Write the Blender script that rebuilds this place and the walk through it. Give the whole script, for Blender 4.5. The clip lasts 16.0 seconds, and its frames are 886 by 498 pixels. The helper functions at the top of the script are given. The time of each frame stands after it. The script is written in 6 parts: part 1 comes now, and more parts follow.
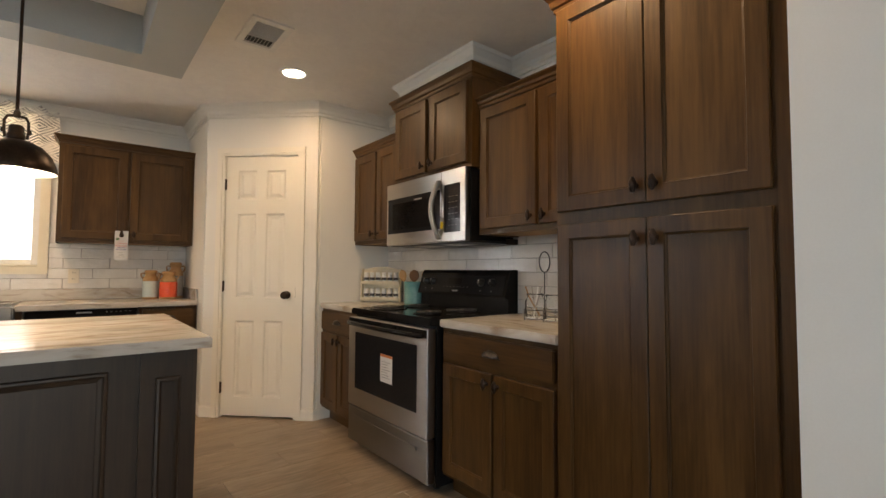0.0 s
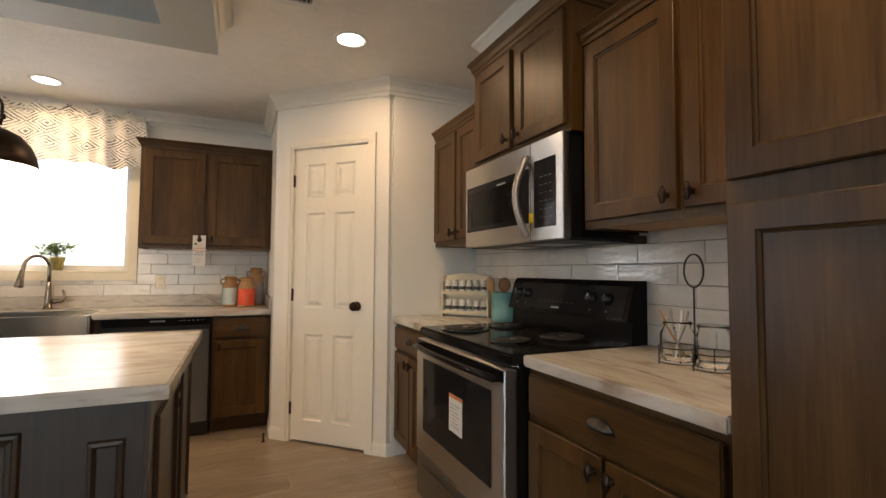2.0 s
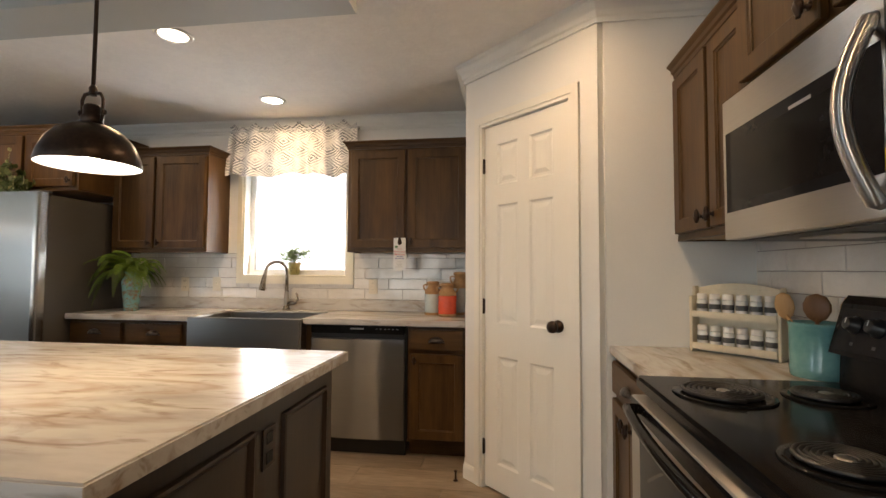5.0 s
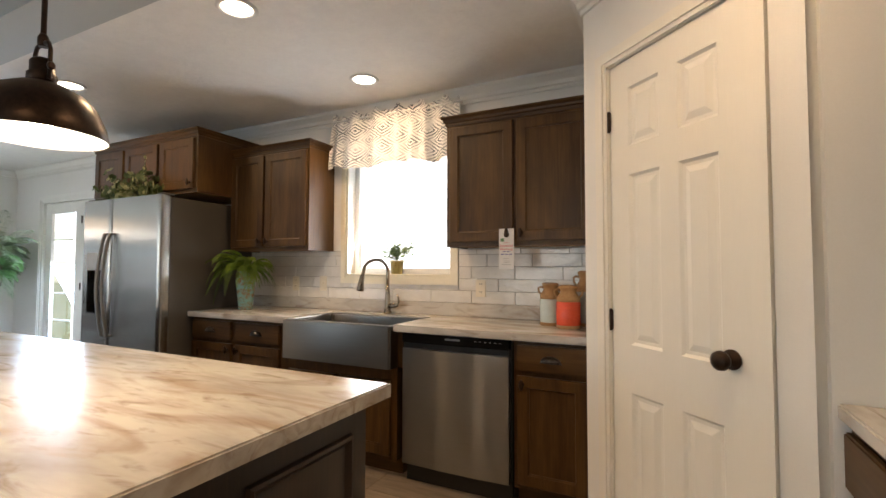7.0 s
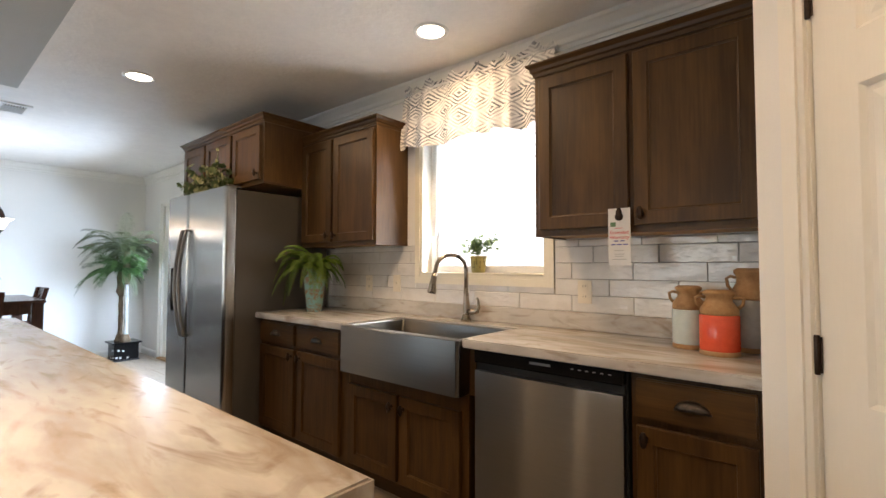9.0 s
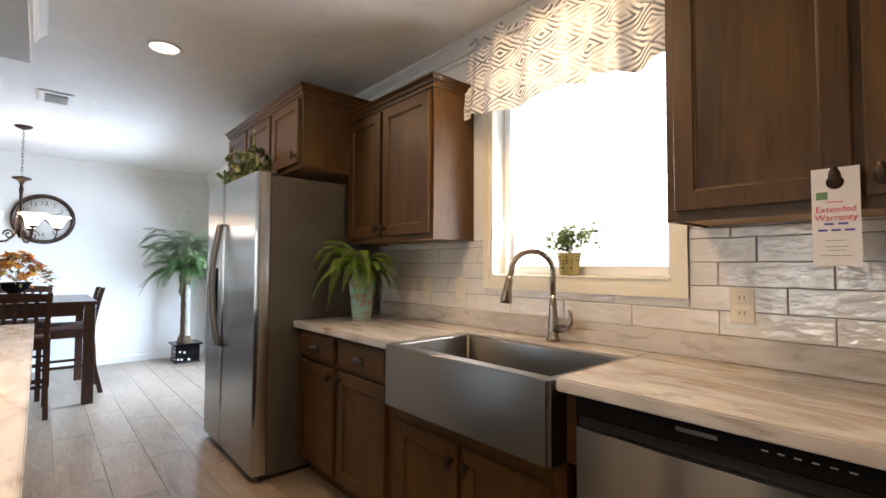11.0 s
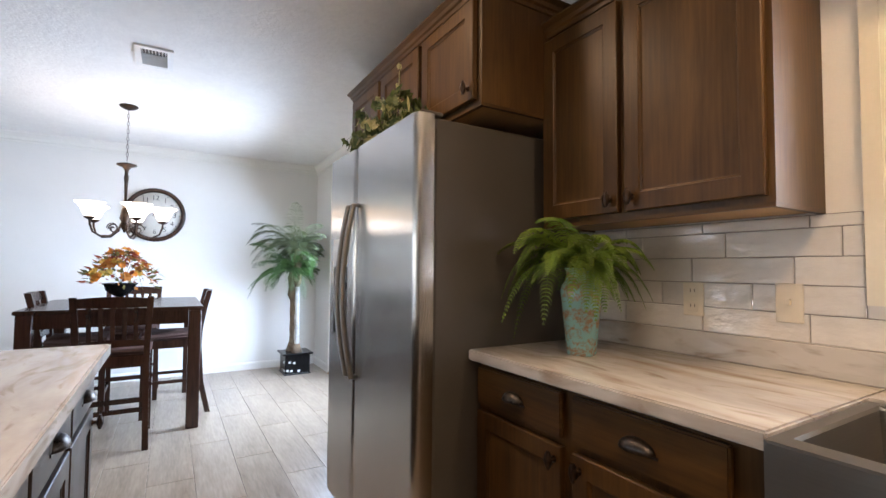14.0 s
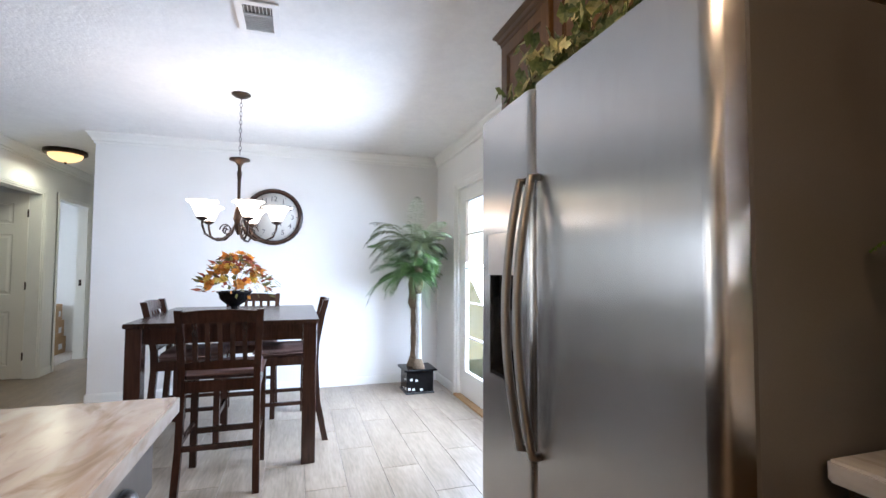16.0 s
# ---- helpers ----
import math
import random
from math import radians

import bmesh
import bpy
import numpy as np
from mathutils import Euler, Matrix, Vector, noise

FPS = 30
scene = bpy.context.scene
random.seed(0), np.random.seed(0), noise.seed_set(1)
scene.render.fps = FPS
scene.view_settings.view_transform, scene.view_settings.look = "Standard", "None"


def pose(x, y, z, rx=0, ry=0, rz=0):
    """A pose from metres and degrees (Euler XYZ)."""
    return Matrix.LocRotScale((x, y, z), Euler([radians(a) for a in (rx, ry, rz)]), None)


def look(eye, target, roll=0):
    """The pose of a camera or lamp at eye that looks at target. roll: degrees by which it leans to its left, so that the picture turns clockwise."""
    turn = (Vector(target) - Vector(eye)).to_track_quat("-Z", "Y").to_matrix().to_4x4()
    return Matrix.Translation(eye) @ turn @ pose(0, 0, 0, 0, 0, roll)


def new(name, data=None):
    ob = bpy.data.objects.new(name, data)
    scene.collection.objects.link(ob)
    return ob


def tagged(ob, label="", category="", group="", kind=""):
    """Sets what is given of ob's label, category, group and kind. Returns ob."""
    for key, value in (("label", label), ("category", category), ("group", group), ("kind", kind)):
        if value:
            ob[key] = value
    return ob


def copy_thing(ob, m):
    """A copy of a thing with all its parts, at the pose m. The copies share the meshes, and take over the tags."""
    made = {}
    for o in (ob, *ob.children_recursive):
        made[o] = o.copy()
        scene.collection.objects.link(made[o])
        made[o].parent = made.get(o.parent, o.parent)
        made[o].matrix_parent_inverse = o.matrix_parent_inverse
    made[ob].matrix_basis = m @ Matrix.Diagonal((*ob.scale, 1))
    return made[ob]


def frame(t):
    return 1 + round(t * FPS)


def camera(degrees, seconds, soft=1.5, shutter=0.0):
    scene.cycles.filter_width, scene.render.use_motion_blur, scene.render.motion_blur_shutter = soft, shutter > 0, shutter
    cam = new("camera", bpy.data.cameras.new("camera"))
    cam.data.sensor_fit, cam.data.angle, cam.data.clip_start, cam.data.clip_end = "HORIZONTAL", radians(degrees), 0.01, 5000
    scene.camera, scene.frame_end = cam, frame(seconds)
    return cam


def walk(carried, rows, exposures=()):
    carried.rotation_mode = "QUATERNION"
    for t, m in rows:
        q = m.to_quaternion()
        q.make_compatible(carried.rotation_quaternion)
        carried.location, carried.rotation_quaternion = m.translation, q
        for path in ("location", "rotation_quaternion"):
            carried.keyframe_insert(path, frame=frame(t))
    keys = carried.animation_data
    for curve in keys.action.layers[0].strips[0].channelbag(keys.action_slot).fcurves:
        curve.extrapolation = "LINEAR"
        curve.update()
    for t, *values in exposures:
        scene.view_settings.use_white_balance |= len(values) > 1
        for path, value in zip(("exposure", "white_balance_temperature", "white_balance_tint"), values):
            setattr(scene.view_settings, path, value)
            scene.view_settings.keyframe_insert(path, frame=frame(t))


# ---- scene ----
cam = camera(87.9, 16.0)
METRES, EYE, TILT, LEAN, TURN = 5.8, 1.15, 0.0, 0.0, -38.6
ROWS = [
    (0.0, 0.0, 0.0, 0.0, -0.02, 2.74, -0.34),
    (0.5, 0.0109, 0.0368, 0.0024, 0.96, 2.67, -0.28),
    (1.0, 0.0205, 0.0729, 0.0053, 4.16, 2.7, -0.27),
    (1.5, 0.0228, 0.1022, 0.0074, 9.48, 2.72, -0.26),
    (2.0, 0.0218, 0.13, 0.0076, 14.73, 2.74, -0.35),
    (2.5, 0.0193, 0.1567, 0.0085, 20.26, 2.76, -0.39),
    (3.0, 0.0171, 0.1813, 0.0083, 25.66, 2.74, -0.37),
    (3.5, 0.0176, 0.2093, 0.0084, 31.18, 2.75, -0.35),
    (4.0, 0.0171, 0.2353, 0.0104, 36.84, 2.69, -0.29),
    (6.5, -0.0382, 0.3584, 0.0141, 59.74, 2.36, -0.27),
    (7.0, -0.0566, 0.3841, 0.0135, 64.87, 2.33, -0.15),
    (7.5, -0.0742, 0.4037, 0.0125, 70.28, 2.36, -0.14),
    (8.0, -0.098, 0.4211, 0.0095, 74.29, 2.33, -0.21),
    (8.5, -0.1245, 0.4379, 0.0109, 76.73, 2.27, -0.17),
    (11.0, -0.2667, 0.4676, 0.0113, 87.3, 2.23, -0.27),
    (11.5, -0.2928, 0.4566, 0.0087, 89.36, 2.28, -0.32),
    (12.0, -0.3239, 0.4414, 0.0086, 91.23, 2.45, -0.38),
    (12.5, -0.3518, 0.4249, 0.0069, 93.06, 2.51, -0.47),
    (13.0, -0.383, 0.4043, 0.0073, 94.85, 2.51, -0.48),
    (13.5, -0.4126, 0.3828, 0.0078, 96.33, 2.47, -0.51),
    (14.0, -0.4472, 0.3622, 0.0075, 97.87, 2.45, -0.46),
    (14.5, -0.4833, 0.3428, 0.0109, 99.99, 2.48, -0.44),
    (15.0, -0.5174, 0.3221, 0.0103, 102.6, 2.48, -0.41),
    (15.5, -0.5491, 0.3018, 0.0107, 106.42, 2.54, -0.33),
    (16.0, -0.5727, 0.2821, 0.0114, 111.04, 2.6, -0.26),
]
walk(cam, [(t, pose(0, 0, EYE, TILT, LEAN, TURN) @ pose(METRES * x, METRES * y, METRES * z, 90 + pitch, roll, yaw)) for t, x, y, z, yaw, pitch, roll in ROWS],
     [(0.0, 1.74, 6900, 10), (4.0, 1.74, 6600, 10), (8.5, 1.82, 6550, 11), (12.0, 1.93, 6480, 14), (16.0, 2.0, 6420, 17)])

# ---- world, sun, large lights ----
world = bpy.data.worlds.new("sky")
scene.world = world
world.use_nodes = True
wn = world.node_tree
sky = wn.nodes.new("ShaderNodeTexSky")
sky.sky_type, sky.sun_disc, sky.sun_elevation, sky.sun_rotation = "NISHITA", False, radians(46), radians(180)
wn.links.new(sky.outputs[0], wn.nodes["Background"].inputs[0])
wn.nodes["Background"].inputs[1].default_value = 0.15
sun_data = bpy.data.lights.new("sun", "SUN")
sun_data.energy, sun_data.angle, sun_data.color = 3.6, radians(0.6), (1, 0.95, 0.88)
sun = new("sun", sun_data)
sun.matrix_world = look((-3, -14, 16.5), (-3, 2, 0))

CEIL = 2.47          # ceiling height
NORTH = 4.85         # inner face of the sink wall
EAST = 2.12          # inner face of the range wall
WEST = -6.53         # inner face of the clock wall
SOUTH = -4.4
EAST2 = 1.40         # partition beside the tall cabinet


def area(name, m, sx, sy, watts, color, shape="RECTANGLE", spread=180):
    d = bpy.data.lights.new(name, "AREA")
    d.shape, d.size, d.energy, d.color = shape, sx, watts, color
    d.spread = radians(spread)
    if shape == "RECTANGLE":
        d.size_y = sy
    ob = new(name, d)
    ob.matrix_world = m
    return ob


DAY = (0.63, 0.79, 1.0)
WARM = (1.0, 0.67, 0.38)
area("patio_daylight", look((-5.0, NORTH + 0.10, 1.15), (-5.0, 2.2, -0.2)), 1.5, 1.7, 50, (0.56, 0.75, 1.0), spread=160)
# fill lamp in an unseen west opening, added to light the room's south-west side
area("west_window_daylight", look((WEST - 0.10, -3.2, 1.48), (0, -1.2, 1.0)), 1.4, 1.15, 13, DAY)
area("living_window_daylight", look((-1.55, SOUTH - 0.12, 1.21), (-1.55, 3, 1.2)), 2.1, 1.6, 9, DAY)
area("sink_window_daylight", look((-1.245, NORTH + 0.10, 1.50), (-1.245, 2.4, 2.15)), 0.80, 0.85, 7.5, (0.92, 0.95, 1.0))
# fill lamp in an unseen side-room opening, added to brighten the hall
area("hall_room_daylight", look((-8.3, -2.12, 1.5), (-8.3, 0, 1.2)), 1.0, 1.1, 12, DAY)


# ---- materials ----
def mat(name, c1, c2, rough=0.5, metal=0.0, scale=(6, 6, 6), fine=(60, 60, 60), bump=0.1, detail=5, mix=0.35, coat=0.0,
        spread=(0.35, 0.65), rvar=0.08, dist=0.002, shift=0.0, space="Object"):
    """Two-scale procedural surface: broad patches and fine grain, with a bump from the grain."""
    m = bpy.data.materials.new(name)
    m.use_nodes = True
    nt = m.node_tree
    N, L = nt.nodes.new, nt.links.new
    bs = nt.nodes["Principled BSDF"]
    tc = N("ShaderNodeTexCoord")
    oi = N("ShaderNodeObjectInfo")
    off = N("ShaderNodeVectorMath")
    off.operation = "SCALE"
    off.inputs[0].default_value = (7.3, 3.1, 5.7)
    L(oi.outputs["Random"], off.inputs["Scale"])
    add = N("ShaderNodeVectorMath")
    L(tc.outputs[space], add.inputs[0])
    L(off.outputs[0], add.inputs[1])

    def noise_at(sc, det, rgh=0.55, warp=0.0):
        mp = N("ShaderNodeMapping")
        mp.inputs["Scale"].default_value = sc
        L(add.outputs[0], mp.inputs[0])
        n = N("ShaderNodeTexNoise")
        n.inputs["Scale"].default_value, n.inputs["Detail"].default_value = 1.0, det
        n.inputs["Roughness"].default_value, n.inputs["Distortion"].default_value = rgh, warp
        L(mp.outputs[0], n.inputs["Vector"])
        return n.outputs["Fac"]

    broad, grain = noise_at(scale, detail, 0.6, 0.4), noise_at(fine, 3)
    mx = N("ShaderNodeMix")
    mx.inputs[0].default_value = mix
    L(broad, mx.inputs[2])
    L(grain, mx.inputs[3])
    rp = N("ShaderNodeValToRGB")
    rp.color_ramp.elements[0].position, rp.color_ramp.elements[1].position = spread
    rp.color_ramp.elements[0].color, rp.color_ramp.elements[1].color = (*c1, 1), (*c2, 1)
    L(mx.outputs[0], rp.inputs[0])
    col = rp.outputs[0]
    if shift:
        hsv = N("ShaderNodeHueSaturation")
        mr = N("ShaderNodeMapRange")
        mr.inputs["To Min"].default_value, mr.inputs["To Max"].default_value = 1 - shift, 1 + shift
        L(oi.outputs["Random"], mr.inputs[0])
        L(mr.outputs[0], hsv.inputs["Value"])
        L(col, hsv.inputs["Color"])
        col = hsv.outputs[0]
    L(col, bs.inputs["Base Color"])
    rr = N("ShaderNodeMapRange")
    rr.inputs["To Min"].default_value, rr.inputs["To Max"].default_value = max(0.02, rough - rvar), min(1, rough + rvar)
    L(broad, rr.inputs[0])
    L(rr.outputs[0], bs.inputs["Roughness"])
    bs.inputs["Metallic"].default_value = metal
    bs.inputs["Coat Weight"].default_value = coat
    bs.inputs["Coat Roughness"].default_value = 0.12
    if bump:
        b = N("ShaderNodeBump")
        b.inputs["Strength"].default_value, b.inputs["Distance"].default_value = bump, dist
        L(grain, b.inputs["Height"])
        L(b.outputs[0], bs.inputs["Normal"])
    return m


def glow(name, color, strength):
    m = bpy.data.materials.new(name)
    m.use_nodes = True
    bs = m.node_tree.nodes["Principled BSDF"]
    bs.inputs["Base Color"].default_value = (0.8, 0.8, 0.8, 1)
    bs.inputs["Emission Color"].default_value = (*color, 1)
    bs.inputs["Emission Strength"].default_value = strength
    return m


def glass(name, rough=0.02, color=(1, 1, 1)):
    m = bpy.data.materials.new(name)
    m.use_nodes = True
    bs = m.node_tree.nodes["Principled BSDF"]
    bs.inputs["Base Color"].default_value = (*color, 1)
    bs.inputs["Transmission Weight"].default_value, bs.inputs["Roughness"].default_value = 1.0, rough
    bs.inputs["IOR"].default_value = 1.45
    return m


M_WALL = mat("wall_paint", (0.76, 0.75, 0.71), (0.80, 0.79, 0.75), 0.6, scale=(2, 2, 2), fine=(160, 160, 160), bump=0.12, dist=0.001)
M_CEIL = mat("ceiling_texture", (0.79, 0.775, 0.745), (0.85, 0.835, 0.80), 0.85, scale=(9, 9, 9), fine=(38, 38, 38), bump=0.55, dist=0.005)
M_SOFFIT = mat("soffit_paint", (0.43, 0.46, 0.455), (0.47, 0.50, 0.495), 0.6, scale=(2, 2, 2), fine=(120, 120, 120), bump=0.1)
M_TRIM = mat("trim_paint", (0.78, 0.77, 0.72), (0.82, 0.81, 0.76), 0.4, scale=(3, 3, 3), fine=(90, 90, 90), bump=0.05)
M_DOOR = mat("door_paint", (0.80, 0.77, 0.69), (0.83, 0.80, 0.72), 0.42, scale=(3, 3, 1), fine=(220, 220, 14), bump=0.10, dist=0.001)
M_CASING = mat("window_casing_cream", (0.74, 0.70, 0.57), (0.79, 0.75, 0.63), 0.4, scale=(3, 3, 3), fine=(60, 60, 60), bump=0.05)
M_WOOD = mat("stained_cabinet_wood", (0.046, 0.0220, 0.0060), (0.103, 0.0530, 0.0152), 0.40, scale=(5, 5, 1.1), fine=(110, 110, 5),
             bump=0.08, mix=0.32, spread=(0.38, 0.64), shift=0.08, dist=0.001)
M_WOODH = mat("stained_cabinet_wood_level_grain", (0.046, 0.0220, 0.0060), (0.103, 0.0530, 0.0152), 0.40, scale=(1.1, 5, 5), fine=(5, 110, 110),
              bump=0.08, mix=0.32, spread=(0.38, 0.64), shift=0.08, dist=0.001)
for ms_ in (M_WOOD, M_WOODH):
    ms_.node_tree.nodes["Principled BSDF"].inputs["Specular IOR Level"].default_value = 0.28


def wood_figure(m, size, turn):
    """Cathedral grain: warped bands drawn out along the board."""
    nt = m.node_tree
    N, L = nt.nodes.new, nt.links.new
    bs = nt.nodes["Principled BSDF"]
    add = [n for n in nt.nodes if n.bl_idname == "ShaderNodeVectorMath" and n.operation == "ADD"][0]
    mp = N("ShaderNodeMapping")
    mp.inputs["Scale"].default_value = size
    L(add.outputs[0], mp.inputs[0])
    wv = N("ShaderNodeTexWave")
    wv.wave_type, wv.bands_direction = "BANDS", turn
    wv.inputs["Scale"].default_value, wv.inputs["Distortion"].default_value = 1.0, 9.0
    wv.inputs["Detail"].default_value, wv.inputs["Detail Scale"].default_value = 3.0, 0.7
    L(mp.outputs[0], wv.inputs["Vector"])
    rp = N("ShaderNodeValToRGB")
    rp.color_ramp.elements[0].position, rp.color_ramp.elements[1].position = 0.1, 0.75
    rp.color_ramp.elements[0].color, rp.color_ramp.elements[1].color = (0.84, 0.83, 0.82, 1), (1.06, 1.06, 1.06, 1)
    L(wv.outputs["Fac"], rp.inputs[0])
    mx = N("ShaderNodeMix")
    mx.data_type, mx.blend_type = "RGBA", "MULTIPLY"
    mx.inputs[0].default_value = 0.5
    L(bs.inputs["Base Color"].links[0].from_socket, mx.inputs[6])
    L(rp.outputs[0], mx.inputs[7])
    L(mx.outputs[2], bs.inputs["Base Color"])


M_ISLE = mat("dark_island_wood", (0.022, 0.0128, 0.0070), (0.048, 0.0285, 0.0155), 0.40, scale=(5, 5, 1.1), fine=(110, 110, 5), bump=0.08, mix=0.32, spread=(0.38, 0.64),
             shift=0.08, dist=0.001)
wood_figure(M_ISLE, (4.5, 4.5, 0.8), "X")
wood_figure(M_WOOD, (4.5, 4.5, 0.8), "X")
wood_figure(M_WOODH, (0.8, 4.5, 4.5), "Z")
M_WOODIN = mat("raw_cabinet_underside", (0.36, 0.22, 0.10), (0.46, 0.30, 0.15), 0.6, scale=(2, 5, 5), fine=(8, 90, 90), bump=0.1)
M_ESP = mat("espresso_wood", (0.022, 0.010, 0.007), (0.055, 0.024, 0.016), 0.24, scale=(4, 4, 1.2), fine=(80, 80, 6), bump=0.0, rvar=0.01)
M_SUEDE = mat("brown_suede", (0.075, 0.035, 0.025), (0.125, 0.064, 0.048), 0.9, scale=(9, 9, 9), fine=(150, 150, 150), bump=0.3)
M_STEEL = mat("brushed_steel", (0.235, 0.224, 0.208), (0.265, 0.253, 0.236), 0.34, 1.0, scale=(0.6, 0.6, 2), fine=(4, 4, 220), bump=0.0, rvar=0.006)
M_STEELB = mat("bright_brushed_steel", (0.42, 0.405, 0.38), (0.47, 0.455, 0.43), 0.30, 1.0, scale=(0.6, 0.6, 2), fine=(4, 4, 220), bump=0.0, rvar=0.006)
M_STEELV = mat("upright_brushed_steel", (0.44, 0.435, 0.42), (0.50, 0.495, 0.48), 0.25, 1.0, scale=(2, 2, 2), fine=(40, 40, 9), bump=0.0, rvar=0.04)
for ms_, along_ in ((M_STEEL, (0.10, 0.05, 1.0)), (M_STEELB, (0.08, 0.05, 1.0)), (M_STEELV, (1.0, 0.06, 0.03))):
    bs_ = ms_.node_tree.nodes["Principled BSDF"]
    tg_ = ms_.node_tree.nodes.new("ShaderNodeCombineXYZ")
    for i_ in range(3):
        tg_.inputs[i_].default_value = along_[i_]
    ms_.node_tree.links.new(tg_.outputs[0], bs_.inputs["Tangent"])
    bs_.inputs["Anisotropic"].default_value = 0.92 if ms_ is M_STEELV else 1.0
M_STEELD = mat("satin_steel", (0.40, 0.38, 0.35), (0.50, 0.48, 0.45), 0.30, 1.0, scale=(8, 8, 8), fine=(200, 200, 200), bump=0.02)
M_FSIDE = mat("grey_fridge_side", (0.058, 0.053, 0.047), (0.072, 0.066, 0.058), 0.42, 0.0, scale=(2, 2, 2), fine=(260, 260, 260), bump=0.12, dist=0.0006)
M_BLACK = mat("black_enamel", (0.006, 0.006, 0.006), (0.012, 0.011, 0.011), 0.12, scale=(3, 3, 3), fine=(50, 50, 50), bump=0.0, rvar=0.05)
M_BLACKM = mat("black_plastic", (0.010, 0.010, 0.010), (0.018, 0.017, 0.016), 0.4, scale=(5, 5, 5), fine=(200, 200, 200), bump=0.06)
M_BGLASS = mat("dark_oven_glass", (0.012, 0.012, 0.013), (0.018, 0.018, 0.020), 0.05, scale=(2, 2, 2), bump=0.0, rvar=0.02)
for ms_ in (M_BLACK, M_BGLASS):
    ms_.node_tree.nodes["Principled BSDF"].inputs["Specular IOR Level"].default_value = 0.09
M_BRONZE = mat("oil_rubbed_bronze", (0.020, 0.013, 0.009), (0.055, 0.032, 0.020), 0.36, 0.7, scale=(14, 14, 14), fine=(90, 90, 90), bump=0.08)
M_PEWTER = mat("antique_pewter", (0.030, 0.026, 0.023), (0.12, 0.105, 0.095), 0.30, 0.9, scale=(60, 60, 60), fine=(200, 200, 200), bump=0.2)
M_NICKEL = mat("brushed_nickel", (0.30, 0.255, 0.20), (0.37, 0.32, 0.26), 0.27, 1.0, scale=(5, 5, 5), fine=(30, 30, 300), bump=0.05)
M_GROUT = mat("grey_grout", (0.16, 0.15, 0.14), (0.24, 0.23, 0.21), 0.9, scale=(20, 20, 20), fine=(200, 200, 200), bump=0.2)
M_TILE = mat("glossy_white_tile", (0.63, 0.61, 0.575), (0.71, 0.695, 0.66), 0.08, scale=(9, 9, 9), fine=(17, 17, 30), bump=0.85, shift=0.06,
             mix=0.2, rvar=0.03, dist=0.006)
M_TILE.node_tree.nodes["Principled BSDF"].inputs["Specular IOR Level"].default_value = 0.9
M_PLASTIC = mat("ivory_plastic", (0.66, 0.60, 0.48), (0.70, 0.64, 0.52), 0.35, scale=(5, 5, 5), bump=0.0)
M_WHITE = mat("white_plastic", (0.72, 0.72, 0.70), (0.78, 0.78, 0.76), 0.35, scale=(5, 5, 5), bump=0.0)
M_FLOOR = mat("wood_look_plank", (0.150, 0.110, 0.074), (0.365, 0.292, 0.222), 0.32, scale=(1.6, 9, 9), fine=(9, 75, 75), bump=0.12, mix=0.45,
              spread=(0.3, 0.7), shift=0.09, dist=0.001)
M_JOINT = mat("floor_joint", (0.10, 0.08, 0.065), (0.14, 0.115, 0.095), 0.8, scale=(9, 9, 9), bump=0.1)
M_LEAF = mat("fern_green", (0.060, 0.125, 0.012), (0.19, 0.29, 0.035), 0.5, scale=(14, 14, 14), fine=(90, 90, 90), bump=0.15, shift=0.25)
M_SILL = mat("pale_grey_green_leaf", (0.10, 0.17, 0.05), (0.26, 0.35, 0.15), 0.5, scale=(14, 14, 14), fine=(90, 90, 90), bump=0.1)
M_PALM = mat("palm_green", (0.025, 0.075, 0.018), (0.10, 0.19, 0.05), 0.55, scale=(9, 9, 9), fine=(70, 70, 70), bump=0.12, shift=0.35)
M_PALMD = mat("dusty_palm_green", (0.055, 0.075, 0.030), (0.15, 0.17, 0.085), 0.6, scale=(9, 9, 9), fine=(70, 70, 70), bump=0.12, shift=0.3)
M_IVY = mat("ivy_green", (0.025, 0.055, 0.015), (0.16, 0.20, 0.07), 0.5, scale=(26, 26, 26), fine=(120, 120, 120), bump=0.12)
M_IVYP = mat("cream_ivy", (0.22, 0.24, 0.09), (0.50, 0.48, 0.26), 0.5, scale=(26, 26, 26), fine=(120, 120, 120), bump=0.12)
M_BARK = mat("palm_bark", (0.09, 0.055, 0.03), (0.22, 0.16, 0.10), 0.9, scale=(20, 20, 8), fine=(90, 90, 60), bump=0.6, dist=0.006)
M_STRIPE = mat("pale_wound_trunk", (0.32, 0.32, 0.29), (0.50, 0.50, 0.46), 0.7, scale=(8, 8, 30), fine=(60, 60, 90), bump=0.4, dist=0.004)
M_TEAL = mat("teal_glaze", (0.12, 0.30, 0.29), (0.20, 0.40, 0.38), 0.15, scale=(9, 9, 9), fine=(40, 40, 40), bump=0.08)
M_AQUA = mat("mottled_aqua_glaze", (0.26, 0.17, 0.10), (0.20, 0.38, 0.36), 0.22, scale=(26, 26, 30), fine=(90, 90, 90), bump=0.3, spread=(0.42, 0.53))
M_PALEBLUE = mat("pale_blue_glaze", (0.42, 0.50, 0.50), (0.50, 0.58, 0.57), 0.18, scale=(8, 8, 8), bump=0.05)
M_RED = mat("red_orange_glaze", (0.55, 0.06, 0.025), (0.66, 0.09, 0.035), 0.18, scale=(8, 8, 8), bump=0.05)
M_GREYCAN = mat("grey_glaze", (0.30, 0.29, 0.28), (0.38, 0.37, 0.36), 0.2, scale=(8, 8, 8), bump=0.05)
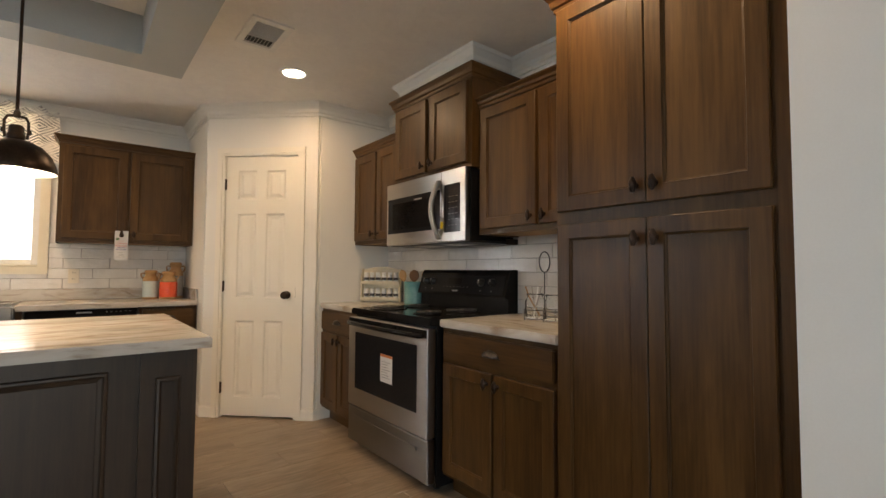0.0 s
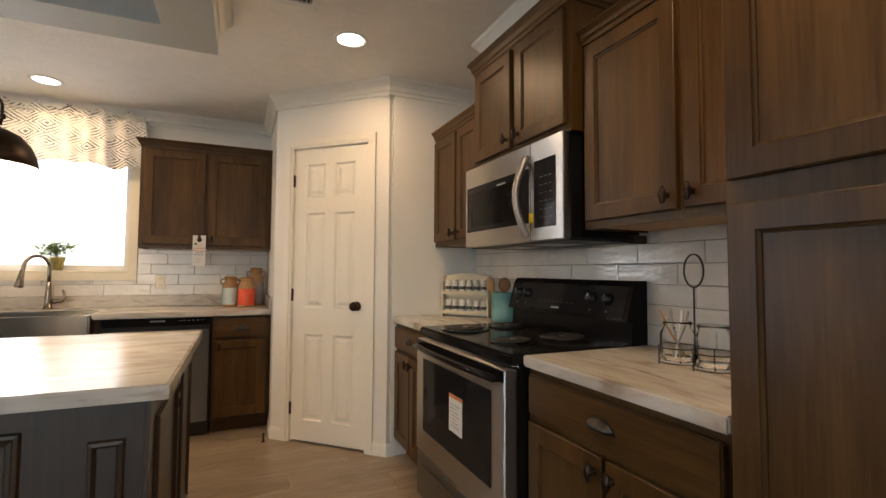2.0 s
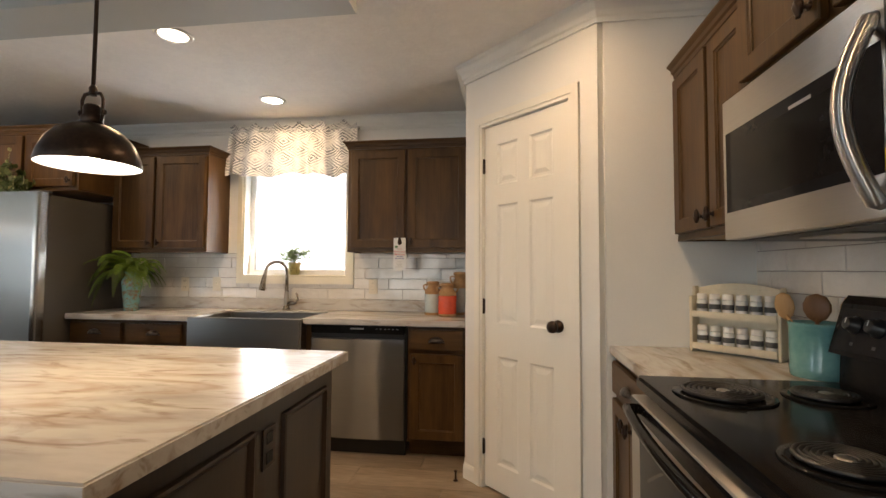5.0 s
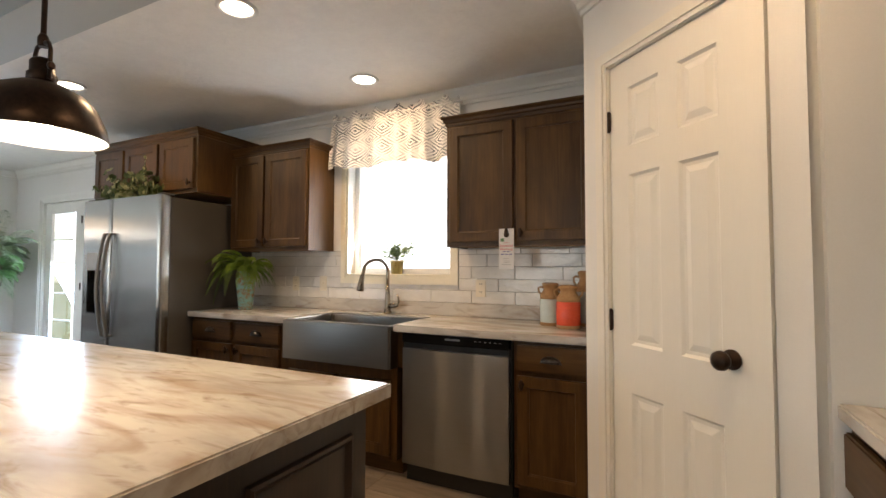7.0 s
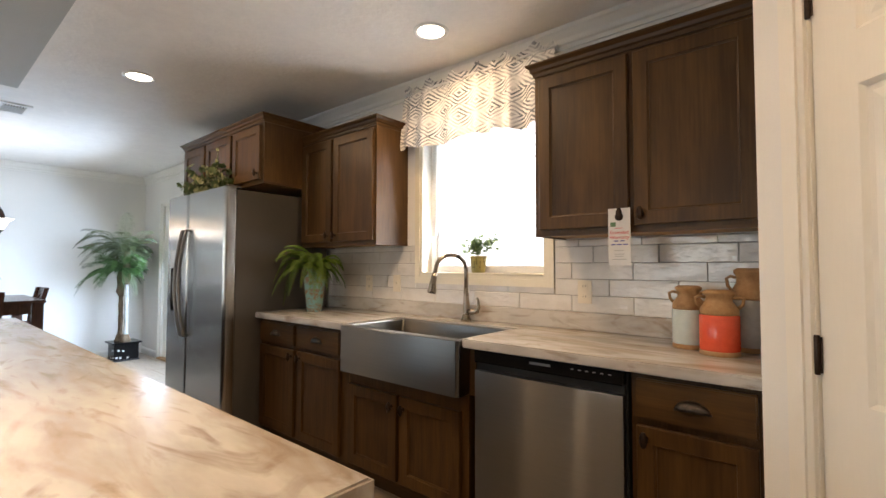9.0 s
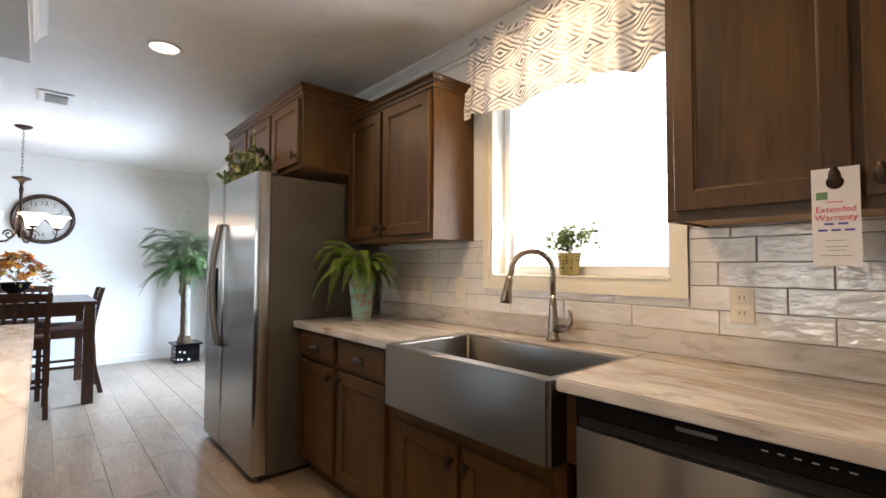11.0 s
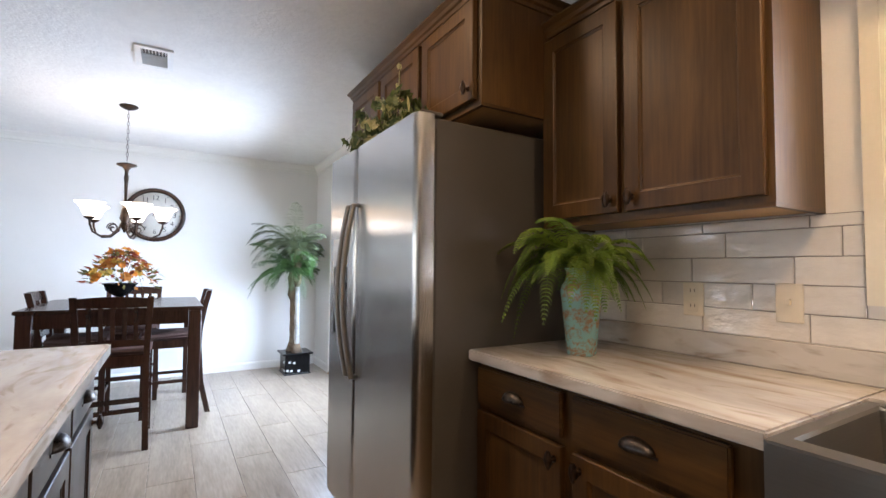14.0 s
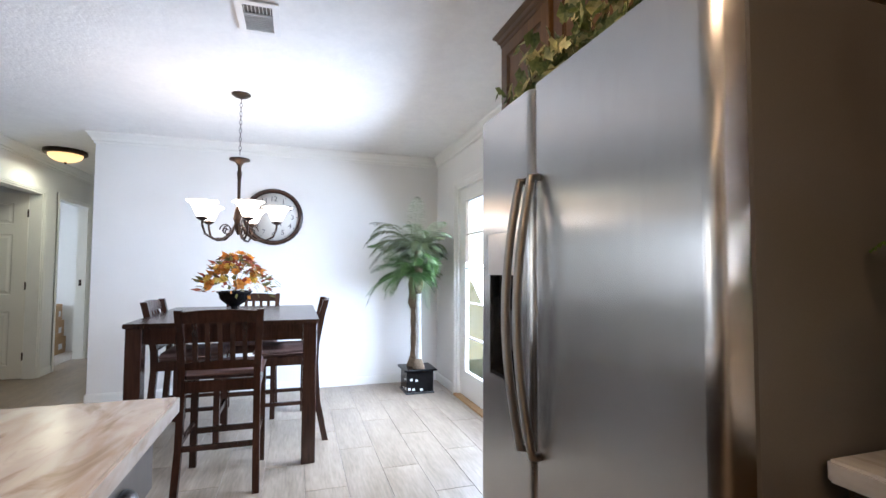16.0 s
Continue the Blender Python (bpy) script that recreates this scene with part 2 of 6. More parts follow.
M_CLAY = mat("unglazed_tan_clay", (0.28, 0.15, 0.06), (0.40, 0.24, 0.11), 0.7, scale=(18, 18, 18), fine=(90, 90, 90), bump=0.25)
M_LIGHTWOOD = mat("light_utensil_wood", (0.40, 0.22, 0.08), (0.55, 0.34, 0.15), 0.55, scale=(8, 8, 2), fine=(90, 90, 8), bump=0.1)
M_MIDWOOD = mat("brown_utensil_wood", (0.16, 0.07, 0.025), (0.24, 0.11, 0.04), 0.5, scale=(8, 8, 2), fine=(90, 90, 8), bump=0.1)
M_CREAM = mat("cream_painted_wood", (0.62, 0.55, 0.40), (0.72, 0.65, 0.50), 0.55, scale=(12, 12, 12), fine=(70, 70, 70), bump=0.15)
M_LABEL = mat("dark_printed_label", (0.05, 0.05, 0.05), (0.10, 0.10, 0.10), 0.5, scale=(90, 90, 90), bump=0.0)
M_PAPER = mat("white_card", (0.66, 0.66, 0.65), (0.72, 0.72, 0.71), 0.6, scale=(6, 6, 6), fine=(90, 90, 90), bump=0.03)
M_ORANGE = mat("orange_print", (0.60, 0.16, 0.03), (0.66, 0.19, 0.04), 0.6, bump=0.0)
M_REDPRINT = mat("red_print", (0.55, 0.03, 0.05), (0.60, 0.05, 0.06), 0.6, bump=0.0)
M_BLUEPRINT = mat("blue_print", (0.06, 0.07, 0.30), (0.08, 0.10, 0.34), 0.6, bump=0.0)
M_GREENPRINT = mat("green_print", (0.10, 0.20, 0.10), (0.14, 0.26, 0.13), 0.6, bump=0.0)
M_GREYPRINT = mat("grey_print", (0.30, 0.30, 0.30), (0.36, 0.36, 0.36), 0.6, bump=0.0)
M_KEYPRINT = mat("faint_key_print", (0.06, 0.06, 0.06), (0.08, 0.08, 0.08), 0.6, bump=0.0)
M_YELLOW = mat("yellow_tag", (0.70, 0.50, 0.02), (0.75, 0.55, 0.03), 0.5, bump=0.0)
M_CLOCKFACE = mat("aged_clock_paper", (0.60, 0.58, 0.52), (0.70, 0.68, 0.62), 0.6, scale=(4, 4, 4), fine=(60, 60, 60), bump=0.03)
M_CARD = mat("brown_cardboard", (0.36, 0.21, 0.09), (0.44, 0.27, 0.13), 0.8, scale=(5, 5, 5), fine=(200, 20, 200), bump=0.1)
M_CARPET = mat("beige_carpet", (0.32, 0.28, 0.23), (0.46, 0.41, 0.35), 0.95, scale=(30, 30, 30), fine=(300, 300, 300), bump=0.6)
M_SIDING = mat("white_siding", (0.74, 0.75, 0.76), (0.80, 0.81, 0.82), 0.5, scale=(1, 1, 8), fine=(6, 60, 60), bump=0.1)
M_GRASS = mat("dry_grass", (0.06, 0.08, 0.03), (0.16, 0.15, 0.07), 0.95, scale=(2, 2, 2), fine=(40, 40, 40), bump=0.6, dist=0.02)
M_ORNG = mat("orange_petals", (0.55, 0.14, 0.02), (0.75, 0.36, 0.05), 0.6, scale=(30, 30, 30), fine=(90, 90, 90), bump=0.1, shift=0.3)
M_GOLD = mat("golden_petals", (0.60, 0.36, 0.04), (0.75, 0.52, 0.12), 0.6, scale=(30, 30, 30), fine=(90, 90, 90), bump=0.1, shift=0.25)
M_RUST = mat("rust_leaves", (0.22, 0.03, 0.015), (0.42, 0.10, 0.03), 0.6, scale=(30, 30, 30), fine=(90, 90, 90), bump=0.1, shift=0.3)
M_OLIVE = mat("olive_leaves", (0.08, 0.08, 0.02), (0.22, 0.20, 0.07), 0.6, scale=(30, 30, 30), fine=(90, 90, 90), bump=0.1, shift=0.3)
M_ENAMEL = mat("white_enamel", (0.80, 0.78, 0.74), (0.84, 0.82, 0.78), 0.3, scale=(5, 5, 5), bump=0.0)
def leafy(m, share):
    """Let part of the light pass through a leaf material."""
    nt = m.node_tree
    bs = nt.nodes["Principled BSDF"]
    tr = nt.nodes.new("ShaderNodeBsdfTranslucent")
    nt.links.new(bs.inputs["Base Color"].links[0].from_socket, tr.inputs[0])
    ms = nt.nodes.new("ShaderNodeMixShader")
    ms.inputs[0].default_value = share
    nt.links.new(bs.outputs[0], ms.inputs[1])
    nt.links.new(tr.outputs[0], ms.inputs[2])
    nt.links.new(ms.outputs[0], nt.nodes["Material Output"].inputs["Surface"])


for m_ in (M_LEAF, M_SILL, M_PALM, M_PALMD, M_IVY, M_IVYP, M_ORNG, M_GOLD, M_RUST, M_OLIVE):
    leafy(m_, 0.15 if m_ in (M_PALM, M_PALMD) else 0.4)
M_CAN = glow("recessed_lamp_lens", (1.0, 0.86, 0.68), 3.5)
M_BULB = glow("pendant_bulb", (1.0, 0.90, 0.78), 15)
M_SHADE = glow("frosted_lit_shade", (1.0, 0.88, 0.74), 1.75)
M_AMBER = glow("amber_lit_bowl", (1.0, 0.62, 0.22), 0.325)
M_PANE = glass("window_glass", 0.0)
M_JAR = glass("clear_jar_glass", 0.02, (0.98, 0.99, 0.985))
M_JAR.node_tree.nodes["Principled BSDF"].inputs["IOR"].default_value = 1.18


def counter_material():
    """Cream laminate with long brown and grey veins along its length."""
    m = mat("veined_laminate", (0.30, 0.278, 0.252), (0.54, 0.518, 0.482), 0.22, scale=(1.7, 4.2, 4.2), fine=(5, 14, 14), bump=0.02, mix=0.35, spread=(0.27, 0.56), rvar=0.04)
    nt = m.node_tree
    N, L = nt.nodes.new, nt.links.new
    tc = N("ShaderNodeTexCoord")
    bs = nt.nodes["Principled BSDF"]
    col = bs.inputs["Base Color"].links[0].from_socket
    for turn, sc, warp, lo, hi, strength, tint in ((16, (1.5, 5.5, 5.5), 2.2, 0.49, 0.70, 0.62, (0.29, 0.20, 0.125, 1)),
                                                  (24, (2.6, 10.0, 10.0), 3.0, 0.55, 0.72, 0.60, (0.19, 0.125, 0.07, 1))):
        mp = N("ShaderNodeMapping")
        mp.inputs["Scale"].default_value = sc
        mp.inputs["Rotation"].default_value = (0, 0, radians(turn))
        L(tc.outputs["Object"], mp.inputs[0])
        n = N("ShaderNodeTexNoise")
        n.inputs["Scale"].default_value, n.inputs["Detail"].default_value, n.inputs["Distortion"].default_value = 1.0, 6, warp
        L(mp.outputs[0], n.inputs["Vector"])
        rp = N("ShaderNodeValToRGB")
        rp.color_ramp.elements[0].position, rp.color_ramp.elements[1].position = lo, hi
        rp.color_ramp.elements[0].color, rp.color_ramp.elements[1].color = (0, 0, 0, 1), (strength, strength, strength, 1)
        L(n.outputs["Fac"], rp.inputs[0])
        mx = N("ShaderNodeMix")
        mx.data_type = "RGBA"
        L(rp.outputs[0], mx.inputs[0])
        L(col, mx.inputs[6])
        mx.inputs[7].default_value = tint
        col = mx.outputs[2]
    L(col, bs.inputs["Base Color"])
    bs.inputs["Specular IOR Level"].default_value = 0.38
    return m


M_COUNTER = counter_material()


def dotted_pot_material():
    """Yellow-green glaze with rows of dark dots round the pot."""
    m = mat("yellow_dotted_glaze", (0.42, 0.36, 0.12), (0.50, 0.44, 0.17), 0.4, scale=(10, 10, 10), bump=0.05)
    nt = m.node_tree
    N, L = nt.nodes.new, nt.links.new
    tc = N("ShaderNodeTexCoord")
    vo = N("ShaderNodeTexVoronoi")
    vo.inputs["Scale"].default_value, vo.inputs["Randomness"].default_value = 62, 0.25
    L(tc.outputs["Object"], vo.inputs["Vector"])
    lt = N("ShaderNodeMath")
    lt.operation = "LESS_THAN"
    lt.inputs[1].default_value = 0.30
    L(vo.outputs["Distance"], lt.inputs[0])
    bs = nt.nodes["Principled BSDF"]
    old = bs.inputs["Base Color"].links[0].from_socket
    mx = N("ShaderNodeMix")
    mx.data_type = "RGBA"
    L(lt.outputs[0], mx.inputs[0])
    L(old, mx.inputs[6])
    mx.inputs[7].default_value = (0.09, 0.06, 0.03, 1)
    L(mx.outputs[2], bs.inputs["Base Color"])
    return m


M_YPOT = dotted_pot_material()


def valance_material():
    """Thin cream cloth printed with concentric grey diamonds; light passes through it."""
    m = mat("printed_valance_cloth", (0.66, 0.65, 0.62), (0.75, 0.73, 0.70), 0.9, scale=(8, 8, 8), fine=(300, 300, 300), bump=0.15)
    nt = m.node_tree
    N, L = nt.nodes.new, nt.links.new

    def calc(op, a, b=None):
        n = N("ShaderNodeMath")
        n.operation = op
        for i, v in enumerate((a, b)):
            if v is None:
                continue
            if isinstance(v, (int, float)):
                n.inputs[i].default_value = v
            else:
                L(v, n.inputs[i])
        return n.outputs[0]

    tc = N("ShaderNodeTexCoord")
    wob = N("ShaderNodeTexNoise")
    wob.inputs["Scale"].default_value = 9
    L(tc.outputs["Object"], wob.inputs["Vector"])
    sp = N("ShaderNodeSeparateXYZ")
    L(tc.outputs["Object"], sp.inputs[0])
    w = calc("MULTIPLY", wob.outputs["Fac"], 0.028)
    ux = calc("PINGPONG", calc("ADD", sp.outputs[0], w), 0.125)
    uz = calc("PINGPONG", calc("ADD", sp.outputs[2], w), 0.075)
    d = calc("ADD", calc("MULTIPLY", ux, 0.62), uz)
    s = calc("SINE", calc("MULTIPLY", d, 270.0))
    fade = N("ShaderNodeTexNoise")
    fade.inputs["Scale"].default_value, fade.inputs["Detail"].default_value = 9, 2
    L(tc.outputs["Object"], fade.inputs["Vector"])
    line = calc("MULTIPLY", calc("GREATER_THAN", s, 0.12), calc("MULTIPLY", calc("SUBTRACT", fade.outputs["Fac"], 0.30), 3.2))
    bs = nt.nodes["Principled BSDF"]
    old = bs.inputs["Base Color"].links[0].from_socket
    mx = N("ShaderNodeMix")
    mx.data_type = "RGBA"
    L(line, mx.inputs[0])
    L(old, mx.inputs[6])
    mx.inputs[7].default_value = (0.13, 0.145, 0.16, 1)
    L(mx.outputs[2], bs.inputs["Base Color"])
    tr = N("ShaderNodeBsdfTranslucent")
    L(mx.outputs[2], tr.inputs[0])
    ms = N("ShaderNodeMixShader")
    ms.inputs[0].default_value = 0.12
    L(bs.outputs[0], ms.inputs[1])
    L(tr.outputs[0], ms.inputs[2])
    L(ms.outputs[0], nt.nodes["Material Output"].inputs["Surface"])
    return m


M_VALANCE = valance_material()


# ---- mesh helpers ----
def box(bm, x0, x1, y0, y1, z0, z1, m=None):
    v = [bm.verts.new((x, y, z)) for x in (x0, x1) for y in (y0, y1) for z in (z0, z1)]
    if m is not None:
        for q in v:
            q.co = m @ q.co
    for f in ((0, 1, 3, 2), (4, 6, 7, 5), (0, 4, 5, 1), (2, 3, 7, 6), (0, 2, 6, 4), (1, 5, 7, 3)):
        bm.faces.new([v[i] for i in f])
    return v


def B(*boxes, bevel=0.0, seg=1):
    bm = bmesh.new()
    for b in boxes:
        box(bm, *b)
    if bevel:
        bmesh.ops.bevel(bm, geom=list(bm.edges), offset=bevel, segments=seg, affect="EDGES", clamp_overlap=True)
    return bm


def lathe(profile, seg=20, cx=0, cy=0, bm=None, close=True):
    """Turn (radius, z) pairs round the upright axis."""
    bm = bm or bmesh.new()
    rings = []
    for r, z in profile:
        rings.append([bm.verts.new((cx + max(r, 1e-4) * math.cos(2 * math.pi * i / seg), cy + max(r, 1e-4) * math.sin(2 * math.pi * i / seg), z)) for i in range(seg)])
    for a, b in zip(rings, rings[1:]):
        for i in range(seg):
            f = bm.faces.new((a[i], a[(i + 1) % seg], b[(i + 1) % seg], b[i]))
            f.smooth = True
    if close:
        bm.faces.new(list(reversed(rings[0])))
        bm.faces.new(rings[-1])
    return bm


def tube(points, r, seg=8, bm=None, radii=None):
    """A round bar along a line of points."""
    bm = bm or bmesh.new()
    pts = [Vector(p) for p in points]
    rings = []
    side = None
    for i, p in enumerate(pts):
        d = (pts[min(i + 1, len(pts) - 1)] - pts[max(i - 1, 0)]).normalized()
        if side is None:
            side = d.cross(Vector((0, 0, 1)) if abs(d.z) < 0.9 else Vector((1, 0, 0))).normalized()
        else:
            side = (side - d * side.dot(d)).normalized()
        up = d.cross(side)
        rr = radii[i] if radii else r
        rings.append([bm.verts.new(p + rr * (math.cos(2 * math.pi * k / seg) * side + math.sin(2 * math.pi * k / seg) * up)) for k in range(seg)])
    for a, b in zip(rings, rings[1:]):
        for k in range(seg):
            f = bm.faces.new((a[k], a[(k + 1) % seg], b[(k + 1) % seg], b[k]))
            f.smooth = True
    bm.faces.new(list(reversed(rings[0])))
    bm.faces.new(rings[-1])
    return bm


def sweep(profile, path, closed=False, bm=None):
    """Carry a profile of (out, z) pairs along a plan line, mitred; out points to the left of the way."""
    bm = bm or bmesh.new()
    pts = [Vector((p[0], p[1])) for p in path]
    n = len(pts)
    rings = []
    for i, p in enumerate(pts):
        dirs = []
        if closed or i > 0:
            dirs.append((p - pts[i - 1]).normalized())
        if closed or i < n - 1:
            dirs.append((pts[(i + 1) % n] - p).normalized())
        nor = [Vector((-d.y, d.x)) for d in dirs]
        mit = sum(nor, Vector((0, 0)))
        mit = mit / mit.dot(nor[0]) if len(nor) == 2 else nor[0]
        rings.append([bm.verts.new((p.x + mit.x * o, p.y + mit.y * o, z)) for o, z in profile])
    k = len(profile)
    for i in range(n if closed else n - 1):
        a, b = rings[i], rings[(i + 1) % n]
        for j in range(k):
            bm.faces.new((a[j], a[(j + 1) % k], b[(j + 1) % k], b[j]))
    if not closed:
        bm.faces.new(rings[0])
        bm.faces.new(list(reversed(rings[-1])))
    return bm


def moved(bm, m):
    bmesh.ops.transform(bm, matrix=m, verts=list(bm.verts))
    return bm


def mesh_of(name, bm, material):
    bmesh.ops.recalc_face_normals(bm, faces=list(bm.faces))
    me = bpy.data.meshes.new(name)
    bm.to_mesh(me)
    bm.free()
    me.materials.append(material)
    return me


def part(name, bm, material, parent, label=""):
    ob = new(name, mesh_of(name, bm, material))
    ob.parent = parent
    return tagged(ob, label) if label else ob


def thing(name, label, category, m=None, group="", kind=""):
    ob = new(name)
    ob.empty_display_size = 0.1
    if m is not None:
        ob.matrix_world = m
    return tagged(ob, label, category, group, kind)


def solid(name, bm, material, label="", category="", m=None, group="", kind=""):
    ob = new(name, mesh_of(name, bm, material))
    if m is not None:
        ob.matrix_world = m
    return tagged(ob, label, category, group, kind)


def lettering(body, size, material, parent, m, name="lettering", depth=0.0006):
    cu = bpy.data.curves.new(name, "FONT")
    cu.body, cu.size, cu.align_x, cu.align_y, cu.extrude = body, size, "CENTER", "CENTER", depth
    tmp = bpy.data.objects.new(name, cu)
    scene.collection.objects.link(tmp)
    me = bpy.data.meshes.new_from_object(tmp.evaluated_get(bpy.context.evaluated_depsgraph_get()))
    bpy.data.objects.remove(tmp)
    me.materials.clear()
    me.materials.append(material)
    ob = new(name, me)
    ob.parent = parent
    ob.matrix_local = m
    return ob


# ---- setting: floor, walls, ceiling ----
T = 0.12
solid("ground", B((-60, 60, -60, 60, -0.75, -0.55)), M_GRASS, "dry grass ground round the house", "ground", kind="structure")
floor = solid("floor", B((-9.7, EAST + T, SOUTH - T, NORTH + T, -0.20, -0.006)), M_JOINT, "grey-brown wood-look plank floor with dark joints", "floor", kind="structure")

WX0, WX1, WZ0, WZ1 = -1.125, -0.238, 1.168, 2.27      # sink window opening
PX0, PX1, PZ1 = -5.87, -4.15, 2.04                    # patio door opening
wall_north = solid("wall_north", B(
    (-9.7, PX0, NORTH, NORTH + T, 0, CEIL), (PX0, PX1, NORTH, NORTH + T, PZ1, CEIL), (PX1, WX0, NORTH, NORTH + T, 0, CEIL),
    (WX0, WX1, NORTH, NORTH + T, 0, WZ0), (WX0, WX1, NORTH, NORTH + T, WZ1, CEIL), (WX1, EAST + T, NORTH, NORTH + T, 0, CEIL)),
    M_WALL, "white painted wall behind the sink", "wall", kind="structure")
wall_east = solid("wall_east", B((EAST, EAST + T, 0.36, NORTH, 0, CEIL)), M_WALL, "white painted wall behind the range", "wall", kind="structure")
solid("wall_partition", B((EAST2, EAST, SOUTH, 0.348, 0, CEIL)), M_WALL, "plain white wall beside the tall cabinet", "wall", kind="structure")
HY0, HY1 = 0.62, 1.56                                 # hall between these
solid("wall_west", B((WEST - T, WEST, HY1, NORTH, 0, CEIL), (WEST - T, WEST, -2.4, HY0 - T, 0, CEIL),
      (WEST - T, WEST, SOUTH, -4.0, 0, CEIL), (WEST - T, WEST, -4.0, -2.4, 0, 0.85), (WEST - T, WEST, -4.0, -2.4, 2.12, CEIL)), M_WALL,
      "white painted wall with the clock", "wall", kind="structure")
D1, D2 = (-7.82, -7.0), (-9.0, -8.18)               # hall door openings
solid("wall_hall_north", B((-9.7, WEST - T, HY1, HY1 + T, 0, CEIL)), M_WALL, "cream hall wall", "wall", kind="structure")
solid("wall_hall_south", B((-9.7, D2[0], HY0 - T, HY0, 0, CEIL), (D2[0], D2[1], HY0 - T, HY0, 2.06, CEIL), (D2[1], D1[0], HY0 - T, HY0, 0, CEIL),
      (D1[0], D1[1], HY0 - T, HY0, 2.06, CEIL), (D1[1], WEST, HY0 - T, HY0, 0, CEIL)), M_WALL, "cream hall wall with two doorways", "wall", kind="structure")
solid("wall_far_end", B((-9.82, -9.7, SOUTH, NORTH, 0, CEIL)), M_WALL, "plain wall closing the hall", "wall", kind="structure")
solid("wall_between_rooms", B((-8.0, -7.9, -2.0, HY0 - T, 0, CEIL)), M_WALL, "plain wall between the side rooms", "wall", kind="structure")
solid("wall_rooms_south", B((-9.7, -8.8, -2.12, -2.0, 0, CEIL), (-7.8, WEST - T, -2.12, -2.0, 0, CEIL), (-8.8, -7.8, -2.12, -2.0, 0, 0.9), (-8.8, -7.8, -2.12, -2.0, 2.1, CEIL)),
      M_WALL, "plain wall of the side rooms", "wall", kind="structure")
solid("wall_south", B(
    (WEST, -2.7, SOUTH - T, SOUTH, 0, CEIL),
    (-2.7, -0.4, SOUTH - T, SOUTH, 0, 0.30), (-2.7, -0.4, SOUTH - T, SOUTH, 2.12, CEIL), (-0.4, EAST + T, SOUTH - T, SOUTH, 0, CEIL)),
    M_WALL, "plain white wall with a window", "wall", kind="structure")
solid("ceiling", B((-9.7, EAST + T, SOUTH - T, NORTH + T, CEIL, CEIL + 0.12)), M_CEIL, "white textured ceiling", "ceiling", kind="structure")
solid("roof_cover", B((-10.2, EAST + 0.6, SOUTH - 0.6, NORTH + 0.5, CEIL + 0.13, CEIL + 0.3)), M_JOINT, "plain roof slab with eaves", "roof", kind="structure")

# pantry closet in the corner: two short walls and a diagonal wall with a door
PA, PB = Vector((0.80, 4.045)), Vector((1.459, 3.411))
solid("wall_pantry_side", B((PA.x, PA.x + 0.09, PA.y + 0.03, NORTH, 0, CEIL)), M_WALL, "white pantry side wall", "wall", kind="structure")
solid("wall_pantry_range", B((PB.x + 0.03, EAST, PB.y, PB.y + 0.09, 0, CEIL)), M_WALL, "white pantry wall above the counter", "wall", kind="structure")
dv = (PB - PA)
DIAG = dv.length
DANG = math.degrees(math.atan2(dv.y, dv.x))
PM = pose(PA.x, PA.y, 0, 0, 0, DANG)                  # local x along the diagonal wall, room on local -y
DL, DR, DH = 0.155, 0.758, 2.06
solid("wall_pantry", B((0, DL, 0, 0.09, 0, CEIL), (DL, DR, 0, 0.09, DH, CEIL), (DR, DIAG, 0, 0.09, 0, CEIL)), M_WALL, "white diagonal pantry wall", "wall", m=PM, kind="structure")

CROWN = [(0, CEIL - 0.105), (0.012, CEIL - 0.105), (0.014, CEIL - 0.085), (0.024, CEIL - 0.078), (0.030, CEIL - 0.055), (0.052, CEIL - 0.026),
         (0.060, CEIL - 0.020), (0.064, CEIL - 0.004), (0.064, CEIL - 0.001), (0, CEIL - 0.001)]
MWX, MWY0, MWY1 = 1.745, 1.925, 2.735                 # cabinet over the microwave
solid("crown_moulding", sweep(CROWN, [(EAST, 0.36), (EAST, MWY0 + 0.045), (MWX + 0.050, MWY0 + 0.045), (MWX + 0.050, MWY1 - 0.035), (EAST, MWY1 - 0.035), (EAST, PB.y), (PB.x, PB.y),
      (PA.x, PA.y), (PA.x, NORTH), (WEST, NORTH), (WEST, HY1), (-9.7, HY1)]), M_TRIM, "white stepped crown moulding", "trim", kind="structure")
solid("cabinet_frieze", B((MWX + 0.052, EAST - 0.0005, MWY0 + 0.047, MWY1 - 0.037, 2.3455, CEIL)), M_TRIM, "white board closing the gap above a cabinet", "trim", kind="structure")
solid("crown_moulding_hall", sweep(CROWN, [(-9.7, HY0), (WEST, HY0), (WEST, SOUTH), (EAST2, SOUTH), (EAST2, 0.36), (EAST, 0.36)]), M_TRIM, "white stepped crown moulding", "trim", kind="structure")
BASE = [(0, 0), (0.012, 0), (0.012, 0.065), (0.007, 0.082), (0, 0.085)]
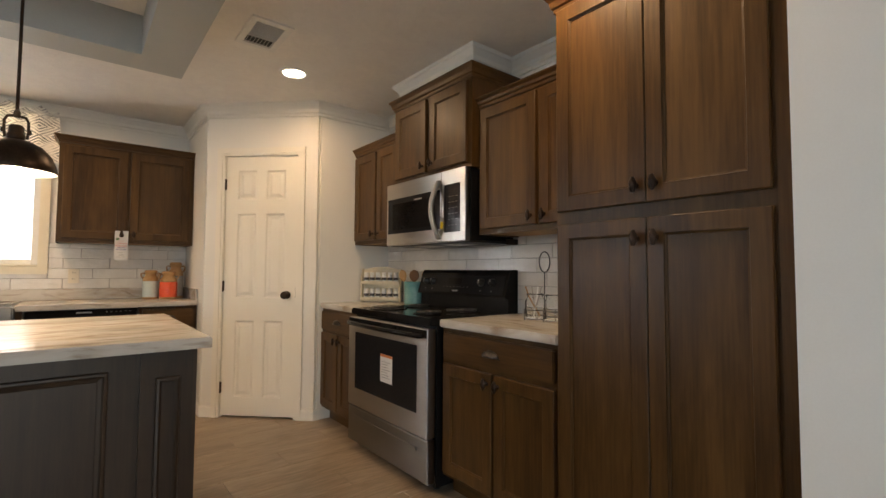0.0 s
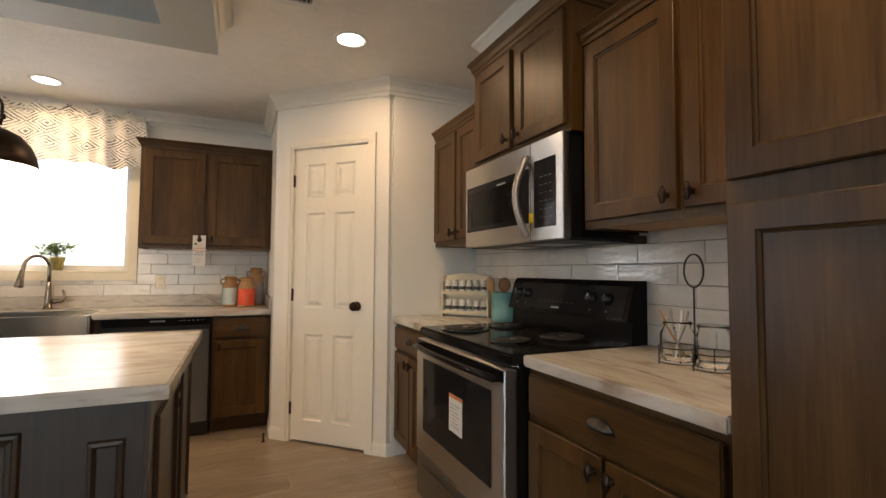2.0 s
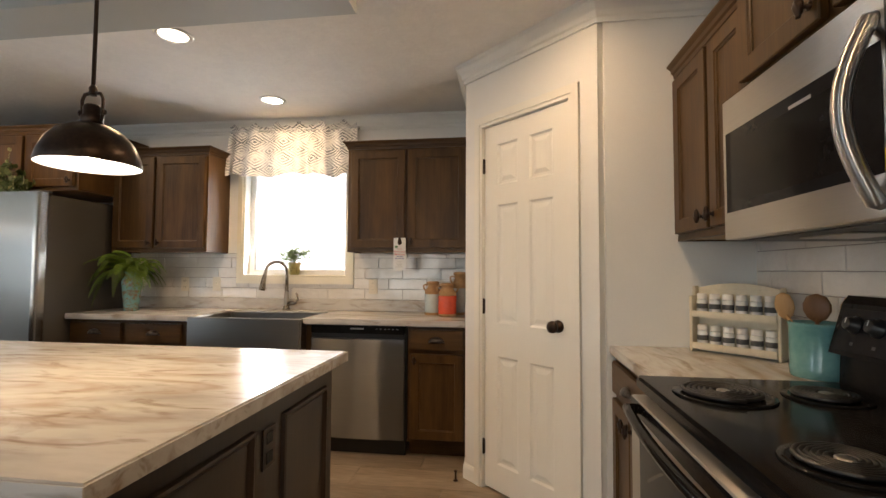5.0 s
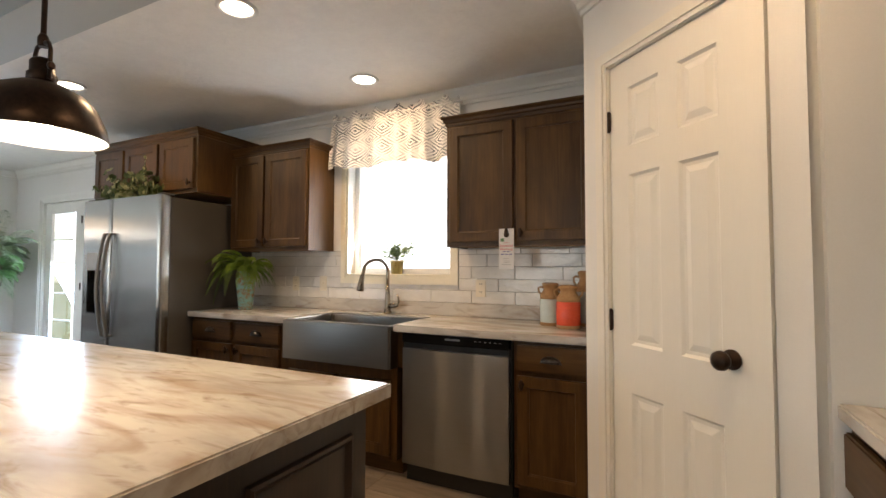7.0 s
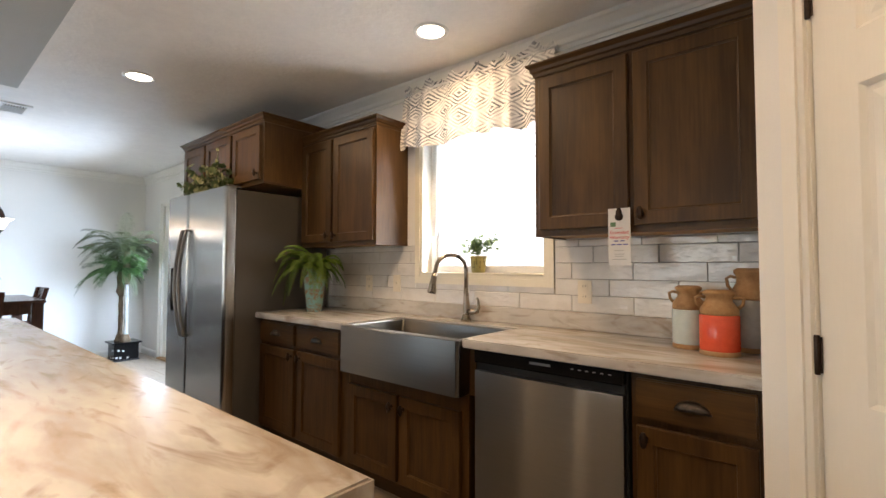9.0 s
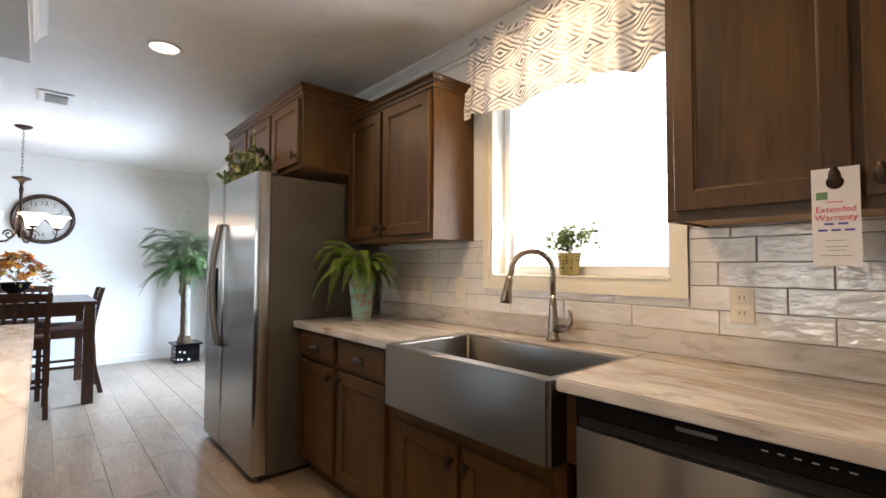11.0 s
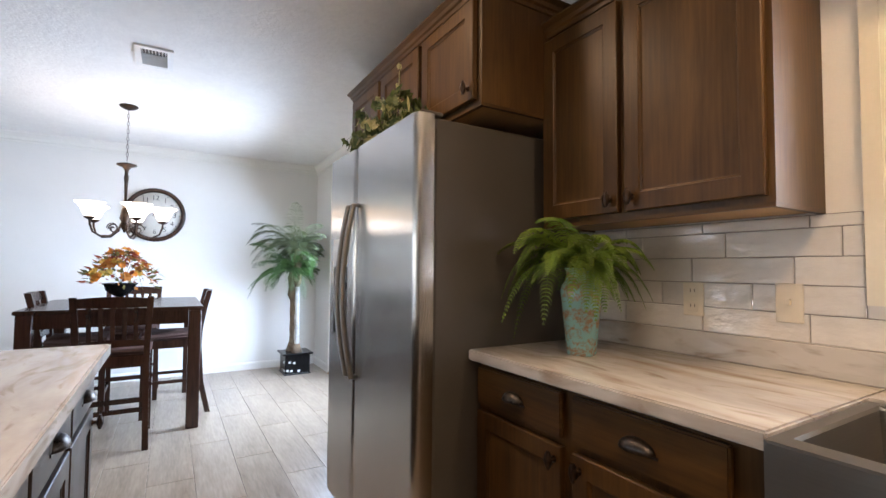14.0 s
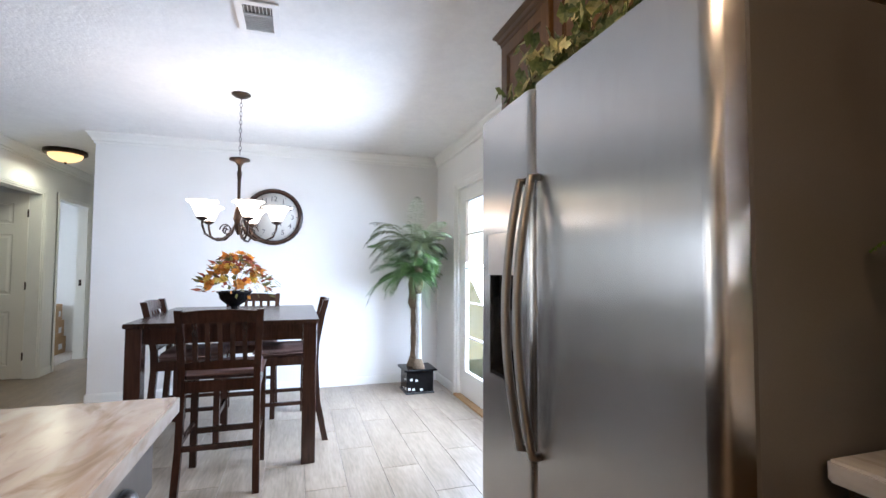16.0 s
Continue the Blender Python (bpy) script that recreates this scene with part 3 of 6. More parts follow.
for path in ([(PB.x + 0.05, PB.y), (PB.x, PB.y), (PA.x + (PB.x - PA.x) * 0.885, PA.y + (PB.y - PA.y) * 0.885)],
             [(PA.x + (PB.x - PA.x) * 0.11, PA.y + (PB.y - PA.y) * 0.11), (PA.x, PA.y), (PA.x, PA.y + 0.2)],
             [(PX0 - 0.08, NORTH), (WEST, NORTH), (WEST, HY1), (-9.7, HY1)], [(-9.7, HY0), (D2[0] - 0.07, HY0)], [(D2[1] + 0.07, HY0), (D1[0] - 0.07, HY0)],
             [(D1[1] + 0.07, HY0), (WEST, HY0), (WEST, SOUTH), (EAST2, SOUTH), (EAST2, 0.36)], [(-3.2, NORTH), (PX1 + 0.08, NORTH)]):
    solid("baseboard", sweep(BASE, path), M_TRIM, "white painted baseboard", "baseboard", kind="structure")

# dropped soffit frame over the island
SX0, SX1, SY0, SY1, SZ = -2.70, 0.445, 1.78, 3.02, 2.262
SW = 0.215
soffit = thing("ceiling_soffit", "dropped pale grey ceiling frame over the island", "soffit", pose(SX0, SY0, SZ), kind="structure")
sx, sy = SX1 - SX0, SY1 - SY0
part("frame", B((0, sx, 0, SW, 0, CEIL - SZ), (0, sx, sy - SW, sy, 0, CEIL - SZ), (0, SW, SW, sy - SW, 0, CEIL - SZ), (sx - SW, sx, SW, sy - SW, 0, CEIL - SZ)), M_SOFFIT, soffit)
part("inner_panel", B((SW + 0.07, sx - SW - 0.07, SW + 0.07, sy - SW - 0.07, CEIL - SZ - 0.03, CEIL - SZ - 0.002), bevel=0.004), M_CEIL, soffit)
hs = CEIL - SZ
SCROWN = [(o, z - SZ) for o, z in CROWN]
part("crown", sweep([(o, z) for o, z in SCROWN], [(0, 0), (0, sy), (sx, sy), (sx, 0)], closed=True), M_TRIM, soffit)


# ---- doors and windows of the setting ----
def pressed_leaf(x0, x1, z0, z1, y, depth, rows):
    """Six-panel leaf as one mesh: flat field with sunk mouldings and raised middles."""
    w = x1 - x0
    bm = bmesh.new()
    xs = [x0, x0 + 0.17 * w, x0 + 0.43 * w, x0 + 0.57 * w, x0 + 0.83 * w, x1]
    zs = [z0]
    for r0, r1 in rows:
        zs += [z0 + r0 * (z1 - z0), z0 + r1 * (z1 - z0)]
    zs.append(z1)
    for i in range(5):
        for j in range(len(zs) - 1):
            a, b, c, d = xs[i], xs[i + 1], zs[j], zs[j + 1]
            if i in (1, 3) and j % 2 == 1:
                loops = []
                for inset, dy in ((0, 0), (0.010, 0.009), (0.022, 0.009), (0.045, 0.001)):
                    loops.append([bm.verts.new((px, y + dy, pz)) for px, pz in ((a + inset, c + inset), (b - inset, c + inset), (b - inset, d - inset), (a + inset, d - inset))])
                for p, q in zip(loops, loops[1:]):
                    for k in range(4):
                        bm.faces.new((p[k], p[(k + 1) % 4], q[(k + 1) % 4], q[k]))
                bm.faces.new(loops[-1])
            else:
                bm.faces.new([bm.verts.new((px, y, pz)) for px, pz in ((a, c), (b, c), (b, d), (a, d))])
    bmesh.ops.remove_doubles(bm, verts=list(bm.verts), dist=1e-5)
    back = [(x0, z0), (x1, z0), (x1, z1), (x0, z1)]
    fr = [bm.verts.new((px, y + 0.0005, pz)) for px, pz in back]
    bk = [bm.verts.new((px, y + depth, pz)) for px, pz in back]
    for k in range(4):
        bm.faces.new((fr[k], fr[(k + 1) % 4], bk[(k + 1) % 4], bk[k]))
    bm.faces.new(bk)
    return bm


SIX = ((0.07, 0.36), (0.45, 0.775), (0.83, 0.945))


def casing(bm, x0, x1, z1, y, w=0.06, z0=0.0, d=0.016):
    """Door trim: two jambs and a head, stepped, on the room side (local -y)."""
    for e, dd in ((0.0, d * 0.6), (0.018, d)):
        box(bm, x0 - w, x0 - e, y - dd, y, z0, z1 + w)
        box(bm, x1 + e, x1 + w, y - dd, y, z0, z1 + w)
        box(bm, x0 - e, x1 + e, y - dd, y, z1 + e, z1 + w)
    return bm


def hinge():
    bm = B((-0.009, 0.009, -0.004, 0.0, -0.040, 0.040), bevel=0.001)
    lathe([(0.005, -0.044), (0.006, -0.041), (0.006, 0.041), (0.005, 0.044)], 10, 0, -0.006, bm)
    return bm


pantry = thing("door_1", "cream six-panel pantry door, closed, with a dark round knob", "door", PM, kind="structure")
leaf = part("leaf", pressed_leaf(DL + 0.006, DR - 0.006, 0.015, DH - 0.006, 0.008, 0.036, SIX), M_DOOR, pantry)
part("casing", casing(bmesh.new(), DL, DR, DH, 0.0), M_DOOR, pantry)
part("jamb", B((DL - 0.001, DL + 0.003, 0, 0.09, 0, DH), (DR - 0.003, DR + 0.001, 0, 0.09, 0, DH), (DL, DR, 0, 0.09, DH - 0.003, DH + 0.001)), M_DOOR, pantry)
knob = part("knob", moved(lathe([(0.030, 0), (0.031, 0.006), (0.013, 0.012), (0.012, 0.030), (0.024, 0.036), (0.030, 0.048), (0.028, 0.060), (0.016, 0.067), (0.001, 0.068)], 20),
            pose(DR - 0.075, 0.008, 0.955, 90)), M_BRONZE, pantry, "dark bronze round knob")
for z in (0.23, 1.02, 1.83):
    part("hinge", moved(hinge(), pose(DL + 0.004, 0.006, z)), M_BRONZE, pantry, "dark bronze hinge")
part("strike_edge", B((DR - 0.007, DR - 0.003, 0.004, 0.008, 0.92, 1.02)), M_BRONZE, pantry)

# sink window
win = thing("window_1", "white window with a cream casing over the sink", "window", pose(WX0, NORTH, WZ0), kind="structure")
ww, wh = WX1 - WX0, WZ1 - WZ0
bm = bmesh.new()
for e, d in ((0.0, 0.014), (0.022, 0.020)):
    box(bm, -0.062, -e, -d, -0.001, -0.062, wh + 0.06)
    box(bm, ww + e, ww + 0.062, -d, -0.001, -0.062, wh + 0.06)
    box(bm, -e, ww + e, -d, -0.001, wh + e, wh + 0.06)
    box(bm, -e, ww + e, -d, -0.001, -0.062, -e)
part("casing", bm, M_CASING, win, "cream painted casing")
part("window_sill", B((0.001, ww - 0.001, -0.018, 0.085, -0.001, 0.012), bevel=0.003), M_CASING, win)
fr = 0.045
part("window_frame", B((0.001, fr, 0.075, 0.115, 0.012, wh - 0.001), (ww - fr, ww - 0.001, 0.075, 0.115, 0.012, wh - 0.001), (fr, ww - fr, 0.075, 0.115, 0.012, 0.055),
     (fr, ww - fr, 0.075, 0.115, wh - 0.05, wh - 0.001), bevel=0.003), M_WHITE, win, "white vinyl sash frame")
for z0, z1 in ((0.055, wh - 0.05),):
    pane = part("pane", B((fr, ww - fr, 0.093, 0.097, z0, z1)), M_PANE, win)
    pane.visible_shadow = False

# patio doors
pat = thing("door_2", "white double patio door with tall divided glass", "door", pose(PX0, NORTH, 0), kind="structure")
pw = PX1 - PX0
part("casing", casing(bmesh.new(), 0, pw, PZ1, -0.001), M_TRIM, pat)
part("jamb", B((0.0, 0.03, 0, T, 0.0, PZ1), (pw - 0.03, pw, 0, T, 0, PZ1), (0.03, pw - 0.03, 0, T, PZ1 - 0.03, PZ1)), M_TRIM, pat)
part("threshold", B((0, pw, -0.03, T, 0, 0.022), bevel=0.004), M_CLAY, pat, "brown wooden threshold")
half = (pw - 0.06) / 2
for k in range(2):
    a = 0.03 + k * half
    lf = part("leaf", B((a + 0.002, a + 0.14, 0.03, 0.07, 0.025, PZ1 - 0.035), (a + half - 0.14, a + half - 0.002, 0.03, 0.07, 0.025, PZ1 - 0.035),
              (a + 0.14, a + half - 0.14, 0.03, 0.07, 0.025, 0.26), (a + 0.14, a + half - 0.14, 0.03, 0.07, PZ1 - 0.16, PZ1 - 0.035), bevel=0.002), M_TRIM, pat)
    g0, g1 = a + 0.14, a + half - 0.14
    zz = [0.26 + (PZ1 - 0.42) * i / 5 for i in range(6)]
    for z in zz[1:-1]:
        part("muntin", B((g0, g1, 0.036, 0.064, z - 0.006, z + 0.006)), M_TRIM, lf)
    pane = part("pane", B((g0, g1, 0.048, 0.052, 0.26, PZ1 - 0.16)), M_PANE, lf)
    pane.visible_shadow = False
    for z in (0.25, 1.0, 1.78):
        part("hinge", moved(hinge(), pose(a + (half if k == 0 else 0.0), 0.028, z)), M_BRONZE, lf)

# windows behind the walk: south seen in reflections only, west unseen, added for light
for nm, at_, n, h_ in (("window_2", pose(WEST, -2.4, 0.85, 0, 0, -90), 1.6, 1.27), ("window_3", pose(-2.7, SOUTH, 0.30), 2.3, 1.82)):
    w = thing(nm, "plain white window out of view", "window", at_, kind="structure")
    part("window_frame", B((0, 0.05, -0.1, -0.05, 0, h_), (n - 0.05, n, -0.1, -0.05, 0, h_), (0.05, n - 0.05, -0.1, -0.05, 0, 0.05), (0.05, n - 0.05, -0.1, -0.05, h_ - 0.05, h_)), M_WHITE, w)
    part("window_sill", B((-0.06, n + 0.06, -0.05, 0.03, -0.03, -0.001), bevel=0.004), M_TRIM, w)
    part("casing", B((-0.06, 0, 0.0, 0.016, 0, h_ + 0.06), (n, n + 0.06, 0, 0.016, 0, h_ + 0.06), (0, n, 0, 0.016, h_, h_ + 0.06)), M_TRIM, w)

# hall doors
d1 = thing("door_3", "white six-panel hall door standing open into a room", "door", pose(D1[0] + 0.025, HY0 - T, 0, 0, 0, -87), kind="structure")
part("leaf", moved(pressed_leaf(0.0, 0.76, 0.012, 2.04, 0.0, 0.036, SIX), Matrix.Diagonal((1, -1, 1, 1))), M_DOOR, d1)
for z in (0.25, 1.02, 1.82):
    part("hinge", moved(hinge(), pose(-0.002, 0.002, z, 0, 0, 135)), M_BRONZE, d1, "dark bronze hinge")
for nm, (a, b) in (("door_frame_1", D1), ("door_frame_2", D2)):
    ob = thing(nm, "cream door trim round a hall doorway", "trim", pose(b, HY0, 0, 0, 0, 180), kind="structure")
    n = b - a
    part("casing", casing(bmesh.new(), 0, n, 2.06, 0.0), M_TRIM, ob)
    part("jamb", B((0, 0.018, 0, T, 0, 2.06), (n - 0.018, n, 0, T, 0, 2.06), (0.018, n - 0.018, 0, T, 2.042, 2.06)), M_TRIM, ob)
    if nm == "door_frame_2":
        part("strike_plate", B((n - 0.021, n - 0.018, 0.05, 0.08, 0.98, 1.06)), M_BRONZE, ob, "dark bronze strike plate")
solid("carpet", B((-9.69, -8.01, -1.99, HY0 - T - 0.001, -0.006, 0.004)), M_CARPET, "beige carpet in the side room", "carpet", kind="structure")


# ---- cabinets ----
def rounded_knob():
    """Oval pull with twisted ridges on a stem, pointing to local -y."""
    bm = moved(lathe([(0.010, 0), (0.011, 0.002), (0.006, 0.006), (0.006, 0.014)], 10), pose(0, 0, 0, 90))
    rings = []
    for j in range(13):
        u = j / 12
        r = 0.003 + 0.0098 * math.sin(math.pi * u) ** 0.7 if 0.08 < u < 0.92 else (0.0065 if u in (0.0, 1.0) else 0.0045)
        ring = []
        for k in range(20):
            a = 2 * math.pi * k / 20
            q = r * (1 + (0.16 * math.cos(5 * (a + 1.8 * u)) if 0.08 < u < 0.92 else 0))
            ring.append(bm.verts.new((q * math.cos(a), -0.024 + 0.75 * q * math.sin(a), -0.026 + 0.052 * u)))
        rings.append(ring)
    for p, q in zip(rings, rings[1:]):
        for k in range(20):
            f = bm.faces.new((p[k], p[(k + 1) % 20], q[(k + 1) % 20], q[k]))
            f.smooth = True
    bm.faces.new(list(reversed(rings[0])))
    bm.faces.new(rings[-1])
    return bm


def cup_pull():
    """Half-dome bin pull, open below."""
    bm = bmesh.new()
    rows = []
    for j in range(6):
        a = math.pi / 2 * j / 5
        row = []
        for i in range(13):
            b = math.pi * i / 12
            row.append(bm.verts.new((-0.049 * math.cos(b) * math.cos(a * 0.30), -0.002 - 0.027 * math.sin(a) * math.sin(b) ** 0.8, 0.030 * math.sin(b) * math.cos(a) - 0.012)))
        rows.append(row)
    for p, q in zip(rows, rows[1:]):
        for i in range(12):
            f = bm.faces.new((p[i], p[i + 1], q[i + 1], q[i]))
            f.smooth = True
    bmesh.ops.remove_doubles(bm, verts=list(bm.verts), dist=1e-5)
    bmesh.ops.solidify(bm, geom=list(bm.faces), thickness=0.002)
    box(bm, -0.055, 0.055, -0.003, 0, -0.019, -0.012)
    return bm


KNOB_ME = mesh_of("knob", rounded_knob(), M_BRONZE)
CUP_ME = mesh_of("cup_pull", cup_pull(), M_PEWTER)


def fitting(name, me, parent, x, y, z):
    ob = new(name, me)
    ob.parent = parent
    ob.location = (x, y, z)
    return ob


def door_frame(x0, x1, z0, z1, y, depth=0.02, s=0.058):
    """Stiles and rails as one ring: front at local y, rounded edges, a bead on the inside."""
    bm = bmesh.new()
    loops = []
    for ins, dy in ((0, depth), (0, 0.003), (0.003, 0.0), (s - 0.002, 0.0), (s, 0.005), (s + 0.006, 0.007), (s + 0.006, depth)):
        loops.append([bm.verts.new((px, y + dy, pz)) for px, pz in ((x0 + ins, z0 + ins), (x1 - ins, z0 + ins), (x1 - ins, z1 - ins), (x0 + ins, z1 - ins))])
    for p, q in zip(loops, loops[1:] + loops[:1]):
        for k in range(4):
            bm.faces.new((p[k], p[(k + 1) % 4], q[(k + 1) % 4], q[k]))
    return bm


def shaker(parent, x0, x1, z0, z1, y, knob=None):
    """Framed door with a sunk flat panel; the front at local y (facing -y), 20 mm thick."""
    d = part("door", door_frame(x0, x1, z0, z1, y), M_WOOD, parent)
    part("panel", B((x0 + 0.0642, x1 - 0.0642, y + 0.010, y + 0.017, z0 + 0.0642, z1 - 0.0642)), M_WOOD, d)
    if knob:
        fitting("knob", KNOB_ME, d, knob[0], y, knob[1])
    return d


def drawer(parent, x0, x1, z0, z1, y, pull=True):
    d = part("drawer_front", B((x0, x1, y, y + 0.02, z0, z1), bevel=0.005, seg=2), M_WOODH, parent)
    if pull:
        fitting("cup_pull", CUP_ME, d, (x0 + x1) / 2, y, (z0 + z1) / 2)
    return d


def top_mould(parent, w, depth, z, left=True, right=True, h=0.05, out=0.035):
    prof = [(0, z - 0.012), (-0.006, z - 0.012), (-0.008, z + 0.004), (-0.016, z + 0.010), (-0.020, z + h * 0.55), (-out, z + h * 0.85), (-out, z + h), (0, z + h)]
    path = ([(0, depth)] if left else []) + [(0, -0.002), (w, -0.002)] + ([(w, depth)] if right else [])
    part("crown_mould", sweep(prof, path), M_WOODH, parent)


def upper(label, m, w, depth, z0, z1, doors, left=True, right=True, knobs="inner", mould=0.045, group="kitchen cabinets"):
    ob = thing("wall_cabinet", label, "cabinet", m, group)
    h = z1 - z0
    part("body", B((0, w, 0, depth, 0.012, h)), M_WOOD, ob)
    part("underside", B((0.018, w - 0.018, 0.018, depth, 0.006, 0.0119)), M_WOODIN, ob, "pale raw wood underside")
    part("face_frame", B((0, w, -0.002, 0.016, 0, 0.0119), (0, 0.016, 0.016, depth, 0, 0.0119), (w - 0.016, w, 0.016, depth, 0, 0.0119)), M_WOODH, ob)
    n = len(doors)
    for i, (a, b) in enumerate(doors):
        kx = b - 0.03 if (i % 2 == 0 and n > 1) else a + 0.03
        shaker(ob, a, b, 0.03, h - 0.03, -0.022, (kx, 0.075))
    if mould:
        top_mould(ob, w, depth, h, left, right, mould)
    return ob


def at_north(x, y, z):
    return pose(x, y, z)


def at_east(y, x, z):
    """Against the range wall: local x runs along world -y, front faces -x. y is the end with the larger y."""
    return pose(x, y, z, 0, 0, -90)


UB, UT = 1.357, 2.135
CT, CU = 0.897, 0.858        # counter top and its underside
# sink wall uppers
upper("brown stained two-door wall cabinet beside the window", at_north(-0.128, 4.553, UB), 0.925, NORTH - 4.553, UB, UT, ((0.028, 0.438), (0.460, 0.888)), True, False)
upper("brown stained two-door wall cabinet above the fern", at_north(-2.11, 4.565, UB), 0.834, NORTH - 4.565, UB, UT + 0.008, ((0.018, 0.375), (0.400, 0.818)), False, True)
upper("brown stained three-door deep cabinet above the fridge", at_north(-3.47, 4.235, 1.80), 1.385, NORTH - 4.235, 1.80, 2.248, ((0.03, 0.44), (0.475, 0.91), (0.945, 1.355)), True, True)
# range wall uppers
upper("brown stained two-door wall cabinet between microwave and tall cabinet", at_east(1.915, 1.795, UB), 0.76, EAST - 1.795, UB, 2.095, ((0.02, 0.425), (0.45, 0.745)), False, False)
upper("brown stained two-door cabinet above the microwave", at_east(MWY1, MWX, 1.75), MWY1 - MWY0, EAST - MWX, 1.75, 2.285, ((0.03, 0.385), (0.425, 0.78)), True, True, mould=0.06)
upper("brown stained two-door wall cabinet in the pantry corner", at_east(PB.y - 0.002, 1.795, UB), PB.y - 0.002 - MWY1 - 0.004, EAST - 1.795, UB, 2.095, ((0.02, 0.345), (0.37, 0.645)), False, False)

# tall cabinet
TX = 1.505
tall = thing("tall_cabinet", "brown stained tall four-door pantry cabinet", "cabinet", at_east(1.15, TX, 0), "kitchen cabinets")
part("body", B((0, 0.7985, 0, EAST - TX, 0.10, 2.215)), M_WOOD, tall)
part("toe_kick", B((0, 0.7985, 0.06, EAST - TX, 0, 0.0995)), M_WOODH, tall)
for a, b, kx in ((0.014, 0.3765, 0.345), (0.3795, 0.735, 0.412)):
    shaker(tall, a, b, 0.13, 1.335, -0.022, (kx, 1.265))
    shaker(tall, a, b, 1.385, 2.20, -0.022, (kx, 1.445))
part("side_stile", B((0.745, 0.7985, -0.006, 0.0, 0.10, 2.215)), M_WOOD, tall)
top_mould(tall, 0.785, EAST - TX, 2.215, True, False, 0.06)


def base(label, m, w, depth, fronts, group="kitchen cabinets"):
    """fronts: (x0, x1, has_drawer, knob x) units; doors below."""
    ob = thing("base_cabinet", label, "cabinet", m, group)
    part("body", B((0, w, 0, depth, 0.10, CU)), M_WOOD, ob)
    part("toe_kick", B((0.0, w, 0.07, depth, 0.0, 0.0995)), M_WOODH, ob)
    for a, b, dr, kx in fronts:
        if dr:
            drawer(ob, a, b, 0.70, 0.835, -0.022)
        if kx is not None:
            shaker(ob, a, b, 0.125, 0.675 if dr else 0.58, -0.022, (kx, 0.635 if dr else 0.535))
    return ob


FY, FX = 4.275, 1.525        # base cabinet fronts
base("brown stained base cabinet with two drawers beside the fridge", at_north(-2.142, FY, 0), 0.970, NORTH - FY, ((0.010, 0.432, True, 0.405), (0.475, 0.905, True, 0.502)))
sb = thing("sink_cabinet", "brown stained two-door cabinet under the sink", "cabinet", at_north(-1.17, FY, 0), "kitchen cabinets")
part("body", B((0, 0.855, 0, NORTH - FY, 0.10, 0.64)), M_WOOD, sb)
part("toe_kick", B((0, 0.855, 0.07, NORTH - FY, 0, 0.0995)), M_WOODH, sb)
shaker(sb, 0.02, 0.405, 0.125, 0.56, -0.022, (0.375, 0.50))
shaker(sb, 0.43, 0.815, 0.125, 0.56, -0.022, (0.46, 0.50))
part("filler", B((0.858, 0.893, 0.0, 0.02, 0.6405, CU)), M_WOOD, sb)
base("brown stained narrow base cabinet with one drawer", at_north(0.398, FY, 0), 0.400, NORTH - FY, ((0.02, 0.370, True, 0.05),))
base("brown stained two-door base cabinet beside the range", at_east(1.900, FX, 0), 0.748, EAST - FX, ((0.02, 0.728, True, None),))
for o in list(bpy.data.objects):
    if o.name.startswith("base_cabinet") and o.get("label", "").startswith("brown stained two-door base"):
        shaker(o, 0.02, 0.374, 0.125, 0.675, -0.022, (0.345, 0.63))
        shaker(o, 0.388, 0.728, 0.125, 0.675, -0.022, (0.417, 0.63))
b2 = base("brown stained base cabinet in the pantry corner", at_east(PB.y - 0.002, FX, 0), 0.600, EAST - FX, ((0.02, 0.580, True, None),))
shaker(b2, 0.02, 0.294, 0.125, 0.675, -0.022, (0.268, 0.63))
shaker(b2, 0.306, 0.580, 0.125, 0.675, -0.022, (0.332, 0.63))

# worktops
SKX0, SKX1 = -1.150, -0.315
top = thing("sink_worktop", "cream and brown veined laminate worktop with upstand", "worktop", pose(-2.142, 4.218, CU))
th = CT - CU
part("slab", B((0, SKX0 - 0.002 + 2.142, 0, 0.630, 0, th), bevel=0.005, seg=2), M_COUNTER, top)
part("slab", B((SKX1 + 2.144, 2.940, 0, 0.630, 0, th), bevel=0.005, seg=2), M_COUNTER, top)
part("slab", B((SKX0 + 2.142, SKX1 + 2.142, 0.475, 0.630, 0.001, th - 0.0005)), M_COUNTER, top)
part("upstand", B((0.001, 2.940, 0.612, 0.631, th + 0.0005, th + 0.09), bevel=0.003), M_COUNTER, top)
part("upstand", B((2.921, 2.940, 0.02, 0.6115, th + 0.0005, th + 0.09), bevel=0.003), M_COUNTER, top)
for nm, y1, w in (("range_worktop", 1.904, 0.752), ("corner_worktop", PB.y - 0.002, 0.603)):
    top = thing(nm, "cream and brown veined laminate worktop", "worktop", at_east(y1, 1.498, CU))
    part("slab", B((0, w, 0, EAST - 1.498 - 0.001, 0, th), bevel=0.005, seg=2), M_COUNTER, top)

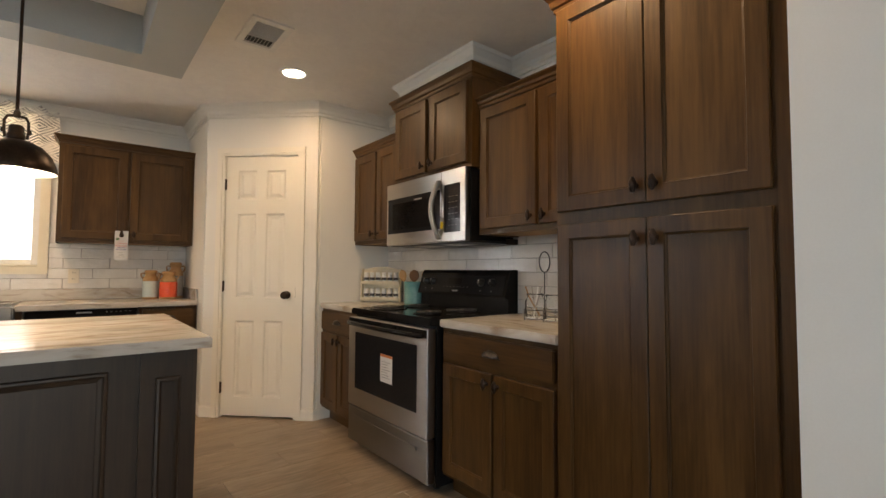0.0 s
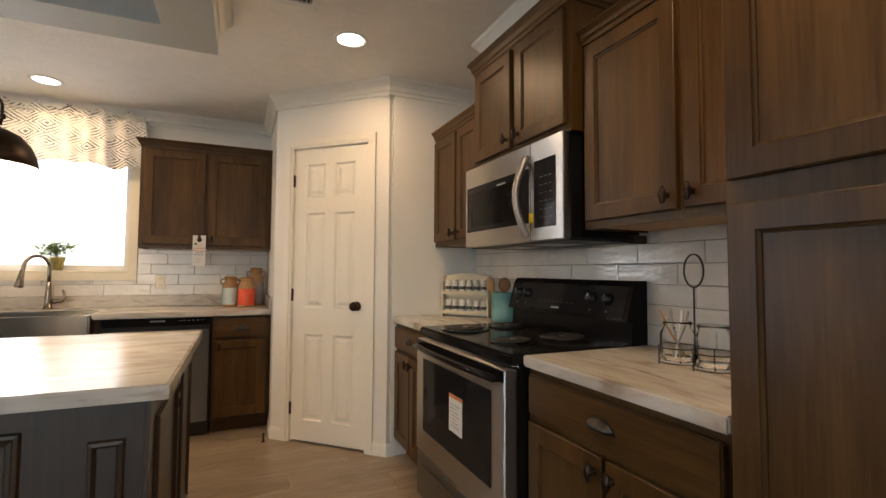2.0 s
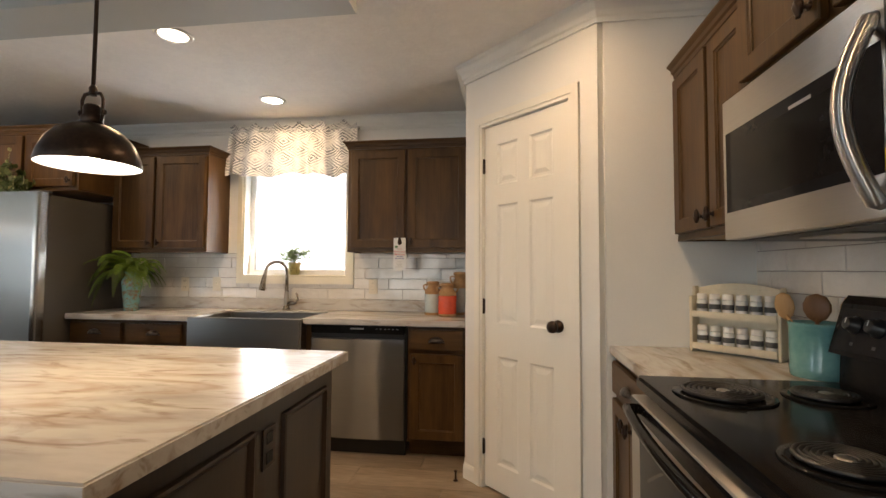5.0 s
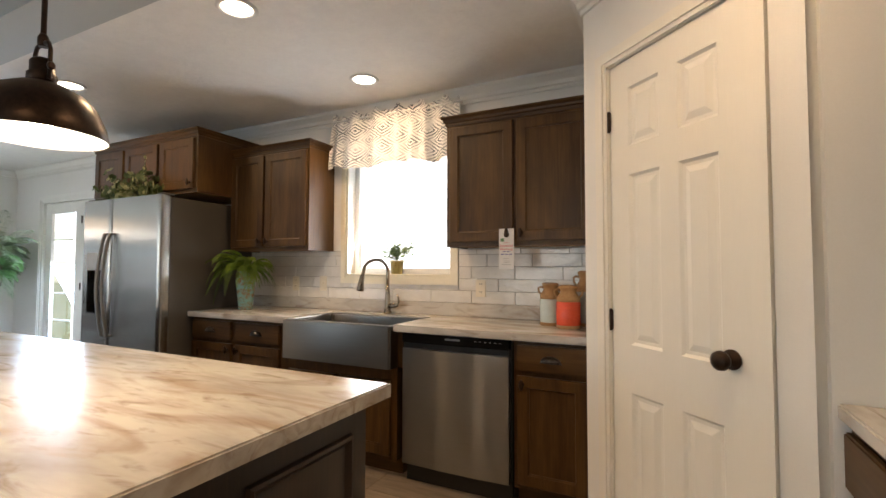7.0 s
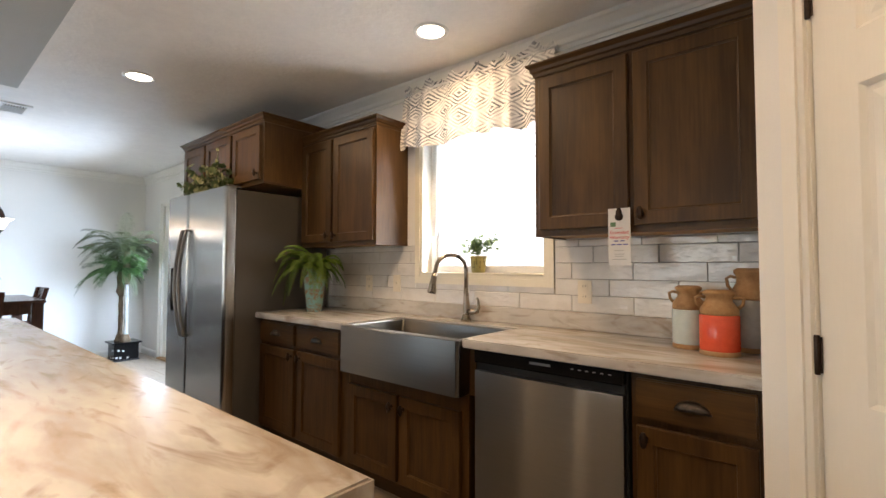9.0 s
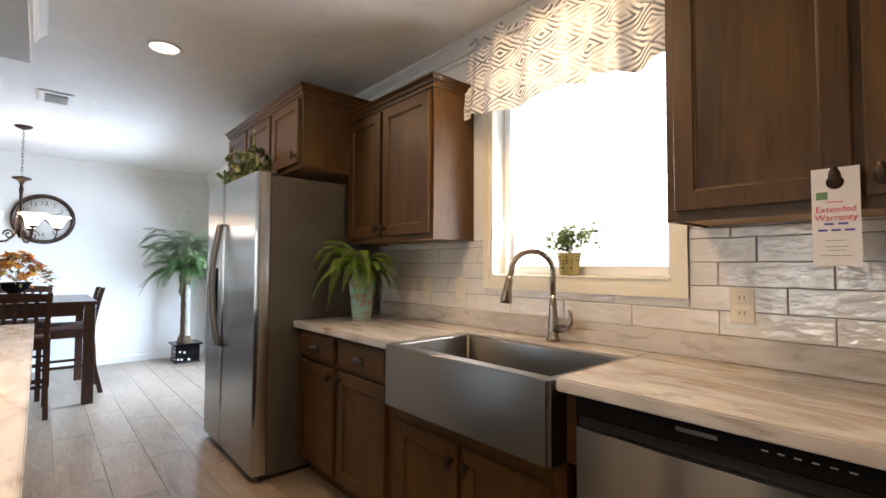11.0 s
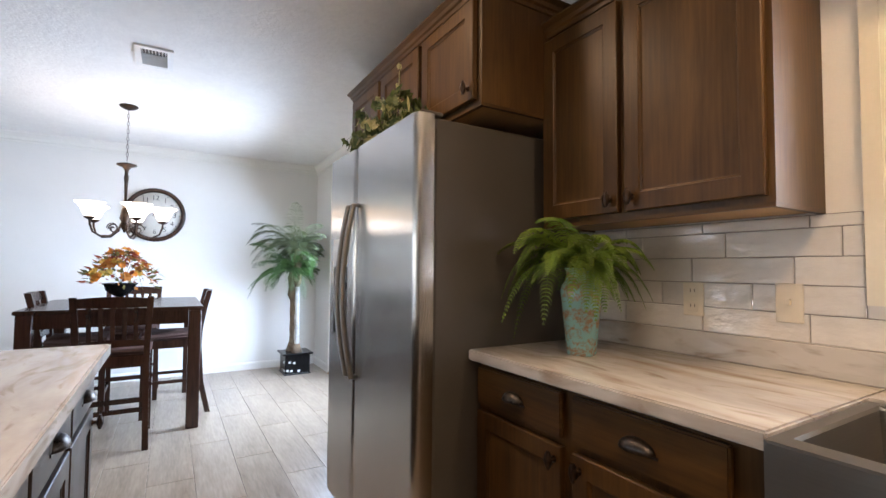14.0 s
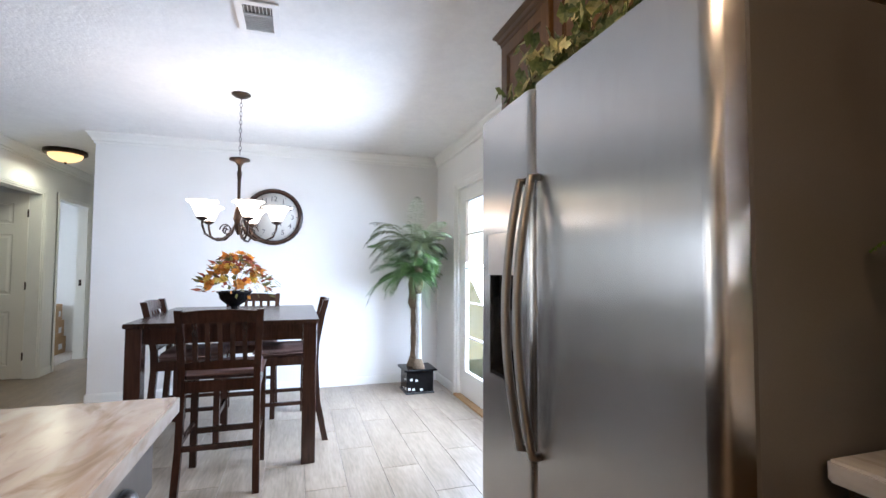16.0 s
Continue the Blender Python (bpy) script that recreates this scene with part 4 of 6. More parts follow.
# apron sink and faucet
sink = thing("apron_sink", "brushed steel apron-front kitchen sink", "sink", pose(SKX0, 4.190, 0.642))
sw, sd, sh = SKX1 - SKX0, 0.497, 0.248
bm = bmesh.new()
loops = []
for ins, z in ((0.0, 0.0), (0.0, sh - 0.004), (0.004, sh), (0.030, sh), (0.036, sh - 0.006), (0.050, 0.05), (0.07, 0.03)):
    f = ins if ins < 0.02 else ins + 0.022
    loops.append([bm.verts.new(p) for p in ((ins, f, z), (sw - ins, f, z), (sw - ins, sd - ins, z), (ins, sd - ins, z))])
for p, q in zip(loops, loops[1:]):
    for k in range(4):
        bm.faces.new((p[k], p[(k + 1) % 4], q[(k + 1) % 4], q[k]))
bm.faces.new(loops[0])
bm.faces.new(loops[-1])
bmesh.ops.bevel(bm, geom=[e for e in bm.edges if abs(e.verts[0].co.z - e.verts[1].co.z) > 0.1], offset=0.012, segments=3, affect="EDGES")
part("basin", bm, M_STEEL, sink)
part("drain", lathe([(0.045, 0.031), (0.045, 0.034), (0.035, 0.033), (0.02, 0.028)], 20, sw / 2, sd / 2), M_STEELD, sink)

fau = thing("kitchen_faucet", "brushed nickel gooseneck faucet with pull-down spray", "faucet", pose(-0.705, 4.765, CT))
part("base", lathe([(0.030, 0), (0.030, 0.012), (0.024, 0.020), (0.021, 0.06), (0.023, 0.085), (0.020, 0.10), (0.016, 0.16), (0.0135, 0.20)], 18), M_NICKEL, fau)
fd = Vector((-0.50, -0.866, 0))
pts = [Vector((0, 0, 0.19)), Vector((0, 0, 0.26))]
for i in range(13):
    a = math.pi * i / 12
    pts.append(Vector((0, 0, 0.30)) + fd * 0.095 * (1 - math.cos(a)) + Vector((0, 0, 0.088 * math.sin(a))))
pts.append(pts[-1] + Vector((0, 0, -0.02)) + fd * 0.006)
part("spout", tube(pts, 0.0125, 12), M_NICKEL, fau)
e = pts[-1]
part("spray_head", tube([e, e + Vector((0, 0, -0.02)) + fd * 0.004, e + Vector((0, 0, -0.05)) + fd * 0.010, e + Vector((0, 0, -0.10)) + fd * 0.018, e + Vector((0, 0, -0.115)) + fd * 0.02], 0.016, 14,
     radii=[0.015, 0.0165, 0.018, 0.026, 0.024]), M_NICKEL, fau)
part("lever", tube([(0.015, 0, 0.055), (0.05, -0.005, 0.058), (0.085, -0.01, 0.062), (0.10, -0.012, 0.085), (0.094, -0.012, 0.125), (0.086, -0.012, 0.14)], 0.01, 10,
     radii=[0.018, 0.018, 0.014, 0.009, 0.008, 0.006]), M_NICKEL, fau)

# dishwasher
dw = thing("dishwasher", "stainless steel dishwasher with a black control strip", "dishwasher", pose(-0.272, FY, 0))
W = 0.662
part("body", B((0.003, W - 0.003, 0.0, 0.55, 0.10, CU - 0.004)), M_BLACKM, dw)
bm = bmesh.new()
prof = []
for i in range(49):
    u = i / 48
    prof.append((0.012 + u * (W - 0.024), -0.030 - 0.010 * math.sin(math.pi * u) - 0.0009 * math.sin(6 * math.pi * u + 0.4)))
lo = [bm.verts.new((x, y, 0.115)) for x, y in prof]
hi = [bm.verts.new((x, y, 0.765)) for x, y in prof]
bl = [bm.verts.new((x, -0.001, z)) for x, z in ((prof[0][0], 0.115), (prof[-1][0], 0.115), (prof[-1][0], 0.765), (prof[0][0], 0.765))]
for i in range(48):
    f = bm.faces.new((lo[i], lo[i + 1], hi[i + 1], hi[i]))
    f.smooth = True
lo = [bm.verts.new(q.co) for q in lo]
hi = [bm.verts.new(q.co) for q in hi]
bm.faces.new(lo + [bl[1], bl[0]])
bm.faces.new(hi + [bl[2], bl[3]])
bm.faces.new((lo[0], hi[0], bl[3], bl[0]))
bm.faces.new((lo[-1], hi[-1], bl[2], bl[1]))
part("door_panel", bm, M_STEEL, dw, "brushed steel door")
part("control_strip", B((0.010, W - 0.010, -0.035, -0.001, 0.800, CU - 0.006), bevel=0.004), M_BLACK, dw, "glossy black control strip")
part("handle_recess", B((0.012, W - 0.012, -0.014, -0.001, 0.766, 0.7995)), M_BLACKM, dw)
part("badge", B((W / 2 - 0.045, W / 2 + 0.045, -0.0365, -0.035, 0.828, 0.838)), M_STEELD, dw, "small grey maker's mark")
for i in range(6):
    part("button_mark", B((0.46 + i * 0.028, 0.472 + i * 0.028, -0.036, -0.035, 0.832, 0.835)), M_GREYPRINT, dw)
part("toe_panel", B((0.01, W - 0.01, 0.03, 0.06, 0.0, 0.0995)), M_BLACKM, dw)

# fridge
FRX0, FRX1, FRY, FRZ = -3.165, -2.15, 4.078, 1.744
fridge = thing("fridge", "stainless side-by-side fridge with a dark water dispenser", "fridge", pose(FRX0, FRY, 0))
W = FRX1 - FRX0
part("body", B((0.004, W - 0.002, 0.0, NORTH - FRY - 0.03, 0.03, FRZ), bevel=0.006), M_FSIDE, fridge, "grey textured side panels")
part("grille", B((0.03, W - 0.03, -0.035, 0.3, 0.0, 0.0295)), M_BLACKM, fridge)
SEAM = 0.398


def fridge_door(name, x0, x1, hole=None):
    """Slab with softly rounded front edges; hole: (x0, x1, z0, z1) cut for the dispenser."""
    y0, y1, z0, z1 = -0.078, -0.004, 0.045, FRZ + 0.012
    r = 0.028
    prof = [(x0, y1), (x0, y0 + r)] + [(x0 + r - r * math.cos(a), y0 + r - r * math.sin(a)) for a in (0.5, 1.05)] + [(x0 + r, y0)]
    right = [(x1 - r, y0)] + [(x1 - r + r * math.sin(a), y0 + r - r * math.cos(a)) for a in (0.5, 1.05)] + [(x1, y0 + r), (x1, y1)]
    bm = bmesh.new()

    def strip(pts, za, zb, smooth=True):
        a = [bm.verts.new((x, y, za)) for x, y in pts]
        b = [bm.verts.new((x, y, zb)) for x, y in pts]
        for i in range(len(pts) - 1):
            f = bm.faces.new((a[i], a[i + 1], b[i + 1], b[i]))
            f.smooth = smooth and abs(pts[i][0] - pts[i + 1][0]) < 0.05
    if hole:
        h0, h1, k0, k1 = hole
        strip(prof + right, z0, k0)
        strip(prof + right, k1, z1)
        strip(prof + [(h0, y0)], k0, k1)
        strip([(h1, y0)] + right, k0, k1)
        for p in (((h0, k0), (h1, k0)), ((h1, k0), (h1, k1)), ((h1, k1), (h0, k1)), ((h0, k1), (h0, k0))):
            (ax, az), (bx, bz) = p
            bm.faces.new([bm.verts.new(q) for q in ((ax, y0, az), (bx, y0, bz), (bx, y0 + 0.06, bz), (ax, y0 + 0.06, az))])
        bm.faces.new([bm.verts.new(q) for q in ((h0, y0 + 0.06, k0), (h1, y0 + 0.06, k0), (h1, y0 + 0.06, k1), (h0, y0 + 0.06, k1))])
    else:
        strip(prof + right, z0, z1)
    bmesh.ops.remove_doubles(bm, verts=list(bm.verts), dist=1e-5)
    for z in (z0, z1):
        bm.faces.new([bm.verts.new((x, y, z)) for x, y in prof + right])
    bm.faces.new([bm.verts.new(q) for q in ((x0, y1, z0), (x1, y1, z0), (x1, y1, z1), (x0, y1, z1))])
    return part(name, bm, M_STEELV, fridge, "brushed steel door")


DH0, DH1 = 0.09, 0.30
fd_l = fridge_door("freezer_door", 0.002, SEAM - 0.004, (DH0, DH1, 0.86, 1.20))
fd_r = fridge_door("fridge_door", SEAM + 0.004, W - 0.002)
part("dispenser", B((DH0 + 0.001, DH1 - 0.001, -0.030, -0.019, 0.861, 1.199), (DH0 + 0.02, DH1 - 0.02, -0.05, -0.03, 1.12, 1.199), (DH0 + 0.001, DH1 - 0.001, -0.077, -0.03, 0.861, 0.872)), M_BLACK, fd_l, "black water dispenser niche")
part("paddle", B((DH0 + 0.07, DH1 - 0.07, -0.045, -0.030, 0.95, 1.08), bevel=0.004), M_BLACKM, fd_l)
part("dispenser_panel", B((DH0 - 0.01, DH1 + 0.01, -0.081, -0.0785, 1.20, 1.34), bevel=0.001), M_STEELD, fd_l)
part("note", B((DH1 - 0.05, DH1 - 0.012, -0.0305, -0.0300, 0.98, 1.08)), M_PAPER, fd_l, "small white paper tag")
for side, dr in ((-1, fd_l), (1, fd_r)):
    hx = SEAM + side * 0.036
    pts = [(hx, -0.076, 0.70)] + [(hx + side * 0.0, -0.085 - 0.062 * math.sin(math.pi * (0.08 + 0.84 * i / 14)), 0.70 + 0.78 * i / 14) for i in range(15)] + [(hx, -0.076, 1.48)]
    part("handle", tube(pts, 0.013, 10), M_STEEL, dr, "long bowed steel handle")
for x in (0.05, W - 0.05):
    part("hinge_cover", B((x - 0.035, x + 0.035, -0.05, 0.04, FRZ + 0.012, FRZ + 0.028), bevel=0.004), M_FSIDE, fridge)
for x in (0.06, W - 0.06):
    part("roller", moved(lathe([(0.016, -0.012), (0.018, -0.008), (0.018, 0.008), (0.016, 0.012)], 12), pose(x, -0.02, 0.018, 0, 90)), M_BLACKM, fridge)

# range
RY1, RW, RX = 2.792, 0.884, 1.458
rng = thing("electric_range", "stainless and black coil-top electric range", "range", at_east(RY1, RX, 0))
RD = EAST - RX - 0.012
part("body", B((0.004, RW - 0.004, 0.03, RD, 0.03, 0.862)), M_BLACK, rng, "black enamel sides")
for x in (0.06, RW - 0.06):
    for y in (0.08, RD - 0.06):
        part("foot", lathe([(0.018, 0), (0.018, 0.01), (0.010, 0.012), (0.010, 0.031)], 10, x, y), M_BLACKM, rng)
part("cooktop", B((0.0, RW, -0.012, RD - 0.09, 0.8625, 0.903), bevel=0.008, seg=2), M_BLACK, rng, "glossy black cooktop")
od = part("oven_door", B((0.008, RW - 0.008, -0.028, 0.029, 0.285, 0.845), bevel=0.004), M_STEELB, rng, "steel oven door")
part("oven_window", B((0.10, RW - 0.10, -0.0295, -0.0285, 0.40, 0.755)), M_BGLASS, od, "dark oven glass")
part("top_trim", B((0.012, RW - 0.012, -0.030, -0.0285, 0.80, 0.842)), M_BLACK, od)
part("oven_handle", tube([(0.05, -0.026, 0.812)] + [(0.05 + (RW - 0.10) * i / 12, -0.050 - 0.022 * math.sin(math.pi * i / 12), 0.812) for i in range(13)] + [(RW - 0.05, -0.026, 0.812)], 0.015, 10), M_BLACK, od, "black bowed oven handle")
part("energy_sticker", B((0.415, 0.545, -0.0302, -0.0296, 0.50, 0.66)), M_PAPER, od, "white sticker with an orange edge")
part("sticker_band", B((0.415, 0.545, -0.0306, -0.0303, 0.645, 0.66)), M_ORANGE, od)
for i in range(7):
    part("printed_line", B((0.43, 0.52 - (i % 3) * 0.012, -0.0306, -0.0303, 0.525 + i * 0.015, 0.529 + i * 0.015)), M_GREYPRINT, od)
dwr = part("storage_drawer", B((0.008, RW - 0.008, -0.024, 0.029, 0.055, 0.275), bevel=0.005), M_STEEL, rng, "steel storage drawer")
part("grip", B((0.09, RW - 0.09, -0.036, -0.0235, 0.205, 0.232), bevel=0.006, seg=2), M_STEEL, dwr)
# backguard, leaning a little
bg = part("backguard", bmesh.new(), M_BLACK, rng, "black control backguard")
bm = bmesh.new()
for a, b in ((0.0, RW),):
    sec = [(RD - 0.088, 0.885), (RD - 0.082, 0.985), (RD - 0.115, 0.99), (RD - 0.072, 1.135), (RD - 0.055, 1.158), (RD, 1.158), (RD, 0.885)]
    l = [bm.verts.new((a, y, z)) for y, z in sec]
    r = [bm.verts.new((b, y, z)) for y, z in sec]
    for k in range(len(sec)):
        bm.faces.new((l[k], l[(k + 1) % len(sec)], r[(k + 1) % len(sec)], r[k]))
    bm.faces.new(l)
    bm.faces.new(list(reversed(r)))
bmesh.ops.recalc_face_normals(bm, faces=list(bm.faces))
bm.to_mesh(bg.data)
bm.free()
lean = math.degrees(math.atan2(0.043, 0.145))
PN = pose(0, RD - 0.094, 1.062, -lean)                 # plane of the sloped control face
part("control_panel", moved(B((0.02, RW - 0.02, -0.004, 0.0, -0.062, 0.062), bevel=0.001), PN), M_BGLASS, bg)
for x in (0.085, 0.165, 0.665, 0.765):
    kb = part("knob", moved(lathe([(0.026, 0), (0.026, 0.006), (0.020, 0.010), (0.018, 0.026), (0.012, 0.029), (0.001, 0.029)], 16), PN @ pose(x, -0.004, 0.015, 90)), M_BLACKM, bg)
    part("knob_mark", moved(B((x - 0.0015, x + 0.0015, -0.0345, -0.0335, 0.015, 0.03)), PN), M_WHITE, kb)
    part("burner_mark", moved(B((x - 0.006, x + 0.006, -0.0047, -0.0042, -0.043, -0.034)), PN), M_KEYPRINT, bg)
part("display", moved(B((0.33, 0.47, -0.0048, -0.0042, 0.0, 0.04)), PN), M_BLACK, bg)
part("badge", moved(B((0.39, 0.45, -0.0048, -0.0042, -0.05, -0.041)), PN), M_GREYPRINT, bg, "small grey maker's mark")
for i in range(8):
    part("button_mark", moved(B((0.29 + i * 0.034, 0.305 + i * 0.034, -0.0048, -0.0042, -0.02, -0.017)), PN), M_KEYPRINT, bg)
for x, y, r in ((0.215, 0.15, 0.105), (0.205, 0.40, 0.08), (0.655, 0.15, 0.08), (0.655, 0.40, 0.105)):
    bn = part("burner", lathe([(r + 0.016, 0.9035), (r + 0.014, 0.908), (r, 0.906), (r * 0.4, 0.9045), (0.001, 0.9042)], 28, x, y), M_BLACK, rng, "glossy black drip pan")
    n = 90
    sp = [(x + (0.02 + (r - 0.026) * i / n) * math.cos(i * 0.42), y + (0.02 + (r - 0.026) * i / n) * math.sin(i * 0.42), 0.914) for i in range(n + 1)]
    part("coil", tube(sp, 0.0052, 6), M_BLACKM, bn, "black spiral coil")
    part("cap", lathe([(0.016, 0.905), (0.016, 0.917), (0.012, 0.919), (0.001, 0.919)], 14, x, y), M_STEELD, bn)

# microwave
MY1, MW_, MX = 2.785, 0.842, 1.716
mw = thing("microwave", "stainless over-the-range microwave with a bowed handle", "microwave", at_east(MY1, MX, 1.318))
MH = 0.431
part("body", B((0.002, MW_ - 0.002, 0.035, EAST - MX - 0.002, 0.012, MH - 0.002), bevel=0.003), M_BLACK, mw, "black casing")
part("underside", B((0.01, MW_ - 0.01, 0.03, EAST - MX - 0.01, 0.0, 0.0115)), M_BLACKM, mw)
for a in (0.18, 0.5):
    part("grease_filter", B((a, a + 0.18, 0.10, 0.24, -0.004, -0.0003), bevel=0.001), M_STEELD, mw)
md = part("front", B((0.0, MW_, -0.004, 0.034, 0.004, MH), bevel=0.004), M_STEELB, mw, "brushed steel front")
SPL = 0.615
part("window", B((0.022, SPL - 0.004, -0.0055, -0.0043, 0.085, 0.325)), M_BGLASS, md, "dark glass window")
part("window_mesh", B((0.075, SPL - 0.075, -0.0062, -0.0057, 0.110, 0.290), bevel=0.0002), M_BLACK, md)
part("control_panel", B((SPL + 0.035, MW_ - 0.045, -0.0055, -0.0043, 0.06, 0.345)), M_BGLASS, md)
part("split", B((SPL + 0.006, SPL + 0.009, -0.0050, -0.0041, 0.004, MH - 0.001)), M_BLACKM, md)
part("badge", B((0.34, 0.42, -0.0066, -0.0056, 0.292, 0.300)), M_GREYPRINT, md, "small grey maker's mark")
for r in range(6):
    for c in range(3):
        part("key_mark", B((SPL + 0.075 + c * 0.032, SPL + 0.093 + c * 0.032, -0.0061, -0.0056, 0.10 + r * 0.034, 0.1025 + r * 0.034)), M_KEYPRINT, md)
hx = SPL - 0.018
part("handle", tube([(hx, -0.004, 0.035)] + [(hx + 0.0, -0.012 - 0.052 * math.sin(math.pi * i / 14), 0.035 + 0.335 * i / 14) for i in range(15)] + [(hx, -0.004, 0.37)], 0.0155, 12), M_STEELB, md, "bright bowed steel handle")
part("tag", B((SPL + 0.012, SPL + 0.024, -0.016, -0.0055, 0.085, 0.125)), M_YELLOW, md, "small yellow tag")
part("power_box", B((MW_ + 0.012, MW_ + 0.05, 0.31, 0.38, -0.008, 0.026), bevel=0.002), M_BRONZE, mw)

# island
IX0, IX1, IY0, IY1 = -2.885, 0.410, 1.90, 3.075
isl = thing("kitchen_island", "dark brown panelled kitchen island with drawers", "island", pose(IX0, IY0, 0))
iw, idp = IX1 - IX0, IY1 - IY0
bx0, bx1, by0, by1 = 0.04, iw - 0.055, 0.05, idp - 0.04
part("body", B((bx0, bx1, by0, by1 - 0.02, 0.10, CU)), M_ISLE, isl)
part("toe_kick", B((bx0 + 0.01, bx1 - 0.01, by0 + 0.03, by1 - 0.08, 0.0, 0.0995)), M_ISLE, isl)
part("plinth", B((bx0, bx1, by0 - 0.004, by0 + 0.02, 0.0, 0.0995)), M_ISLE, isl)


def raised_frame(x0, x1, z0, z1, y, w=0.028, m=None):
    """A picture-frame moulding on a flat face, with a slightly sunk middle."""
    bm = bmesh.new()
    loops = []
    for ins, dy in ((0, 0), (0.004, -0.010), (0.012, -0.012), (0.018, -0.006), (w, -0.003), (w + 0.004, 0.0)):
        loops.append([bm.verts.new((px, y + dy, pz)) for px, pz in ((x0 + ins, z0 + ins), (x1 - ins, z0 + ins), (x1 - ins, z1 - ins), (x0 + ins, z1 - ins))])
    for p, q in zip(loops, loops[1:]):
        for k in range(4):
            bm.faces.new((p[k], p[(k + 1) % 4], q[(k + 1) % 4], q[k]))
    return moved(bm, m) if m is not None else bm


for x0 in (bx0, bx1 - 0.165):
    ps = part("corner_post", B((x0, x0 + 0.165, by0 - 0.022, by0 - 0.0005, 0.0, CU)), M_ISLE, isl)
    part("moulding", raised_frame(x0 + 0.045, x0 + 0.125, 0.16, 0.765, by0 - 0.0222, 0.016), M_ISLE, ps)
span = (bx1 - bx0 - 0.33) / 3
for k in range(3):
    a = bx0 + 0.165 + k * span
    part("moulding", raised_frame(a + 0.09, a + span - 0.09, 0.16, 0.80, by0 - 0.0005), M_ISLE, isl)
EM = pose(bx1, by0, 0, 0, 0, 90)
el = by1 - by0
part("end_panel", B((bx1 + 0.0003, bx1 + 0.012, by0 - 0.02, by1 - 0.02, 0.0, CU)), M_ISLE, isl)
for a, b in ((0.06, 0.50), (0.66, 1.0)):
    part("moulding", raised_frame(a, b, 0.16, 0.79, -0.0125, 0.022, EM), M_ISLE, isl)
out = part("outlet", moved(B((0.545, 0.615, -0.018, -0.0125, 0.66, 0.775), bevel=0.002), EM), M_BRONZE, isl, "dark bronze outlet plate")
for z in (0.69, 0.745):
    part("socket", moved(B((0.562, 0.598, -0.0195, -0.0181, z - 0.016, z + 0.016), bevel=0.0006), EM), M_BLACK, out)
# drawers and doors on the sink side
KM = pose(bx1, by1 - 0.02, 0, 0, 0, 180)
nu = 7
uw = (bx1 - bx0) / nu
for k in range(nu):
    a, b = k * uw + 0.012, (k + 1) * uw - 0.012
    dr = part("drawer_front", moved(B((a, b, -0.02, -0.0005, 0.70, 0.835), bevel=0.004), KM), M_ISLE, isl)
    cp = fitting("cup_pull", CUP_ME, dr, 0, 0, 0)
    cp.matrix_local = KM @ pose((a + b) / 2, -0.02, 0.768)
    d = part("door", moved(door_frame(a, b, 0.125, 0.675, -0.02, 0.0195), KM), M_ISLE, isl)
    part("panel", moved(B((a + 0.064, b - 0.064, -0.011, -0.001, 0.189, 0.611)), KM), M_ISLE, d)
    kn = fitting("knob", KNOB_ME, d, 0, 0, 0)
    kn.matrix_local = KM @ pose(b - 0.03 if k % 2 == 0 else a + 0.03, -0.02, 0.63)
it = thing("island_worktop", "cream and brown veined laminate island top", "worktop", pose(IX0, IY0, CU + 0.0005))
part("slab", B((0.002, iw - 0.002, 0.002, idp - 0.002, 0.0, CT - CU), bevel=0.004, seg=2), M_COUNTER, it)
for b_ in ((-0.001, iw + 0.001, -0.001, 0.0018), (-0.001, iw + 0.001, idp - 0.0018, idp + 0.001), (-0.001, 0.0018, 0.002, idp - 0.002), (iw - 0.0018, iw + 0.001, 0.002, idp - 0.002)):
    part("edge_band", B((*b_, 0.0, CT - CU - 0.003), bevel=0.0008), M_COUNTER, it)


# ---- lamps ----
def can(x, y, watts=2.6):
    ob = thing("recessed_light", "round white recessed ceiling light, lit", "ceiling light", pose(x, y, CEIL - 0.004), "recessed lights")
    part("trim_ring", lathe([(0.096, 0.0035), (0.096, -0.001), (0.088, -0.006), (0.074, -0.003), (0.072, 0.003)], 32, close=False), M_WHITE, ob)
    part("lens", lathe([(0.072, 0.002), (0.060, 0.000), (0.001, -0.001)], 32), M_CAN, ob, "glowing lens")
    area("recessed_lamp", look((x, y, CEIL - 0.012), (x, y + 1e-4, 0)), 0.14, 0, watts, WARM, "DISK", 176)


for x, y, w in ((1.10, 2.99, 2.5), (-0.66, 4.395, 3.2), (-0.71, 3.44, 3.2), (-2.53, 3.59, 3.0), (1.23, 1.06, 3.6)):
    can(x, y, w)

pend = thing("pendant_light", "dark bronze dome pendant with a white lit inside", "pendant light", pose(-0.205, 2.49, 1.536))
part("shade", lathe([(0.163, 0.0), (0.165, 0.004), (0.157, 0.035), (0.138, 0.072), (0.105, 0.104), (0.062, 0.123), (0.030, 0.129), (0.028, 0.131)], 36, close=False), M_BRONZE, pend, "dark bronze dome")
part("lining", lathe([(0.163, 0.0), (0.160, 0.004), (0.152, 0.033), (0.133, 0.069), (0.101, 0.100), (0.060, 0.118), (0.001, 0.122)], 36, close=False), M_ENAMEL, pend, "white enamel lining")
part("bulb", lathe([(0.001, 0.012), (0.024, 0.018), (0.032, 0.036), (0.027, 0.056), (0.014, 0.078), (0.014, 0.118)], 16), M_BULB, pend, "lit bulb")
